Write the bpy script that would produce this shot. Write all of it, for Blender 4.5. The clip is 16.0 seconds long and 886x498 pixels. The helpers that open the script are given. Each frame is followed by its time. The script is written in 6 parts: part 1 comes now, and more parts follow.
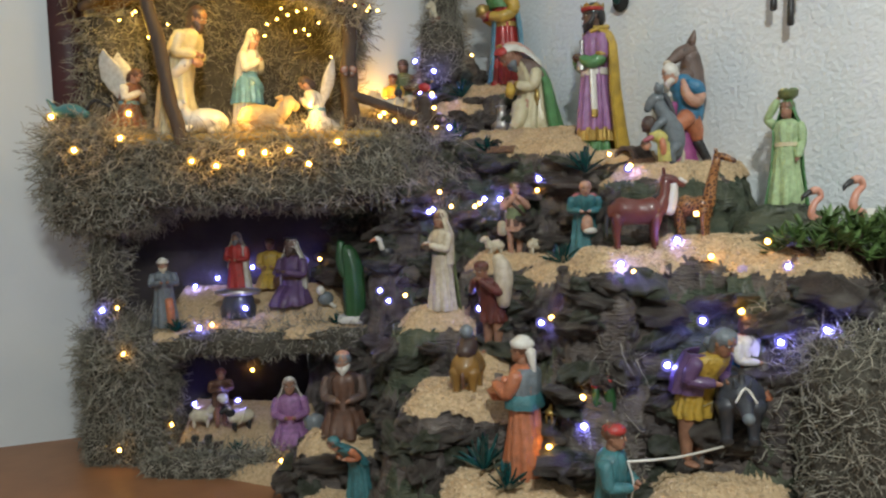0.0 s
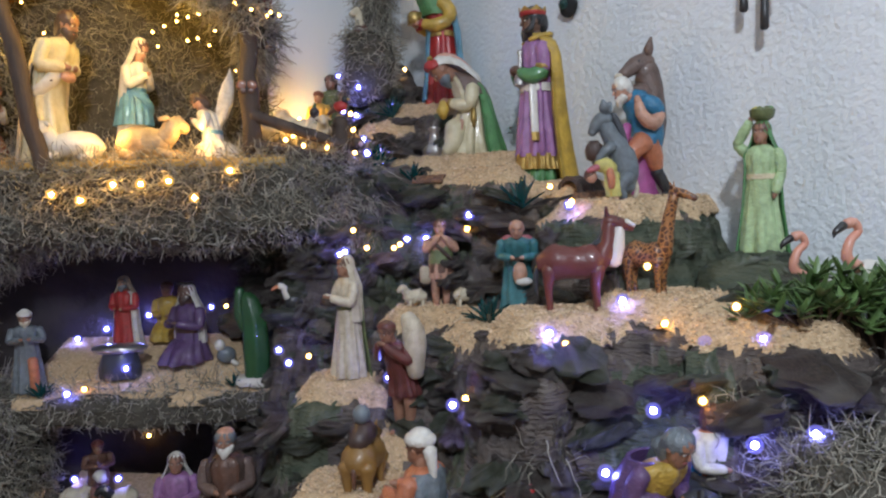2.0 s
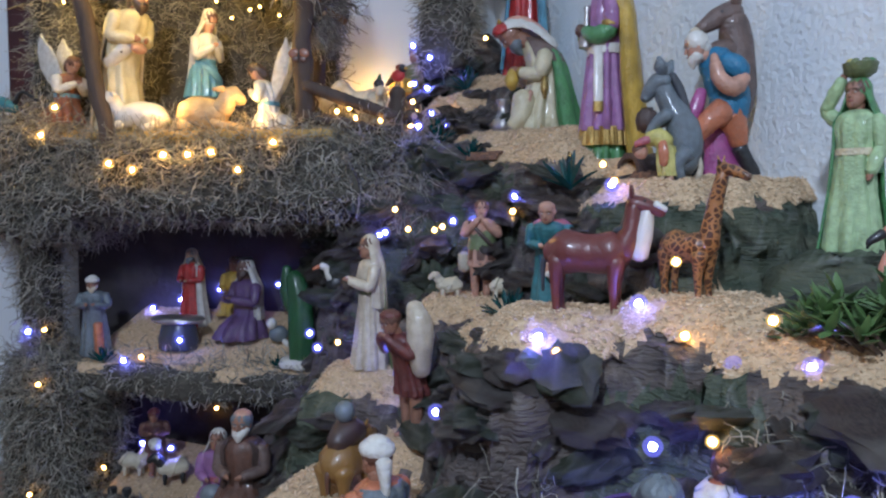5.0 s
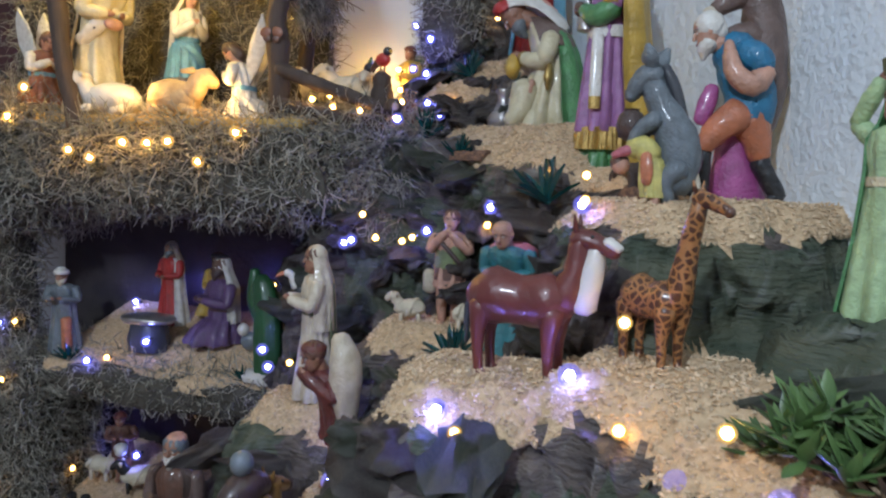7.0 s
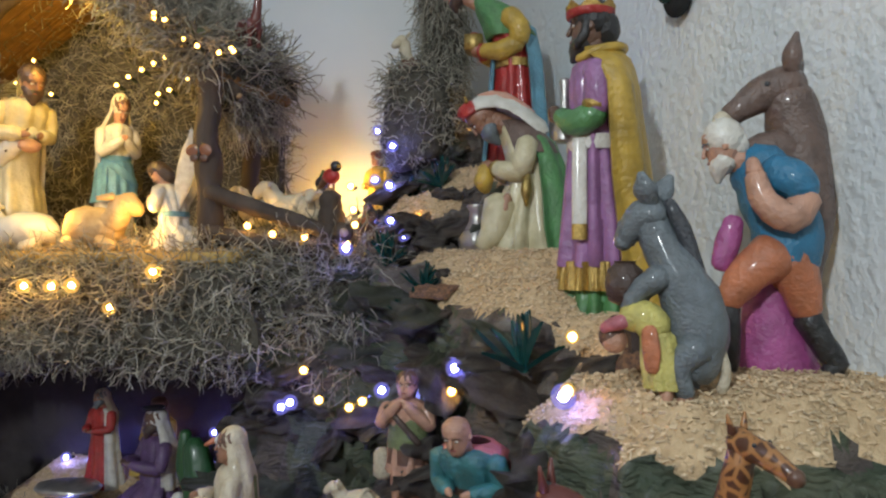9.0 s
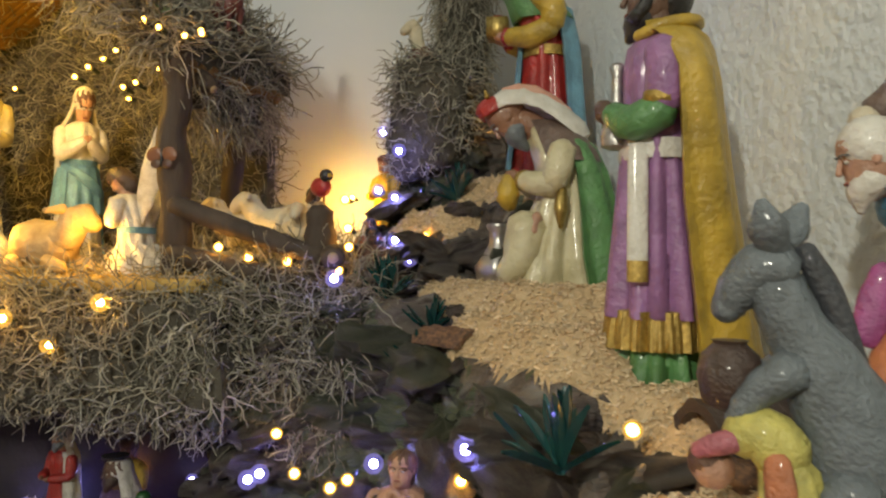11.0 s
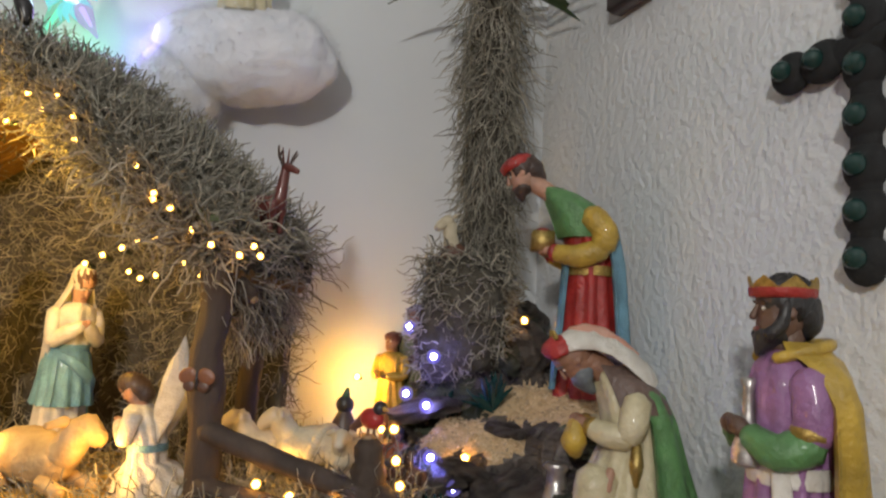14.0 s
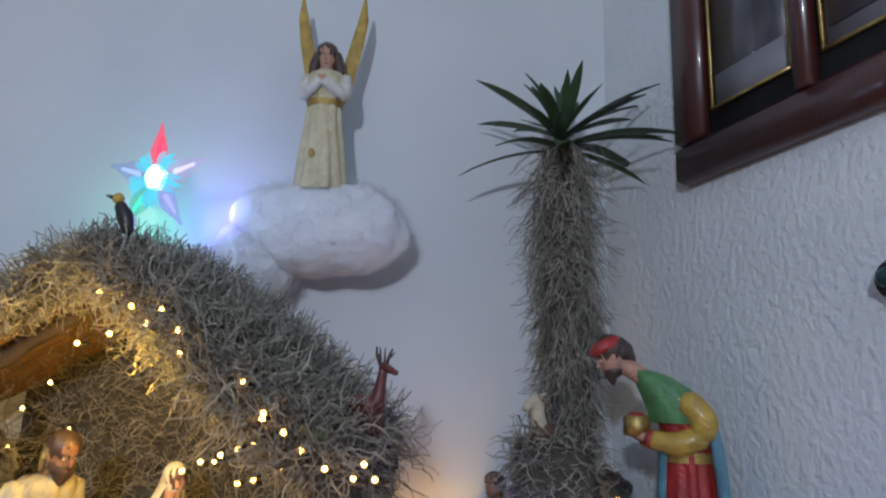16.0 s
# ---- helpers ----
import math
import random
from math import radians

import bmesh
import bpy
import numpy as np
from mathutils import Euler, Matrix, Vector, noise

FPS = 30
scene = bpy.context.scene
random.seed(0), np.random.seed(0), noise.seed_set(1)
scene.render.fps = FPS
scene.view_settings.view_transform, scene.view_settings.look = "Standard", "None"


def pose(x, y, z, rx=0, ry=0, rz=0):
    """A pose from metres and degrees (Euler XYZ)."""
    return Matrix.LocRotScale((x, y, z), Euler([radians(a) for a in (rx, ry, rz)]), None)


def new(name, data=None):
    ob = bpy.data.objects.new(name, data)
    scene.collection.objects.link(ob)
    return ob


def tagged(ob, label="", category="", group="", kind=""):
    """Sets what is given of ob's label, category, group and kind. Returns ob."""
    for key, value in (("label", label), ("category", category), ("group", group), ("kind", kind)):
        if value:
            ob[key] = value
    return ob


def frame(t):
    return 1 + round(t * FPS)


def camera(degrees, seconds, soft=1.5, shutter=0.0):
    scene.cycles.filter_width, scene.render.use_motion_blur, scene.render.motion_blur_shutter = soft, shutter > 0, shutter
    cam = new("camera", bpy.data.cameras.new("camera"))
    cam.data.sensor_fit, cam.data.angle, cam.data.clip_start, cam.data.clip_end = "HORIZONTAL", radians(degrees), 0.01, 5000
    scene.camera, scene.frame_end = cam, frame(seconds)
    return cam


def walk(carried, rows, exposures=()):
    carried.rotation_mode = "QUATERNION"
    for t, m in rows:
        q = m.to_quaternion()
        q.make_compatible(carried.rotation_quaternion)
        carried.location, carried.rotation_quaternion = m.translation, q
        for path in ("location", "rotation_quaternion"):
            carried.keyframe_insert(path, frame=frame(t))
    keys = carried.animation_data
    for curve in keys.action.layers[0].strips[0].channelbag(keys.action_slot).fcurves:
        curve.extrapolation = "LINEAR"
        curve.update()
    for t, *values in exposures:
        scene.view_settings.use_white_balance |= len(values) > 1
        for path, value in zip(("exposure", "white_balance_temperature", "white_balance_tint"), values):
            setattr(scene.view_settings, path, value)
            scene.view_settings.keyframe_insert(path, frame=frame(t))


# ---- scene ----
cam = camera(63.5, 16.0, soft=2.2, shutter=0.4)
METRES, EYE, TILT, LEAN, TURN = 1.6, 0.55, -5.0, 1.2, 0.0
ROWS = [
    (0.0, 0.0, 0.0, 0.0, 0.0, 0.0, -0.0),
    (0.5, 0.0215, 0.0159, 0.009, -0.7, 0.23, 0.61),
    (1.0, 0.0409, 0.0561, 0.0205, -1.37, 0.73, 0.58),
    (1.5, 0.0661, 0.1106, 0.0296, -1.13, 1.13, 0.22),
    (2.0, 0.0808, 0.1489, 0.0326, -0.79, 1.5, 0.22),
    (2.5, 0.0839, 0.166, 0.0196, -0.41, 1.97, 0.93),
    (3.0, 0.1046, 0.1985, 0.0111, -0.06, 2.14, 1.03),
    (3.5, 0.1224, 0.2318, 0.0179, 0.29, 1.97, 1.09),
    (4.0, 0.1301, 0.2357, 0.0221, 1.02, 1.87, 1.78),
    (4.5, 0.1632, 0.2306, 0.0266, 7.27, 1.35, 0.24),
    (7.0, 0.2618, 0.357, 0.0653, 19.15, -1.48, -5.33),
    (7.5, 0.2559, 0.3779, 0.0849, 19.81, 0.42, -3.83),
    (8.0, 0.2555, 0.4051, 0.0987, 19.98, 1.99, -3.46),
    (8.5, 0.2531, 0.4457, 0.1132, 20.16, 3.48, -3.13),
    (9.0, 0.2545, 0.4784, 0.1218, 20.2, 4.53, -3.0),
    (11.5, 0.205, 0.5879, 0.1591, 22.56, 4.68, -4.39),
    (12.0, 0.1838, 0.5914, 0.1749, 22.69, 4.96, -5.03),
    (12.5, 0.1648, 0.591, 0.192, 19.26, 5.95, -5.33),
    (13.0, 0.1427, 0.5788, 0.2113, 16.59, 7.56, -5.38),
    (13.5, 0.128, 0.5646, 0.2237, 15.25, 9.22, -5.79),
    (14.0, 0.1195, 0.55, 0.243, 13.82, 10.71, -5.68),
    (14.5, 0.1087, 0.5378, 0.2586, 12.96, 12.03, -5.19),
    (15.0, 0.0881, 0.5275, 0.2758, 13.44, 13.42, -4.5),
    (15.5, 0.0705, 0.5168, 0.2956, 14.35, 15.1, -4.18),
    (16.0, 0.0613, 0.5135, 0.3162, 14.86, 16.59, -4.07),
]
EXPOSURES = [(0.0, 0.08, 7050, 9), (1.0, 0.07, 6600, 12), (2.0, 0.03, 6200, 17), (3.0, 0.0, 5750, 19), (4.5, -0.03, 5400, 18), (7.0, -0.05, 5800, 14), (9.0, -0.07, 6600, 10), (11.5, -0.08, 8900, 8), (12.5, -0.15, 8900, 12), (13.5, -0.15, 8300, 15), (14.5, -0.30, 6900, 20), (16.0, -0.48, 5800, 19)]
walk(cam, [(t, pose(0, 0, EYE, TILT, LEAN, TURN) @ pose(METRES * x, METRES * y, METRES * z, 90 + pitch, roll, yaw)) for t, x, y, z, yaw, pitch, roll in ROWS], EXPOSURES)

# ---------------------------------------------------------------- light
world = bpy.data.worlds.new("room_air")
scene.world = world
world.use_nodes = True
world.node_tree.nodes["Background"].inputs["Color"].default_value = (0.55, 0.65, 0.85, 1)
world.node_tree.nodes["Background"].inputs["Strength"].default_value = 0.02


def lamp(name, place, watts, colour, radius=0.01):
    data = bpy.data.lights.new(name, "POINT")
    data.energy, data.color, data.shadow_soft_size = watts, colour, radius
    ob = new(name, data)
    ob.location = place
    return ob


lamp("room_lamp", (0.13, -0.30, 1.40), 69, (0.86, 0.95, 1.0), 0.04)
lamp("stable_bulb", (-0.41, 1.500, 0.985), 1.6, (1.0, 0.60, 0.08), 0.012)
lamp("stable_bulb", (-0.640, 1.500, 0.890), 0.5, (1.0, 0.60, 0.08), 0.012)
lamp("stable_bulb", (-0.33, 1.500, 0.860), 0.5, (1.0, 0.60, 0.08), 0.012)
lamp("straw_bulb", (-0.425, 1.500, 0.715), 0.28, (1.0, 0.55, 0.12), 0.008)
lamp("straw_bulb", (-0.280, 1.510, 0.715), 0.28, (1.0, 0.55, 0.12), 0.008)
lamp("yard_bulb", (-0.162, 1.862, 0.775), 0.75, (1.0, 0.55, 0.11), 0.012)
lamp("fence_bulb", (-0.125, 1.578, 0.712), 0.10, (1.0, 0.55, 0.11), 0.006)
lamp("gable_bulb", (-0.470, 1.452, 1.060), 0.15, (1.0, 0.60, 0.10), 0.008)
lamp("gable_bulb", (-0.545, 1.452, 1.040), 0.15, (1.0, 0.60, 0.10), 0.008)


# ---------------------------------------------------------------- materials
def material(name, colour, rough=0.6, second=None, scale=60.0, bump=0.0, bump_scale=200.0, metal=0.0, coat=0.0, detail=4.0, vary=0.0, emit=0.0, deep=0.004, stretch=(1, 1, 1), edge=None):
    m = bpy.data.materials.new(name)
    m.use_nodes = True
    nt = m.node_tree
    b = nt.nodes["Principled BSDF"]
    b.inputs["Roughness"].default_value = rough
    b.inputs["Metallic"].default_value = metal
    b.inputs["Coat Weight"].default_value = coat
    b.inputs["Coat Roughness"].default_value = 0.12
    if emit:
        b.inputs["Emission Color"].default_value = (*colour, 1)
        b.inputs["Emission Strength"].default_value = emit
    geo = nt.nodes.new("ShaderNodeTexCoord")
    mp = nt.nodes.new("ShaderNodeMapping")
    mp.inputs["Scale"].default_value = stretch
    nt.links.new(geo.outputs["Object"], mp.inputs["Vector"])
    n1 = nt.nodes.new("ShaderNodeTexNoise")
    n1.inputs["Scale"].default_value = scale
    n1.inputs["Detail"].default_value = detail
    nt.links.new(mp.outputs["Vector"], n1.inputs["Vector"])
    mix = nt.nodes.new("ShaderNodeMix")
    mix.data_type = "RGBA"
    mix.inputs[6].default_value = (*colour, 1)
    mix.inputs[7].default_value = (*(second or [c * 0.72 for c in colour]), 1)
    ramp = nt.nodes.new("ShaderNodeMapRange")
    ramp.inputs["From Min"].default_value, ramp.inputs["From Max"].default_value = 0.35, 0.68
    nt.links.new(n1.outputs["Fac"], ramp.inputs["Value"])
    nt.links.new(ramp.outputs["Result"], mix.inputs[0])
    out = mix.outputs[2]
    if edge:
        pt = nt.nodes.new("ShaderNodeNewGeometry")
        er = nt.nodes.new("ShaderNodeMapRange")
        er.inputs["From Min"].default_value, er.inputs["From Max"].default_value, er.inputs["To Max"].default_value = 0.53, 0.62, 0.75
        em = nt.nodes.new("ShaderNodeMix")
        em.data_type = "RGBA"
        em.inputs[7].default_value = (*edge, 1)
        nt.links.new(pt.outputs["Pointiness"], er.inputs["Value"])
        nt.links.new(er.outputs["Result"], em.inputs[0])
        nt.links.new(out, em.inputs[6])
        out = em.outputs[2]
    if vary:
        rnd = nt.nodes.new("ShaderNodeNewGeometry")
        hsv = nt.nodes.new("ShaderNodeHueSaturation")
        mr = nt.nodes.new("ShaderNodeMapRange")
        mr.inputs["To Min"].default_value, mr.inputs["To Max"].default_value = 1 - vary, 1 + vary
        nt.links.new(rnd.outputs["Random Per Island"], mr.inputs["Value"])
        nt.links.new(mr.outputs["Result"], hsv.inputs["Value"])
        nt.links.new(out, hsv.inputs["Color"])
        out = hsv.outputs["Color"]
    nt.links.new(out, b.inputs["Base Color"])
    if bump:
        n2 = nt.nodes.new("ShaderNodeTexNoise")
        n2.inputs["Scale"].default_value = bump_scale
        n2.inputs["Detail"].default_value = 5
        nt.links.new(mp.outputs["Vector"], n2.inputs["Vector"])
        bp = nt.nodes.new("ShaderNodeBump")
        bp.inputs["Strength"].default_value = bump
        bp.inputs["Distance"].default_value = deep
        nt.links.new(n2.outputs["Fac"], bp.inputs["Height"])
        nt.links.new(bp.outputs["Normal"], b.inputs["Normal"])
    return m


def glow(name, colour, strength):
    m = bpy.data.materials.new(name)
    m.use_nodes = True
    nt = m.node_tree
    nt.nodes.clear()
    e = nt.nodes.new("ShaderNodeEmission")
    e.inputs["Color"].default_value, e.inputs["Strength"].default_value = (*colour, 1), strength
    o = nt.nodes.new("ShaderNodeOutputMaterial")
    nt.links.new(e.outputs[0], o.inputs[0])
    return m


def paint(name, colour, second=None):
    """Glossy hobby paint on plaster, with brush variation and rubbed spots."""
    return material(name, colour, 0.40, second or [c * 0.62 + 0.006 for c in colour], 15, 0.55, 62, coat=0.25, detail=9)


WALL_BACK = material("smooth_plaster", (0.66, 0.69, 0.70), 0.75, (0.60, 0.64, 0.66), 5, 0.1, 60)
WALL_RIGHT = material("rough_plaster", (0.72, 0.75, 0.76), 0.55, (0.66, 0.70, 0.72), 8, 1.0, 105, deep=0.0042)
FLOOR = material("brown_floor", (0.32, 0.15, 0.07), 0.45, (0.24, 0.11, 0.05), 9, 0.1, 80)
ROCK = material("painted_rock_paper", (0.058, 0.047, 0.046), 0.55, (0.150, 0.120, 0.098), 13, 0.9, 60, detail=9, stretch=(1, 1, 4.5), deep=0.009, edge=(0.26, 0.245, 0.22))
ROCK_GREEN = material("green_rock_paper", (0.045, 0.062, 0.038), 0.6, (0.105, 0.112, 0.070), 15, 0.9, 60, detail=9, stretch=(1, 1, 4.5), deep=0.009, edge=(0.24, 0.25, 0.22))
SAND = material("sawdust", (0.66, 0.49, 0.30), 0.95, (0.50, 0.35, 0.20), 150, 0.9, 300)
CHIP = material("sawdust_chip", (0.66, 0.52, 0.35), 0.9, (0.52, 0.38, 0.23), 80, vary=0.3)
MOSS = material("dry_grey_moss", (0.37, 0.345, 0.285), 0.9, (0.215, 0.205, 0.16), 30, vary=0.5)
# MOSS_BED is far darker than MOSS, so gaps between the strands read dark.
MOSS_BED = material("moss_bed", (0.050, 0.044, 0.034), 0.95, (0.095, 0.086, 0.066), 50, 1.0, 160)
STRAW = material("straw", (0.55, 0.38, 0.13), 0.85, (0.42, 0.28, 0.09), 60, vary=0.3)
WOOD = material("rough_bark", (0.085, 0.058, 0.042), 0.8, (0.045, 0.032, 0.025), 40, 0.9, 90, stretch=(1, 1, 0.3))
CUT_WOOD = material("cut_wood", (0.36, 0.25, 0.14), 0.7, (0.26, 0.17, 0.09), 50, 0.3)
REED = material("reed_roof", (0.20, 0.105, 0.035), 0.7, (0.13, 0.07, 0.025), 50, 0.5, 120, vary=0.25)
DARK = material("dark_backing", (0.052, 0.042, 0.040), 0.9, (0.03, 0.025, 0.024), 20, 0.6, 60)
MAROON = material("dark_maroon_board", (0.07, 0.022, 0.024), 0.5, (0.05, 0.016, 0.018), 15, 0.2)
COTTON = material("cotton_wool", (0.76, 0.78, 0.82), 0.98, (0.68, 0.71, 0.76), 25, 0.35, 90)
LEAF = material("palm_leaf", (0.05, 0.10, 0.035), 0.45, (0.035, 0.07, 0.03), 30, 0.2, vary=0.3)
JADE = material("succulent_leaf", (0.10, 0.17, 0.05), 0.4, (0.06, 0.11, 0.035), 40, 0.1, vary=0.4)
AGAVE = material("teal_plastic_leaf", (0.01, 0.07, 0.065), 0.25, (0.006, 0.04, 0.04), 40, 0.1, coat=0.4, vary=0.4)
FRAME_WOOD = material("dark_red_wood", (0.075, 0.022, 0.018), 0.35, (0.05, 0.014, 0.012), 25, 0.2, coat=0.3, stretch=(1, 1, 0.2))
GILT = material("gilt", (0.55, 0.40, 0.14), 0.35, (0.35, 0.24, 0.08), 60, 0.2, metal=0.8)
SILVER = material("silver_paint", (0.55, 0.53, 0.50), 0.3, (0.35, 0.34, 0.33), 60, 0.2, metal=0.8)
BLACK_CLOTH = material("black_velvet", (0.008, 0.009, 0.010), 0.85, (0.014, 0.016, 0.017), 60, 0.3)

SKIN = paint("painted_skin", (0.58, 0.32, 0.22))
TAN = paint("painted_tan_skin", (0.36, 0.18, 0.11))
DUSK = paint("painted_brown_skin", (0.14, 0.075, 0.05))
WHITE = paint("white_paint", (0.72, 0.70, 0.64), (0.55, 0.52, 0.45))
CREAM = paint("cream_paint", (0.66, 0.60, 0.40), (0.50, 0.44, 0.27))
IVORY = paint("ivory_paint", (0.62, 0.55, 0.42), (0.45, 0.38, 0.27))
GREEN = paint("green_paint", (0.10, 0.28, 0.10))
LIME = paint("pale_green_paint", (0.42, 0.58, 0.30))
MOSSY = paint("dull_green_paint", (0.16, 0.20, 0.08))
VIOLET = paint("violet_paint", (0.36, 0.17, 0.36))
PURPLE = paint("dark_purple_paint", (0.13, 0.07, 0.17))
MAGENTA = paint("magenta_paint", (0.42, 0.09, 0.28))
YELLOW = paint("ochre_paint", (0.58, 0.38, 0.06))
LEMON = paint("lemon_paint", (0.62, 0.55, 0.16))
BLUE = paint("sky_blue_paint", (0.16, 0.38, 0.50))
TEAL = paint("teal_paint", (0.05, 0.20, 0.22))
COBALT = paint("cobalt_paint", (0.03, 0.20, 0.36))
RED = paint("red_paint", (0.45, 0.035, 0.03))
LIPS = paint("painted_lips", (0.34, 0.10, 0.08))
OX = paint("ochre_brown_paint", (0.30, 0.16, 0.04))
PINK = paint("pink_paint", (0.55, 0.16, 0.20))
ORANGE = paint("orange_paint", (0.55, 0.19, 0.09))
BROWN = paint("brown_paint", (0.14, 0.065, 0.04))
UMBER = paint("umber_paint", (0.075, 0.045, 0.035))
GIRAFFE = paint("giraffe_patches", (0.42, 0.20, 0.06))
nt = GIRAFFE.node_tree
vor, vr, vm = nt.nodes.new("ShaderNodeTexVoronoi"), nt.nodes.new("ShaderNodeMapRange"), nt.nodes.new("ShaderNodeMix")
vor.feature = "DISTANCE_TO_EDGE"
vor.inputs["Scale"].default_value = 165
vr.inputs["From Min"].default_value, vr.inputs["From Max"].default_value = 0.08, 0.16
vm.data_type = "RGBA"
vm.inputs[6].default_value, vm.inputs[7].default_value = (0.33, 0.15, 0.05, 1), (0.07, 0.025, 0.012, 1)
nt.links.new([n for n in nt.nodes if n.type == "TEX_COORD"][0].outputs["Object"], vor.inputs["Vector"])
nt.links.new(vor.outputs["Distance"], vr.inputs["Value"])
nt.links.new(vr.outputs["Result"], vm.inputs[0])
nt.links.new(vm.outputs[2], nt.nodes["Principled BSDF"].inputs["Base Color"])
CHESTNUT = paint("chestnut_paint", (0.15, 0.036, 0.028))
MULE = paint("grey_brown_paint", (0.16, 0.105, 0.085))
GREY = paint("grey_paint", (0.16, 0.19, 0.21))
SLATE = paint("dark_slate_paint", (0.045, 0.05, 0.06))
BLACK = paint("black_paint", (0.012, 0.012, 0.014), (0.03, 0.03, 0.03))
GOLD = material("gold_paint", (0.50, 0.34, 0.10), 0.35, (0.30, 0.19, 0.05), 90, 0.3, metal=0.6)
LAMB = material("fleece", (0.62, 0.56, 0.42), 0.9, (0.48, 0.42, 0.30), 60, 0.8, 140)
OXHIDE = material("ochre_cream_hide", (0.58, 0.43, 0.24), 0.7, (0.40, 0.27, 0.13), 40, 0.8, 120, detail=8)
RUST = paint("rust_brown_paint", (0.27, 0.10, 0.045))
CACTUS = paint("cactus_green", (0.018, 0.085, 0.025))
FLAMINGO = paint("flamingo_pink", (0.66, 0.26, 0.17), (0.62, 0.36, 0.27))


# ---------------------------------------------------------------- mesh tools
class Form:
    """Gathers solid pieces into one mesh with several materials."""

    def __init__(self):
        self.v, self.f, self.m, self.mats = [], [], [], []

    def slot(self, mat):
        if mat not in self.mats:
            self.mats.append(mat)
        return self.mats.index(mat)

    def loft(self, loops, mat, closed=True):
        base, seg, s = len(self.v), len(loops[0]), self.slot(mat)
        for lp in loops:
            self.v.extend(tuple(p) for p in lp)
        for i in range(len(loops) - 1):
            for j in range(seg if closed else seg - 1):
                a, b = base + i * seg + j, base + i * seg + (j + 1) % seg
                self.f.append((a, b, b + seg, a + seg))
                self.m.append(s)
        if closed:
            self.f.append(tuple(base + j for j in reversed(range(seg))))
            self.f.append(tuple(base + (len(loops) - 1) * seg + j for j in range(seg)))
            self.m += [s, s]

    def robe(self, prof, mat, folds=0, amp=0.0, seg=28, phase=0.0):
        """prof: rows of z, rx, ry, cx, cy; folds run down the cloth."""
        loops = []
        for k, (z, rx, ry, cx, cy) in enumerate(prof):
            w = amp * (1 - k / max(1, len(prof) - 1)) ** 0.5 if folds else 0
            lp = []
            for a in (2 * math.pi * j / seg for j in range(seg)):
                q = 1 + 1.25 * w * (0.62 * (2 * abs(math.cos(0.5 * (folds * a + phase + 1.1 * math.sin(2 * a) + 0.5 * k))) - 1.35) + 0.38 * math.cos((folds // 2 + 2) * a + 2.1 - 0.3 * k)) if w else 1.0
                q += 0.05 * noise.noise(Vector((4 * math.cos(a), 4 * math.sin(a), z / max(rx, 1e-4) * 1.4))) if folds else 0.0
                lp.append((cx + rx * math.cos(a) * q, cy + ry * math.sin(a) * q, z))
            loops.append(lp)
        self.loft(loops, mat)

    def cloak(self, prof, a0, a1, mat, thick=0.005, folds=9, amp=0.09, seg=30):
        """An open mantle round the figure, from the angle a0 to a1 in degrees."""
        loops = []
        lo, hi = a0, a1
        for k, row in enumerate(prof):
            z, rx, ry, cx, cy = row[:5]
            a0, a1 = (lo - row[5], hi + row[5]) if len(row) > 5 else (lo, hi)
            w = amp * (1 - k / (len(prof) - 1)) ** 0.7
            ring = []
            for side in (1, 0):
                span = range(seg + 1) if side else range(seg, -1, -1)
                for j in span:
                    a = radians(a0 + (a1 - a0) * j / seg)
                    q = 1 + 1.2 * w * (0.65 * (2 * abs(math.cos(0.5 * (folds * (hi - lo) / 360 * 2 * math.pi * j / seg + 1.0 + 0.4 * k))) - 1.3) + 0.35 * math.cos(0.43 * j + 0.5 * k))
                    ring.append((cx + (rx * q - (0 if side else thick)) * math.cos(a), cy + (ry * q - (0 if side else thick)) * math.sin(a), z))
            loops.append(ring)
        self.loft(loops, mat)

    def ball(self, c, r, mat, seg=14, rings=9, turn=None):
        r = (r, r, r) if isinstance(r, (int, float)) else r
        rot = Euler([radians(a) for a in turn]).to_matrix() if turn else Matrix.Identity(3)
        loops = []
        for i in range(rings):
            ph = -math.pi / 2 + math.pi * (i + 0.25) / (rings - 0.5)
            loops.append([Vector(c) + rot @ Vector((r[0] * math.cos(ph) * math.cos(a), r[1] * math.cos(ph) * math.sin(a), r[2] * math.sin(ph)))
                          for a in (2 * math.pi * j / seg for j in range(seg))])
        self.loft(loops, mat)

    def locks(self, c, r, mat):
        """A head of combed hair: a ball grooved from crown to nape."""
        loops = []
        for i in range(13):
            ph = -math.pi / 2 + math.pi * (i + 0.25) / 12.5
            ring = []
            for a in (2 * math.pi * j / 40 for j in range(40)):
                q = 1 + 0.05 * math.cos(10 * a + 2.4 * math.sin(3 * ph)) + 0.05 * noise.noise(Vector((3 * math.cos(a), 3 * math.sin(a), 3 * ph)))
                ring.append(Vector(c) + r * q * Vector((math.cos(ph) * math.cos(a), math.cos(ph) * math.sin(a), math.sin(ph))))
            loops.append(ring)
        self.loft(loops, mat)

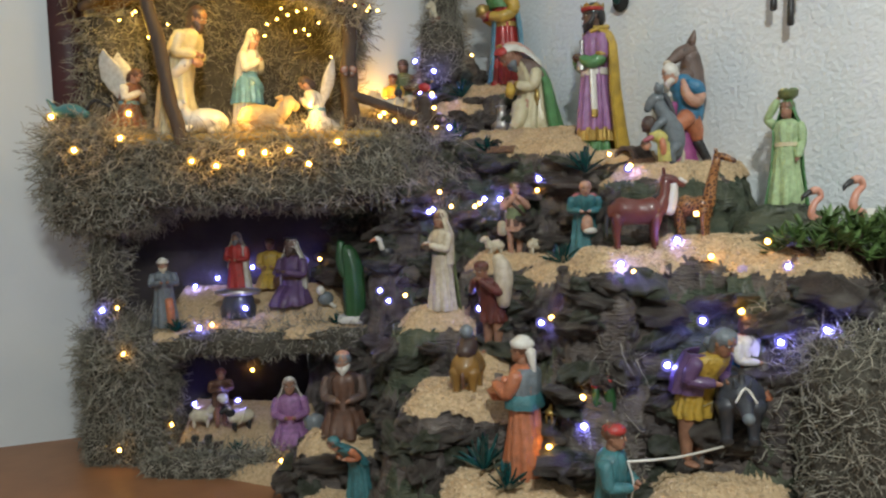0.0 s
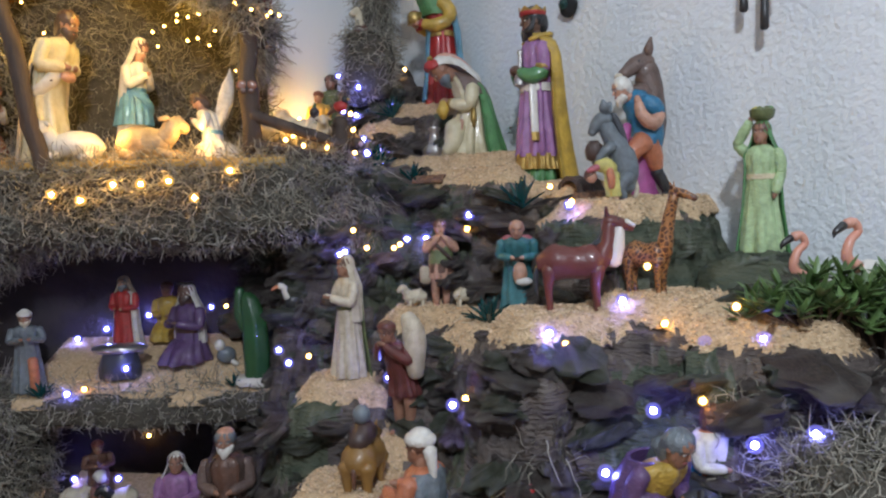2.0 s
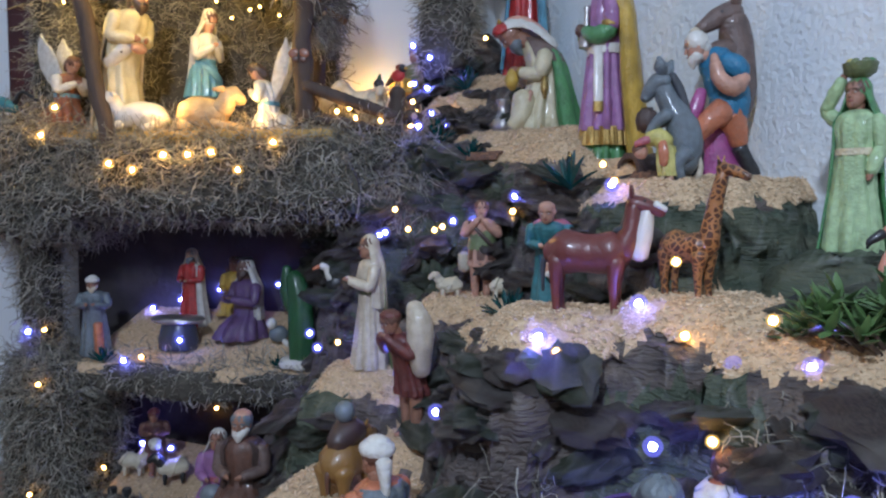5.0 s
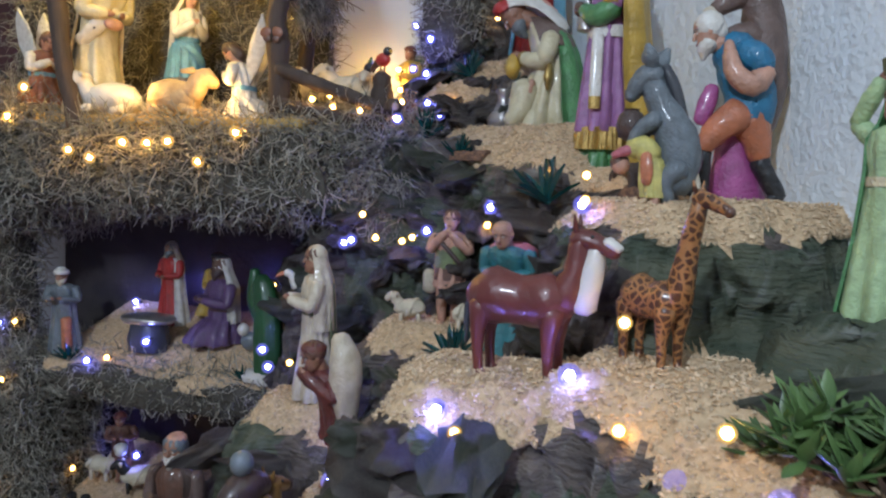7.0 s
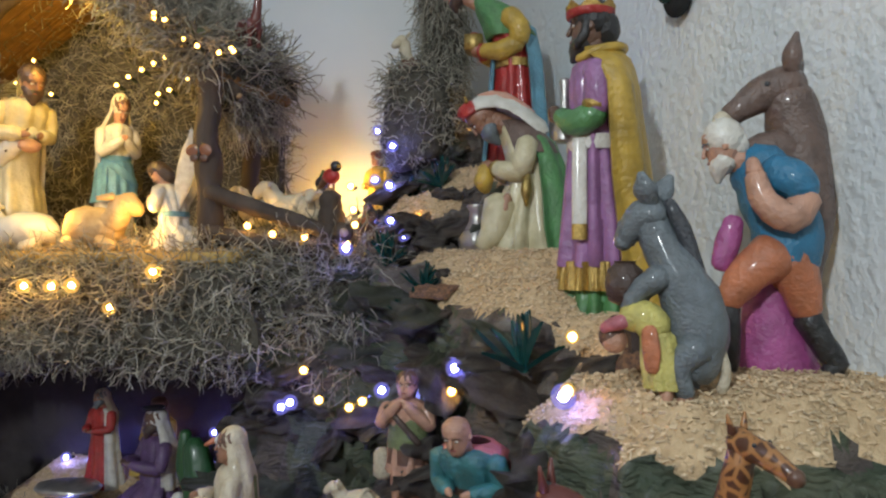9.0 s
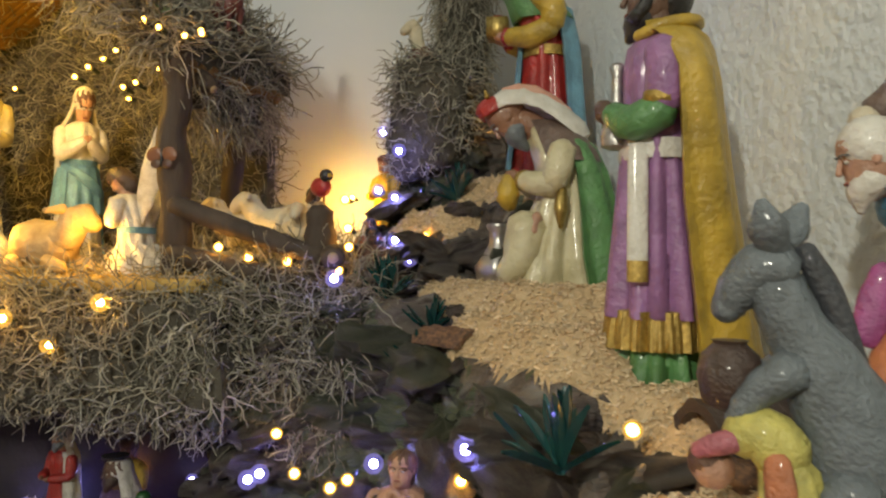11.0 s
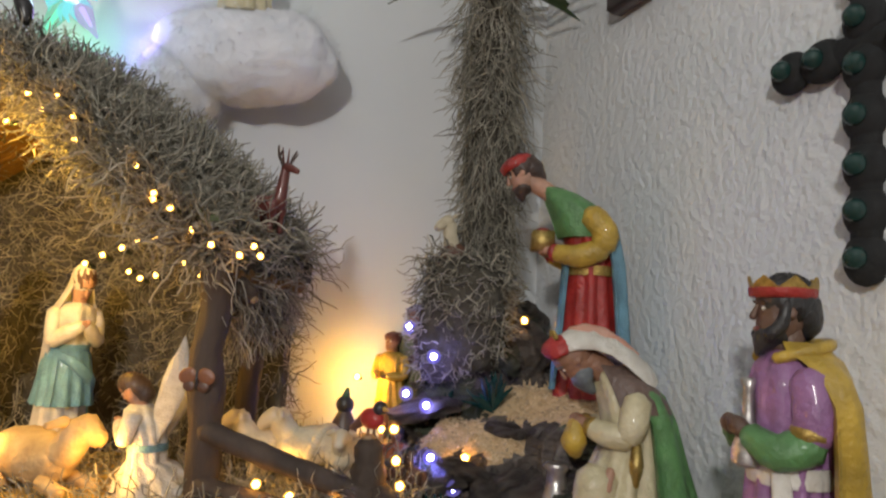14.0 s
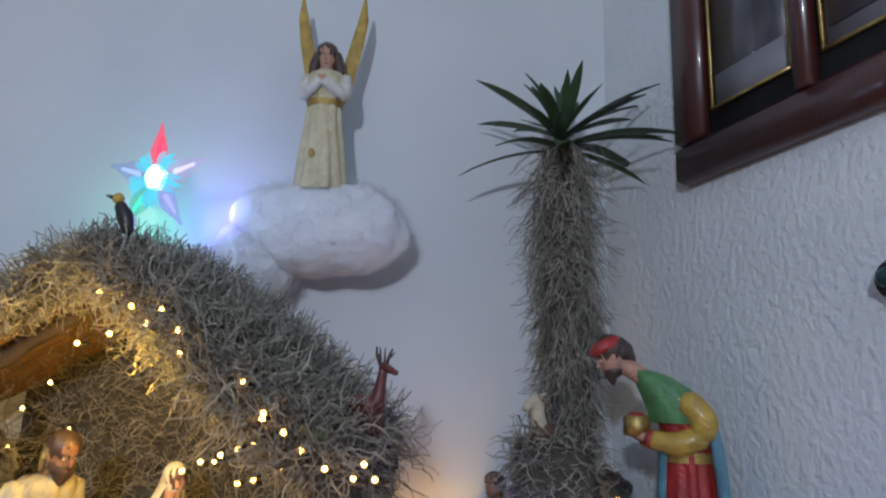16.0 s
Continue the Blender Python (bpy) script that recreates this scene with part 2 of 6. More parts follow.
    def sweep(self, pts, radii, mat, seg=10, flat=1.0):
        pts = [Vector(p) for p in pts]
        radii = [radii] * len(pts) if isinstance(radii, (int, float)) else list(radii)
        if len(pts) > 2:
            P, R, q, w = [], [], [pts[0] * 2 - pts[1]] + pts + [pts[-1] * 2 - pts[-2]], [radii[0]] + radii + [radii[-1]]
            for i in range(len(pts) - 1):
                for t in (0.0, 0.33, 0.67):
                    e, f, g, h = 0.5 * (-t + 2 * t * t - t ** 3), 0.5 * (2 - 5 * t * t + 3 * t ** 3), 0.5 * (t + 4 * t * t - 3 * t ** 3), 0.5 * (t ** 3 - t * t)
                    P.append(q[i] * e + q[i + 1] * f + q[i + 2] * g + q[i + 3] * h)
                    R.append(w[i] * e + w[i + 1] * f + w[i + 2] * g + w[i + 3] * h)
            pts, radii = P + [pts[-1]], R + [radii[-1]]
        d0, d1 = (pts[1] - pts[0]).normalized(), (pts[-1] - pts[-2]).normalized()
        pts = [pts[0] - d0 * radii[0] * 0.5] + pts + [pts[-1] + d1 * radii[-1] * 0.5]
        radii = [radii[0] * 0.55] + radii + [radii[-1] * 0.55]
        side = None
        loops = []
        for i, p in enumerate(pts):
            d = (pts[min(i + 1, len(pts) - 1)] - pts[max(i - 1, 0)]).normalized()
            if side is None:
                side = d.cross(Vector((0.13, 1, 0.21))).normalized()
            side = (side - d * side.dot(d)).normalized()
            up = d.cross(side)
            ring = []
            for a in (2 * math.pi * j / seg for j in range(seg)):
                d2 = math.cos(a) * side + flat * math.sin(a) * up
                q = 1.0
                if seg >= 12 and 0 < i < len(pts) - 1:
                    at = (p + radii[i] * d2) / max(radii[i], 1e-4)
                    q += 0.13 * noise.noise(at * 1.1) + 0.06 * noise.noise(at * 2.7)
                ring.append(p + radii[i] * q * d2)
            loops.append(ring)
        self.loft(loops, mat)

    def box(self, c, h, mat, turn=None, bevel=0.0):
        rot = Euler([radians(a) for a in turn]).to_matrix() if turn else Matrix.Identity(3)
        b = bevel or min(h) * 0.12
        loops = []
        for z, k in ((-h[2], b), (-h[2] + b, 0), (h[2] - b, 0), (h[2], b)):
            x, y = h[0] - k, h[1] - k
            loops.append([Vector(c) + rot @ Vector(p) for p in ((-x, -y, z), (x, -y, z), (x, y, z), (-x, y, z))])
        self.loft(loops, mat)

    def mesh(self, name, smooth=True):
        me = bpy.data.meshes.new(name)
        me.from_pydata(self.v, [], self.f)
        for m in self.mats:
            me.materials.append(m)
        me.polygons.foreach_set("material_index", self.m)
        me.polygons.foreach_set("use_smooth", [smooth] * len(self.f))
        me.validate()
        me.update()
        if smooth:
            me.set_sharp_from_angle(angle=radians(62))
        return me

    def thing(self, name, place, turn=0.0, size=1.0, label="", category="", group="", kind="", smooth=True, slim=False):
        ob = new(name, self.mesh(name, smooth))
        wide = 1.14 * size if size < 0.4 and name.endswith("_statue") and not slim and name not in ("mule_driver_statue", "donkey_statue") else size
        ob.location, ob.rotation_euler, ob.scale = place, (0, 0, radians(turn)), (wide, wide, size)
        return tagged(ob, label, category, group, kind)

    def part(self, name, parent, label="", smooth=True):
        ob = new(name, self.mesh(name, smooth))
        ob.parent = parent
        return tagged(ob, label)


def strands(name, roots, normals, length, radius, mat, sag=0.5, curl=0.6, seg=7, seed=1):
    """Many thin, curling fibres as three-sided tubes in one mesh."""
    rng = np.random.default_rng(seed)
    n = len(roots)
    L = length * rng.uniform(0.45, 1.35, n)
    p = np.array(roots, float)
    d = 0.30 * np.array(normals, float) + rng.normal(0, 0.62, (n, 3))
    d /= np.linalg.norm(d, axis=1)[:, None]
    bend = rng.normal(0, 1, (n, 3))
    pts = [p]
    for k in range(seg):
        d = d + curl * bend * 0.45 + rng.normal(0, 0.62 * curl, (n, 3)) + np.array([0, 0, -sag * 0.3])
        d /= np.linalg.norm(d, axis=1)[:, None]
        p = p + d * (L / seg)[:, None]
        pts.append(p)
    P = np.stack(pts, 1)
    side = np.cross(d, rng.normal(0, 1, (n, 3)))
    side /= np.linalg.norm(side, axis=1)[:, None] + 1e-9
    up = np.cross(d, side)
    tri = np.stack([side, -0.5 * side + 0.87 * up, -0.5 * side - 0.87 * up], 1)
    rad = radius * np.linspace(1.0, 0.45, seg + 1)[None, :] * rng.uniform(0.6, 1.3, n)[:, None]
    V = (P[:, :, None, :] + tri[:, None, :, :] * rad[:, :, None, None]).reshape(-1, 3)
    ring = np.arange(seg)[:, None] * 3 + np.array([0, 1, 2])[None, :]
    nxt = np.arange(seg)[:, None] * 3 + np.array([1, 2, 0])[None, :]
    quad = np.stack([ring, nxt, nxt + 3, ring + 3], -1).reshape(-1, 4)
    F = (quad[None] + (np.arange(n) * 3 * (seg + 1))[:, None, None]).reshape(-1, 4)
    me = bpy.data.meshes.new(name)
    me.vertices.add(len(V))
    me.vertices.foreach_set("co", V.ravel())
    me.loops.add(F.size)
    me.loops.foreach_set("vertex_index", F.ravel())
    me.polygons.add(len(F))
    me.polygons.foreach_set("loop_start", np.arange(len(F)) * 4)
    me.polygons.foreach_set("use_smooth", [True] * len(F))
    me.materials.append(mat)
    me.update()
    me.validate()
    return me


def bulge(name, centre, half, mat, seed=0, rough=0.25, power=3.0, seg=48, rings=24, freq=14.0):
    """A lumpy, rounded block: the bed under moss, or a cloud."""
    fm, loops = Form(), []
    for i in range(rings):
        ph = -math.pi / 2 + math.pi * (i + 0.2) / (rings - 0.6)
        lp = []
        for j in range(seg):
            a = 2 * math.pi * j / seg
            c = Vector((math.cos(ph) * math.cos(a), math.cos(ph) * math.sin(a), math.sin(ph)))
            k = (abs(c.x) ** power + abs(c.y) ** power + abs(c.z) ** power) ** (-1 / power)
            p = Vector((c.x * k * half[0], c.y * k * half[1], c.z * k * half[2]))
            q = 1 + rough * noise.fractal(p * freq + Vector((seed * 7.1, 0, 0)), 0.6, 2.0, 4)
            lp.append(Vector(centre) + p * q)
        loops.append(lp)
    fm.loft(loops, mat)
    return fm


def surface_points(me, count, seed, keep=None):
    """Random points and normals on a mesh, area-weighted."""
    me.calc_loop_triangles()
    co = np.array([v.co for v in me.vertices])
    tri = np.array([t.vertices for t in me.loop_triangles])
    a, b, c = co[tri[:, 0]], co[tri[:, 1]], co[tri[:, 2]]
    nr = np.cross(b - a, c - a)
    area = np.linalg.norm(nr, axis=1)
    nr /= area[:, None] + 1e-12
    if keep is not None:
        area = area * keep((a + b + c) / 3, nr)
    rng = np.random.default_rng(seed)
    i = rng.choice(len(tri), count, p=area / area.sum())
    u, w = rng.random(count), rng.random(count)
    flip = u + w > 1
    u[flip], w[flip] = 1 - u[flip], 1 - w[flip]
    return a[i] + u[:, None] * (b[i] - a[i]) + w[:, None] * (c[i] - a[i]), nr[i]


# ---------------------------------------------------------------- the room
FLOOR_Z = -0.026
CORNER = Vector((0.063, 2.005))
BACK_DIR = Vector((-0.937, -0.349)).normalized()
RIGHT_DIR = Vector((0.575, -0.818)).normalized()
RIGHT_IN = Vector((-0.818, -0.575)).normalized()
BACK_IN = Vector((0.349, -0.937)).normalized()


def wall_right_at(s, z, off=0.0):
    p = CORNER + s * RIGHT_DIR + off * RIGHT_IN
    return Vector((p.x, p.y, z))


def wall_back_at(s, z, off=0.0):
    p = CORNER + s * BACK_DIR + off * BACK_IN
    return Vector((p.x, p.y, z))


def slab(name, pts, z0, z1, mat, label, category, kind="structure"):
    fm = Form()
    fm.loft([[(x, y, z0) for x, y in pts], [(x, y, z1) for x, y in pts]], mat)
    return fm.thing(name, (0, 0, 0), label=label, category=category, kind=kind, smooth=False)


TOP = 2.37
c = CORNER
a = c + RIGHT_DIR * 4.6
b = c + BACK_DIR * 3.2
slab("wall_right", [c, a, a - RIGHT_IN * 0.12, c - RIGHT_IN * 0.12], FLOOR_Z, TOP, WALL_RIGHT, "white wall of rough trowelled plaster", "wall")
slab("wall_back", [b, c, c - BACK_IN * 0.12, b - BACK_IN * 0.12], FLOOR_Z, TOP, WALL_BACK, "smooth pale painted wall meeting the corner", "wall")
slab("wall_left", [(b.x, b.y), (b.x - 0.1, b.y), (b.x - 0.1, -2.6), (b.x, -2.6)], FLOOR_Z, TOP, WALL_BACK, "plain pale wall closing the room", "wall")
slab("wall_front", [(b.x, -2.6), (b.x, -2.7), (a.x + 0.1, -2.7), (a.x + 0.1, -2.6)], FLOOR_Z, TOP, WALL_BACK, "plain pale wall closing the room", "wall")
slab("wall_side", [(a.x, a.y), (a.x, -2.6), (a.x + 0.1, -2.6), (a.x + 0.1, a.y)], FLOOR_Z, TOP, WALL_BACK, "plain pale wall closing the room", "wall")
slab("floor", [(b.x - 0.1, -2.7), (a.x + 0.1, -2.7), (a.x + 0.1, 2.2), (b.x - 0.1, 2.2)], FLOOR_Z - 0.1, FLOOR_Z, FLOOR, "reddish-brown worn floor under the nativity", "floor")
slab("ceiling", [(b.x - 0.1, -2.7), (a.x + 0.1, -2.7), (a.x + 0.1, 2.2), (b.x - 0.1, 2.2)], TOP, TOP + 0.1, WALL_BACK, "plain white ceiling", "ceiling")

# ---------------------------------------------------------------- the hillside
# x, y, half width, half depth, turn in degrees, top, sawdust on it
TERRACES = [
    (0.20, 1.640, 0.135, 0.085, -30, 0.670, 1),
    (0.325, 1.472, 0.100, 0.068, -40, 0.612, 1),
    (0.232, 1.545, 0.110, 0.072, -42, 0.642, 1),
    (0.450, 1.352, 0.096, 0.085, -50, 0.583, 1),
    (0.380, 1.276, 0.065, 0.048, -45, 0.580, 1),
    (0.090, 1.245, 0.045, 0.035, 0, 0.255, 1),
    (0.548, 1.150, 0.038, 0.046, -50, 0.510, 0),
    (0.512, 1.108, 0.062, 0.052, -50, 0.456, 1),
    (0.145, 1.400, 0.085, 0.060, -15, 0.416, 1),
    (0.225, 1.270, 0.060, 0.070, -45, 0.412, 1),
    (0.310, 1.120, 0.100, 0.060, 8, 0.445, 1),
    (0.430, 1.120, 0.090, 0.075, -10, 0.462, 1),
    (0.510, 1.040, 0.080, 0.065, -30, 0.448, 1),
    (-0.010, 1.350, 0.062, 0.045, 0, 0.318, 1),
    (0.062, 1.150, 0.115, 0.062, -10, 0.222, 1),
    (0.118, 1.022, 0.115, 0.075, -10, 0.128, 1),
    (0.360, 0.930, 0.080, 0.050, 0, 0.158, 1),
    (0.200, 0.860, 0.060, 0.050, 0, 0.070, 1),
    (-0.200, 1.320, 0.065, 0.060, 0, 0.098, 1),
    (-0.170, 1.210, 0.090, 0.060, 0, 0.020, 1),
    (0.128, 1.778, 0.080, 0.055, -30, 0.788, 1),
    (0.045, 1.740, 0.060, 0.040, -10, 0.748, 1),
    (0.025, 1.870, 0.045, 0.055, 0, 0.890, 0),
    (-0.110, 1.880, 0.110, 0.080, 20, 0.690, 1),
    (0.010, 1.660, 0.085, 0.100, 0, 0.652, 0),
]


def terrace_gap(x, y, tr):
    cx, cy, hx, hy, turn = tr[0], tr[1], tr[2] - 0.010, tr[3] - 0.010, tr[4]
    ca, sa = math.cos(radians(turn)), math.sin(radians(turn))
    u, w = (x - cx) * ca + (y - cy) * sa, -(x - cx) * sa + (y - cy) * ca
    qx, qy = abs(u) - hx * 0.6, abs(w) - hy * 0.6
    r = 0.4 * min(hx, hy)
    wob = 0.012 * noise.noise(Vector((x * 30, y * 30, turn * 0.1)))
    return math.hypot(max(qx - 0.4 * hx + r, 0), max(qy - 0.4 * hy + r, 0)) + min(max(qx - 0.4 * hx + r, qy - 0.4 * hy + r), 0) - r + wob


def hill(x, y):
    """Height, and whether sawdust lies there."""
    best, sand = FLOOR_Z - 0.02, 0
    for tr in TERRACES:
        g = terrace_gap(x, y, tr)
        if g > 0.3:
            continue
        z = tr[5] + (0.006 * noise.noise(Vector((x * 40, y * 40, 3))) if g < 0 else -1.15 * min(g, 0.034) - 3.4 * max(g - 0.034, 0.0))
        if z > best:
            best, sand = z, 1 if (tr[6] and g < 0.027 + 0.012 * noise.noise(Vector((x * 55, y * 55, 9)))) else 0
    return best, sand


fm = Form()
STEP = 0.0052
nx, ny = int(1.08 / STEP), int(1.30 / STEP)
verts, flags = [], []
for j in range(ny + 1):
    for i in range(nx + 1):
        x, y = -0.33 + i * STEP, 0.76 + j * STEP
        z, s = hill(x, y)
        p = Vector((x, y, z))
        if not s and z > FLOOR_Z:
            k = noise.fractal(Vector((x * 16, y * 16, z * 22)), 0.7, 2.1, 4)
            lay = z * 34 + 2.2 * noise.noise(Vector((x * 6, y * 6, z * 4)))
            step = (lay - math.floor(lay)) ** 2.0 - 0.35
            big = noise.noise(Vector((x * 9, y * 9, z * 9)))
            p += Vector((0.010 * noise.noise(p * 24) - 0.012 * step * (x - 0.1), -0.020 * step - 0.022 * big + 0.012 * k, 0.008 * k))
        verts.append(p)
        flags.append(s)
faces, mats = [], []
for j in range(ny):
    for i in range(nx):
        q = (j * (nx + 1) + i, j * (nx + 1) + i + 1, (j + 1) * (nx + 1) + i + 1, (j + 1) * (nx + 1) + i)
        p = verts[q[0]]
        w = (Vector((p.x, p.y)) - CORNER)
        if max(verts[k].z for k in q) < FLOOR_Z or w.dot(RIGHT_IN) < -0.02 or w.dot(BACK_IN) < -0.02:
            continue
        faces.append(q)
        n = sum(flags[k] for k in q)
        g = noise.noise(Vector((p.x * 7, p.y * 7, p.z * 7))) + (0.5 if p.x > 0.36 and p.y > 1.1 else 0.0)
        mats.append(1 if n >= 3 else (2 if g > 0.2 else 0))
me = bpy.data.meshes.new("hillside")
me.from_pydata(verts, [], faces)
for m in (ROCK, SAND, ROCK_GREEN):
    me.materials.append(m)
me.polygons.foreach_set("material_index", mats)
me.polygons.foreach_set("use_smooth", [True] * len(faces))
me.update()
tagged(new("hillside", me), "stepped hillside of crumpled dark rock paper with sawdust terraces", "hillside", kind="structure")

# ---------------------------------------------------------------- moss-covered shelves of the grottoes and the stable
def moss(name, me, count, length, radius, label, seed, keep=None, sag=0.5, curl=0.6, mat=None):
    p, n = surface_points(me, count, seed, keep)
    return tagged(new(name, strands(name, p, n, length, radius, mat or MOSS, sag, curl, seed=seed)), label, "moss", kind="stuff")


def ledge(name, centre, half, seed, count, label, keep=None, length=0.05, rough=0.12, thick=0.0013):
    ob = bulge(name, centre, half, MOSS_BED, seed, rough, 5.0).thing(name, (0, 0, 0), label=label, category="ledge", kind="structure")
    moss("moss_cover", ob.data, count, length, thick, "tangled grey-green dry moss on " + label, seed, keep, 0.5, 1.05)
    return ob


front = lambda c, n: np.where(n[:, 1] < 0.55, 1.0, 0.1) * np.where(n[:, 2] < -0.8, 0.25, 1.0)
ledge("stable_ledge", (-0.43, 1.68, 0.585), (0.37, 0.22, 0.075), 1, 13000, "thick moss ledge carrying the stable", front, 0.06)
ledge("stable_ledge", (-0.12, 1.66, 0.608), (0.13, 0.14, 0.068), 2, 5000, "moss ledge under the wooden fence", front, 0.06)
ledge("stable_ledge", (-0.72, 1.60, 0.575), (0.095, 0.16, 0.105), 3, 5500, "hanging moss bank at the ledge's end", front, 0.07)
ledge("grotto_ledge", (-0.38, 1.65, 0.228), (0.30, 0.17, 0.032), 4, 4500, "moss rim of the upper grotto", front, 0.04)
ledge("moss_pillar", (-0.695, 1.55, 0.11), (0.075, 0.09, 0.15), 5, 6000, "moss-covered pillar beside the grottoes", front, 0.05)
# Dark-coloured sheet put behind the grottoes so that their depth reads dark.
slab("grotto_back", [(-0.76, 1.67), (-0.2, 1.80), (-0.2, 1.83), (-0.76, 1.70)], FLOOR_Z, 0.62, DARK, "dark sheet closing the back of the grottoes", "backing")
ledge("moss_bank", (0.590, 0.90, 0.15), (0.140, 0.105, 0.215), 6, 9000, "moss bank under the green succulents", front, 0.036, 0.12, 0.0009)

ledge("moss_mound", (0.002, 1.778, 0.868), (0.048, 0.040, 0.072), 7, 750, "dark mossy mound at the palm's foot", front, 0.035, 0.2)

# crumpled rock folds over the steep parts of the hill
folds = []
for k in range(12):
    fm = Form()
    loops = []
    for i in range(9):
        ph = -math.pi / 2 + math.pi * (i + 0.2) / 8.4
        lp = []
        for j in range(15):
            t = 2 * math.pi * j / 15
            q = Vector((math.cos(ph) * math.cos(t), math.cos(ph) * math.sin(t), math.sin(ph)))
            d = 0.80 + 0.42 * noise.noise(q * 2.3 + Vector((k * 3.7, 1, 0))) + 0.24 * noise.noise(q * 5.5 + Vector((k * 1.7, 4, 0)))
            lp.append(q * d)
        loops.append(lp)
    fm.loft(loops, ROCK if k % 3 else ROCK_GREEN)
    folds.append(fm.mesh("rock_fold", False))
hill_ob = bpy.data.objects["hillside"]
hill_ob.data.calc_loop_triangles()
steep = np.array([hill_ob.data.polygons[t.polygon_index].material_index != 1 for t in hill_ob.data.loop_triangles])
rp, rn = surface_points(hill_ob.data, 760, 77, lambda c, n: steep * (c[:, 2] > 0.02) * (np.abs(n[:, 2]) < 0.75) * ((c[:, 0] < 0.36) | (c[:, 1] < 1.1)))
rr = random.Random(5)
for p, n in zip(rp, rn):
    n = Vector(n) if n[2] >= 0 else -Vector(n)
    s = rr.uniform(0.015, 0.040)
    ob = new("rock_fold", folds[rr.randrange(12)])
    ob.parent = hill_ob
    ob.location = Vector(p) - n * s * 0.42
    ob.rotation_euler = (rr.uniform(-0.35, 0.35), rr.uniform(-0.45, 0.45), math.atan2(n.y, n.x) + 1.57 + rr.uniform(-0.5, 0.5))
    ob.scale = (s * rr.uniform(1.2, 2.4), s * rr.uniform(0.7, 1.1), s * rr.uniform(0.35, 0.7))

ledge("moss_rim", (-0.44, 1.43, -0.012), (0.19, 0.035, 0.022), 8, 1800, "low moss rim before the lower grotto", front, 0.035)
ledge("moss_hanging", (-0.725, 1.53, 0.38), (0.026, 0.03, 0.12), 9, 900, "thin moss hanging beside the upper grotto", None, 0.05)


# ---------------------------------------------------------------- plaster figures
def head(F, h, s, skin, nod=0.0, old=False):
    """A head with jaw, brow, nose, eyes and lips; it looks along -y."""
    rot = Euler((radians(nod), 0, 0)).to_matrix()
    at = lambda x, y, z: Vector(h) + rot @ Vector((x, y, z)) * s
    loops = []
    for z, rx, fr, bk in ((-.086, .014, -.040, -.014), (-.078, .030, -.056, .008), (-.060, .043, -.058, .034), (-.035, .050, -.055, .052), (-.010, .055, -.055, .062),
                          (.012, .057, -.053, .066), (.030, .056, -.058, .066), (.054, .050, -.050, .058), (.070, .034, -.034, .040), (.077, .012, -.012, .015)):
        loops.append([at(rx * math.cos(a), (fr + bk) / 2 + (bk - fr) / 2 * math.sin(a), z) for a in (2 * math.pi * j / 16 for j in range(16))])
    F.loft(loops, skin)
    F.sweep([at(0, -.052, .014), at(0, -.060, -.004), at(0, -.065, -.018)], [.0055 * s, .007 * s, .0085 * s], skin, 8)
    for sx in (-1, 1):
        F.ball(at(sx * .022, -.0485, .004), (.0095 * s, .006 * s, .0048 * s), WHITE, 8, 5)
        F.ball(at(sx * .021, -.0528, .004), (.0042 * s, .003 * s, .0042 * s), UMBER, 6, 5)
        F.sweep([at(sx * .009, -.057, .019), at(sx * .024, -.056, .024), at(sx * .040, -.044, .019)], .0024 * s, GREY if old else UMBER, 6)
        F.ball(at(sx * .056, .004, -.004), (.007 * s, .012 * s, .017 * s), skin, 8, 5)
    F.ball(at(0, -.056, -.043), (.017 * s, .006 * s, .006 * s), LIPS, 8, 5)
    return at


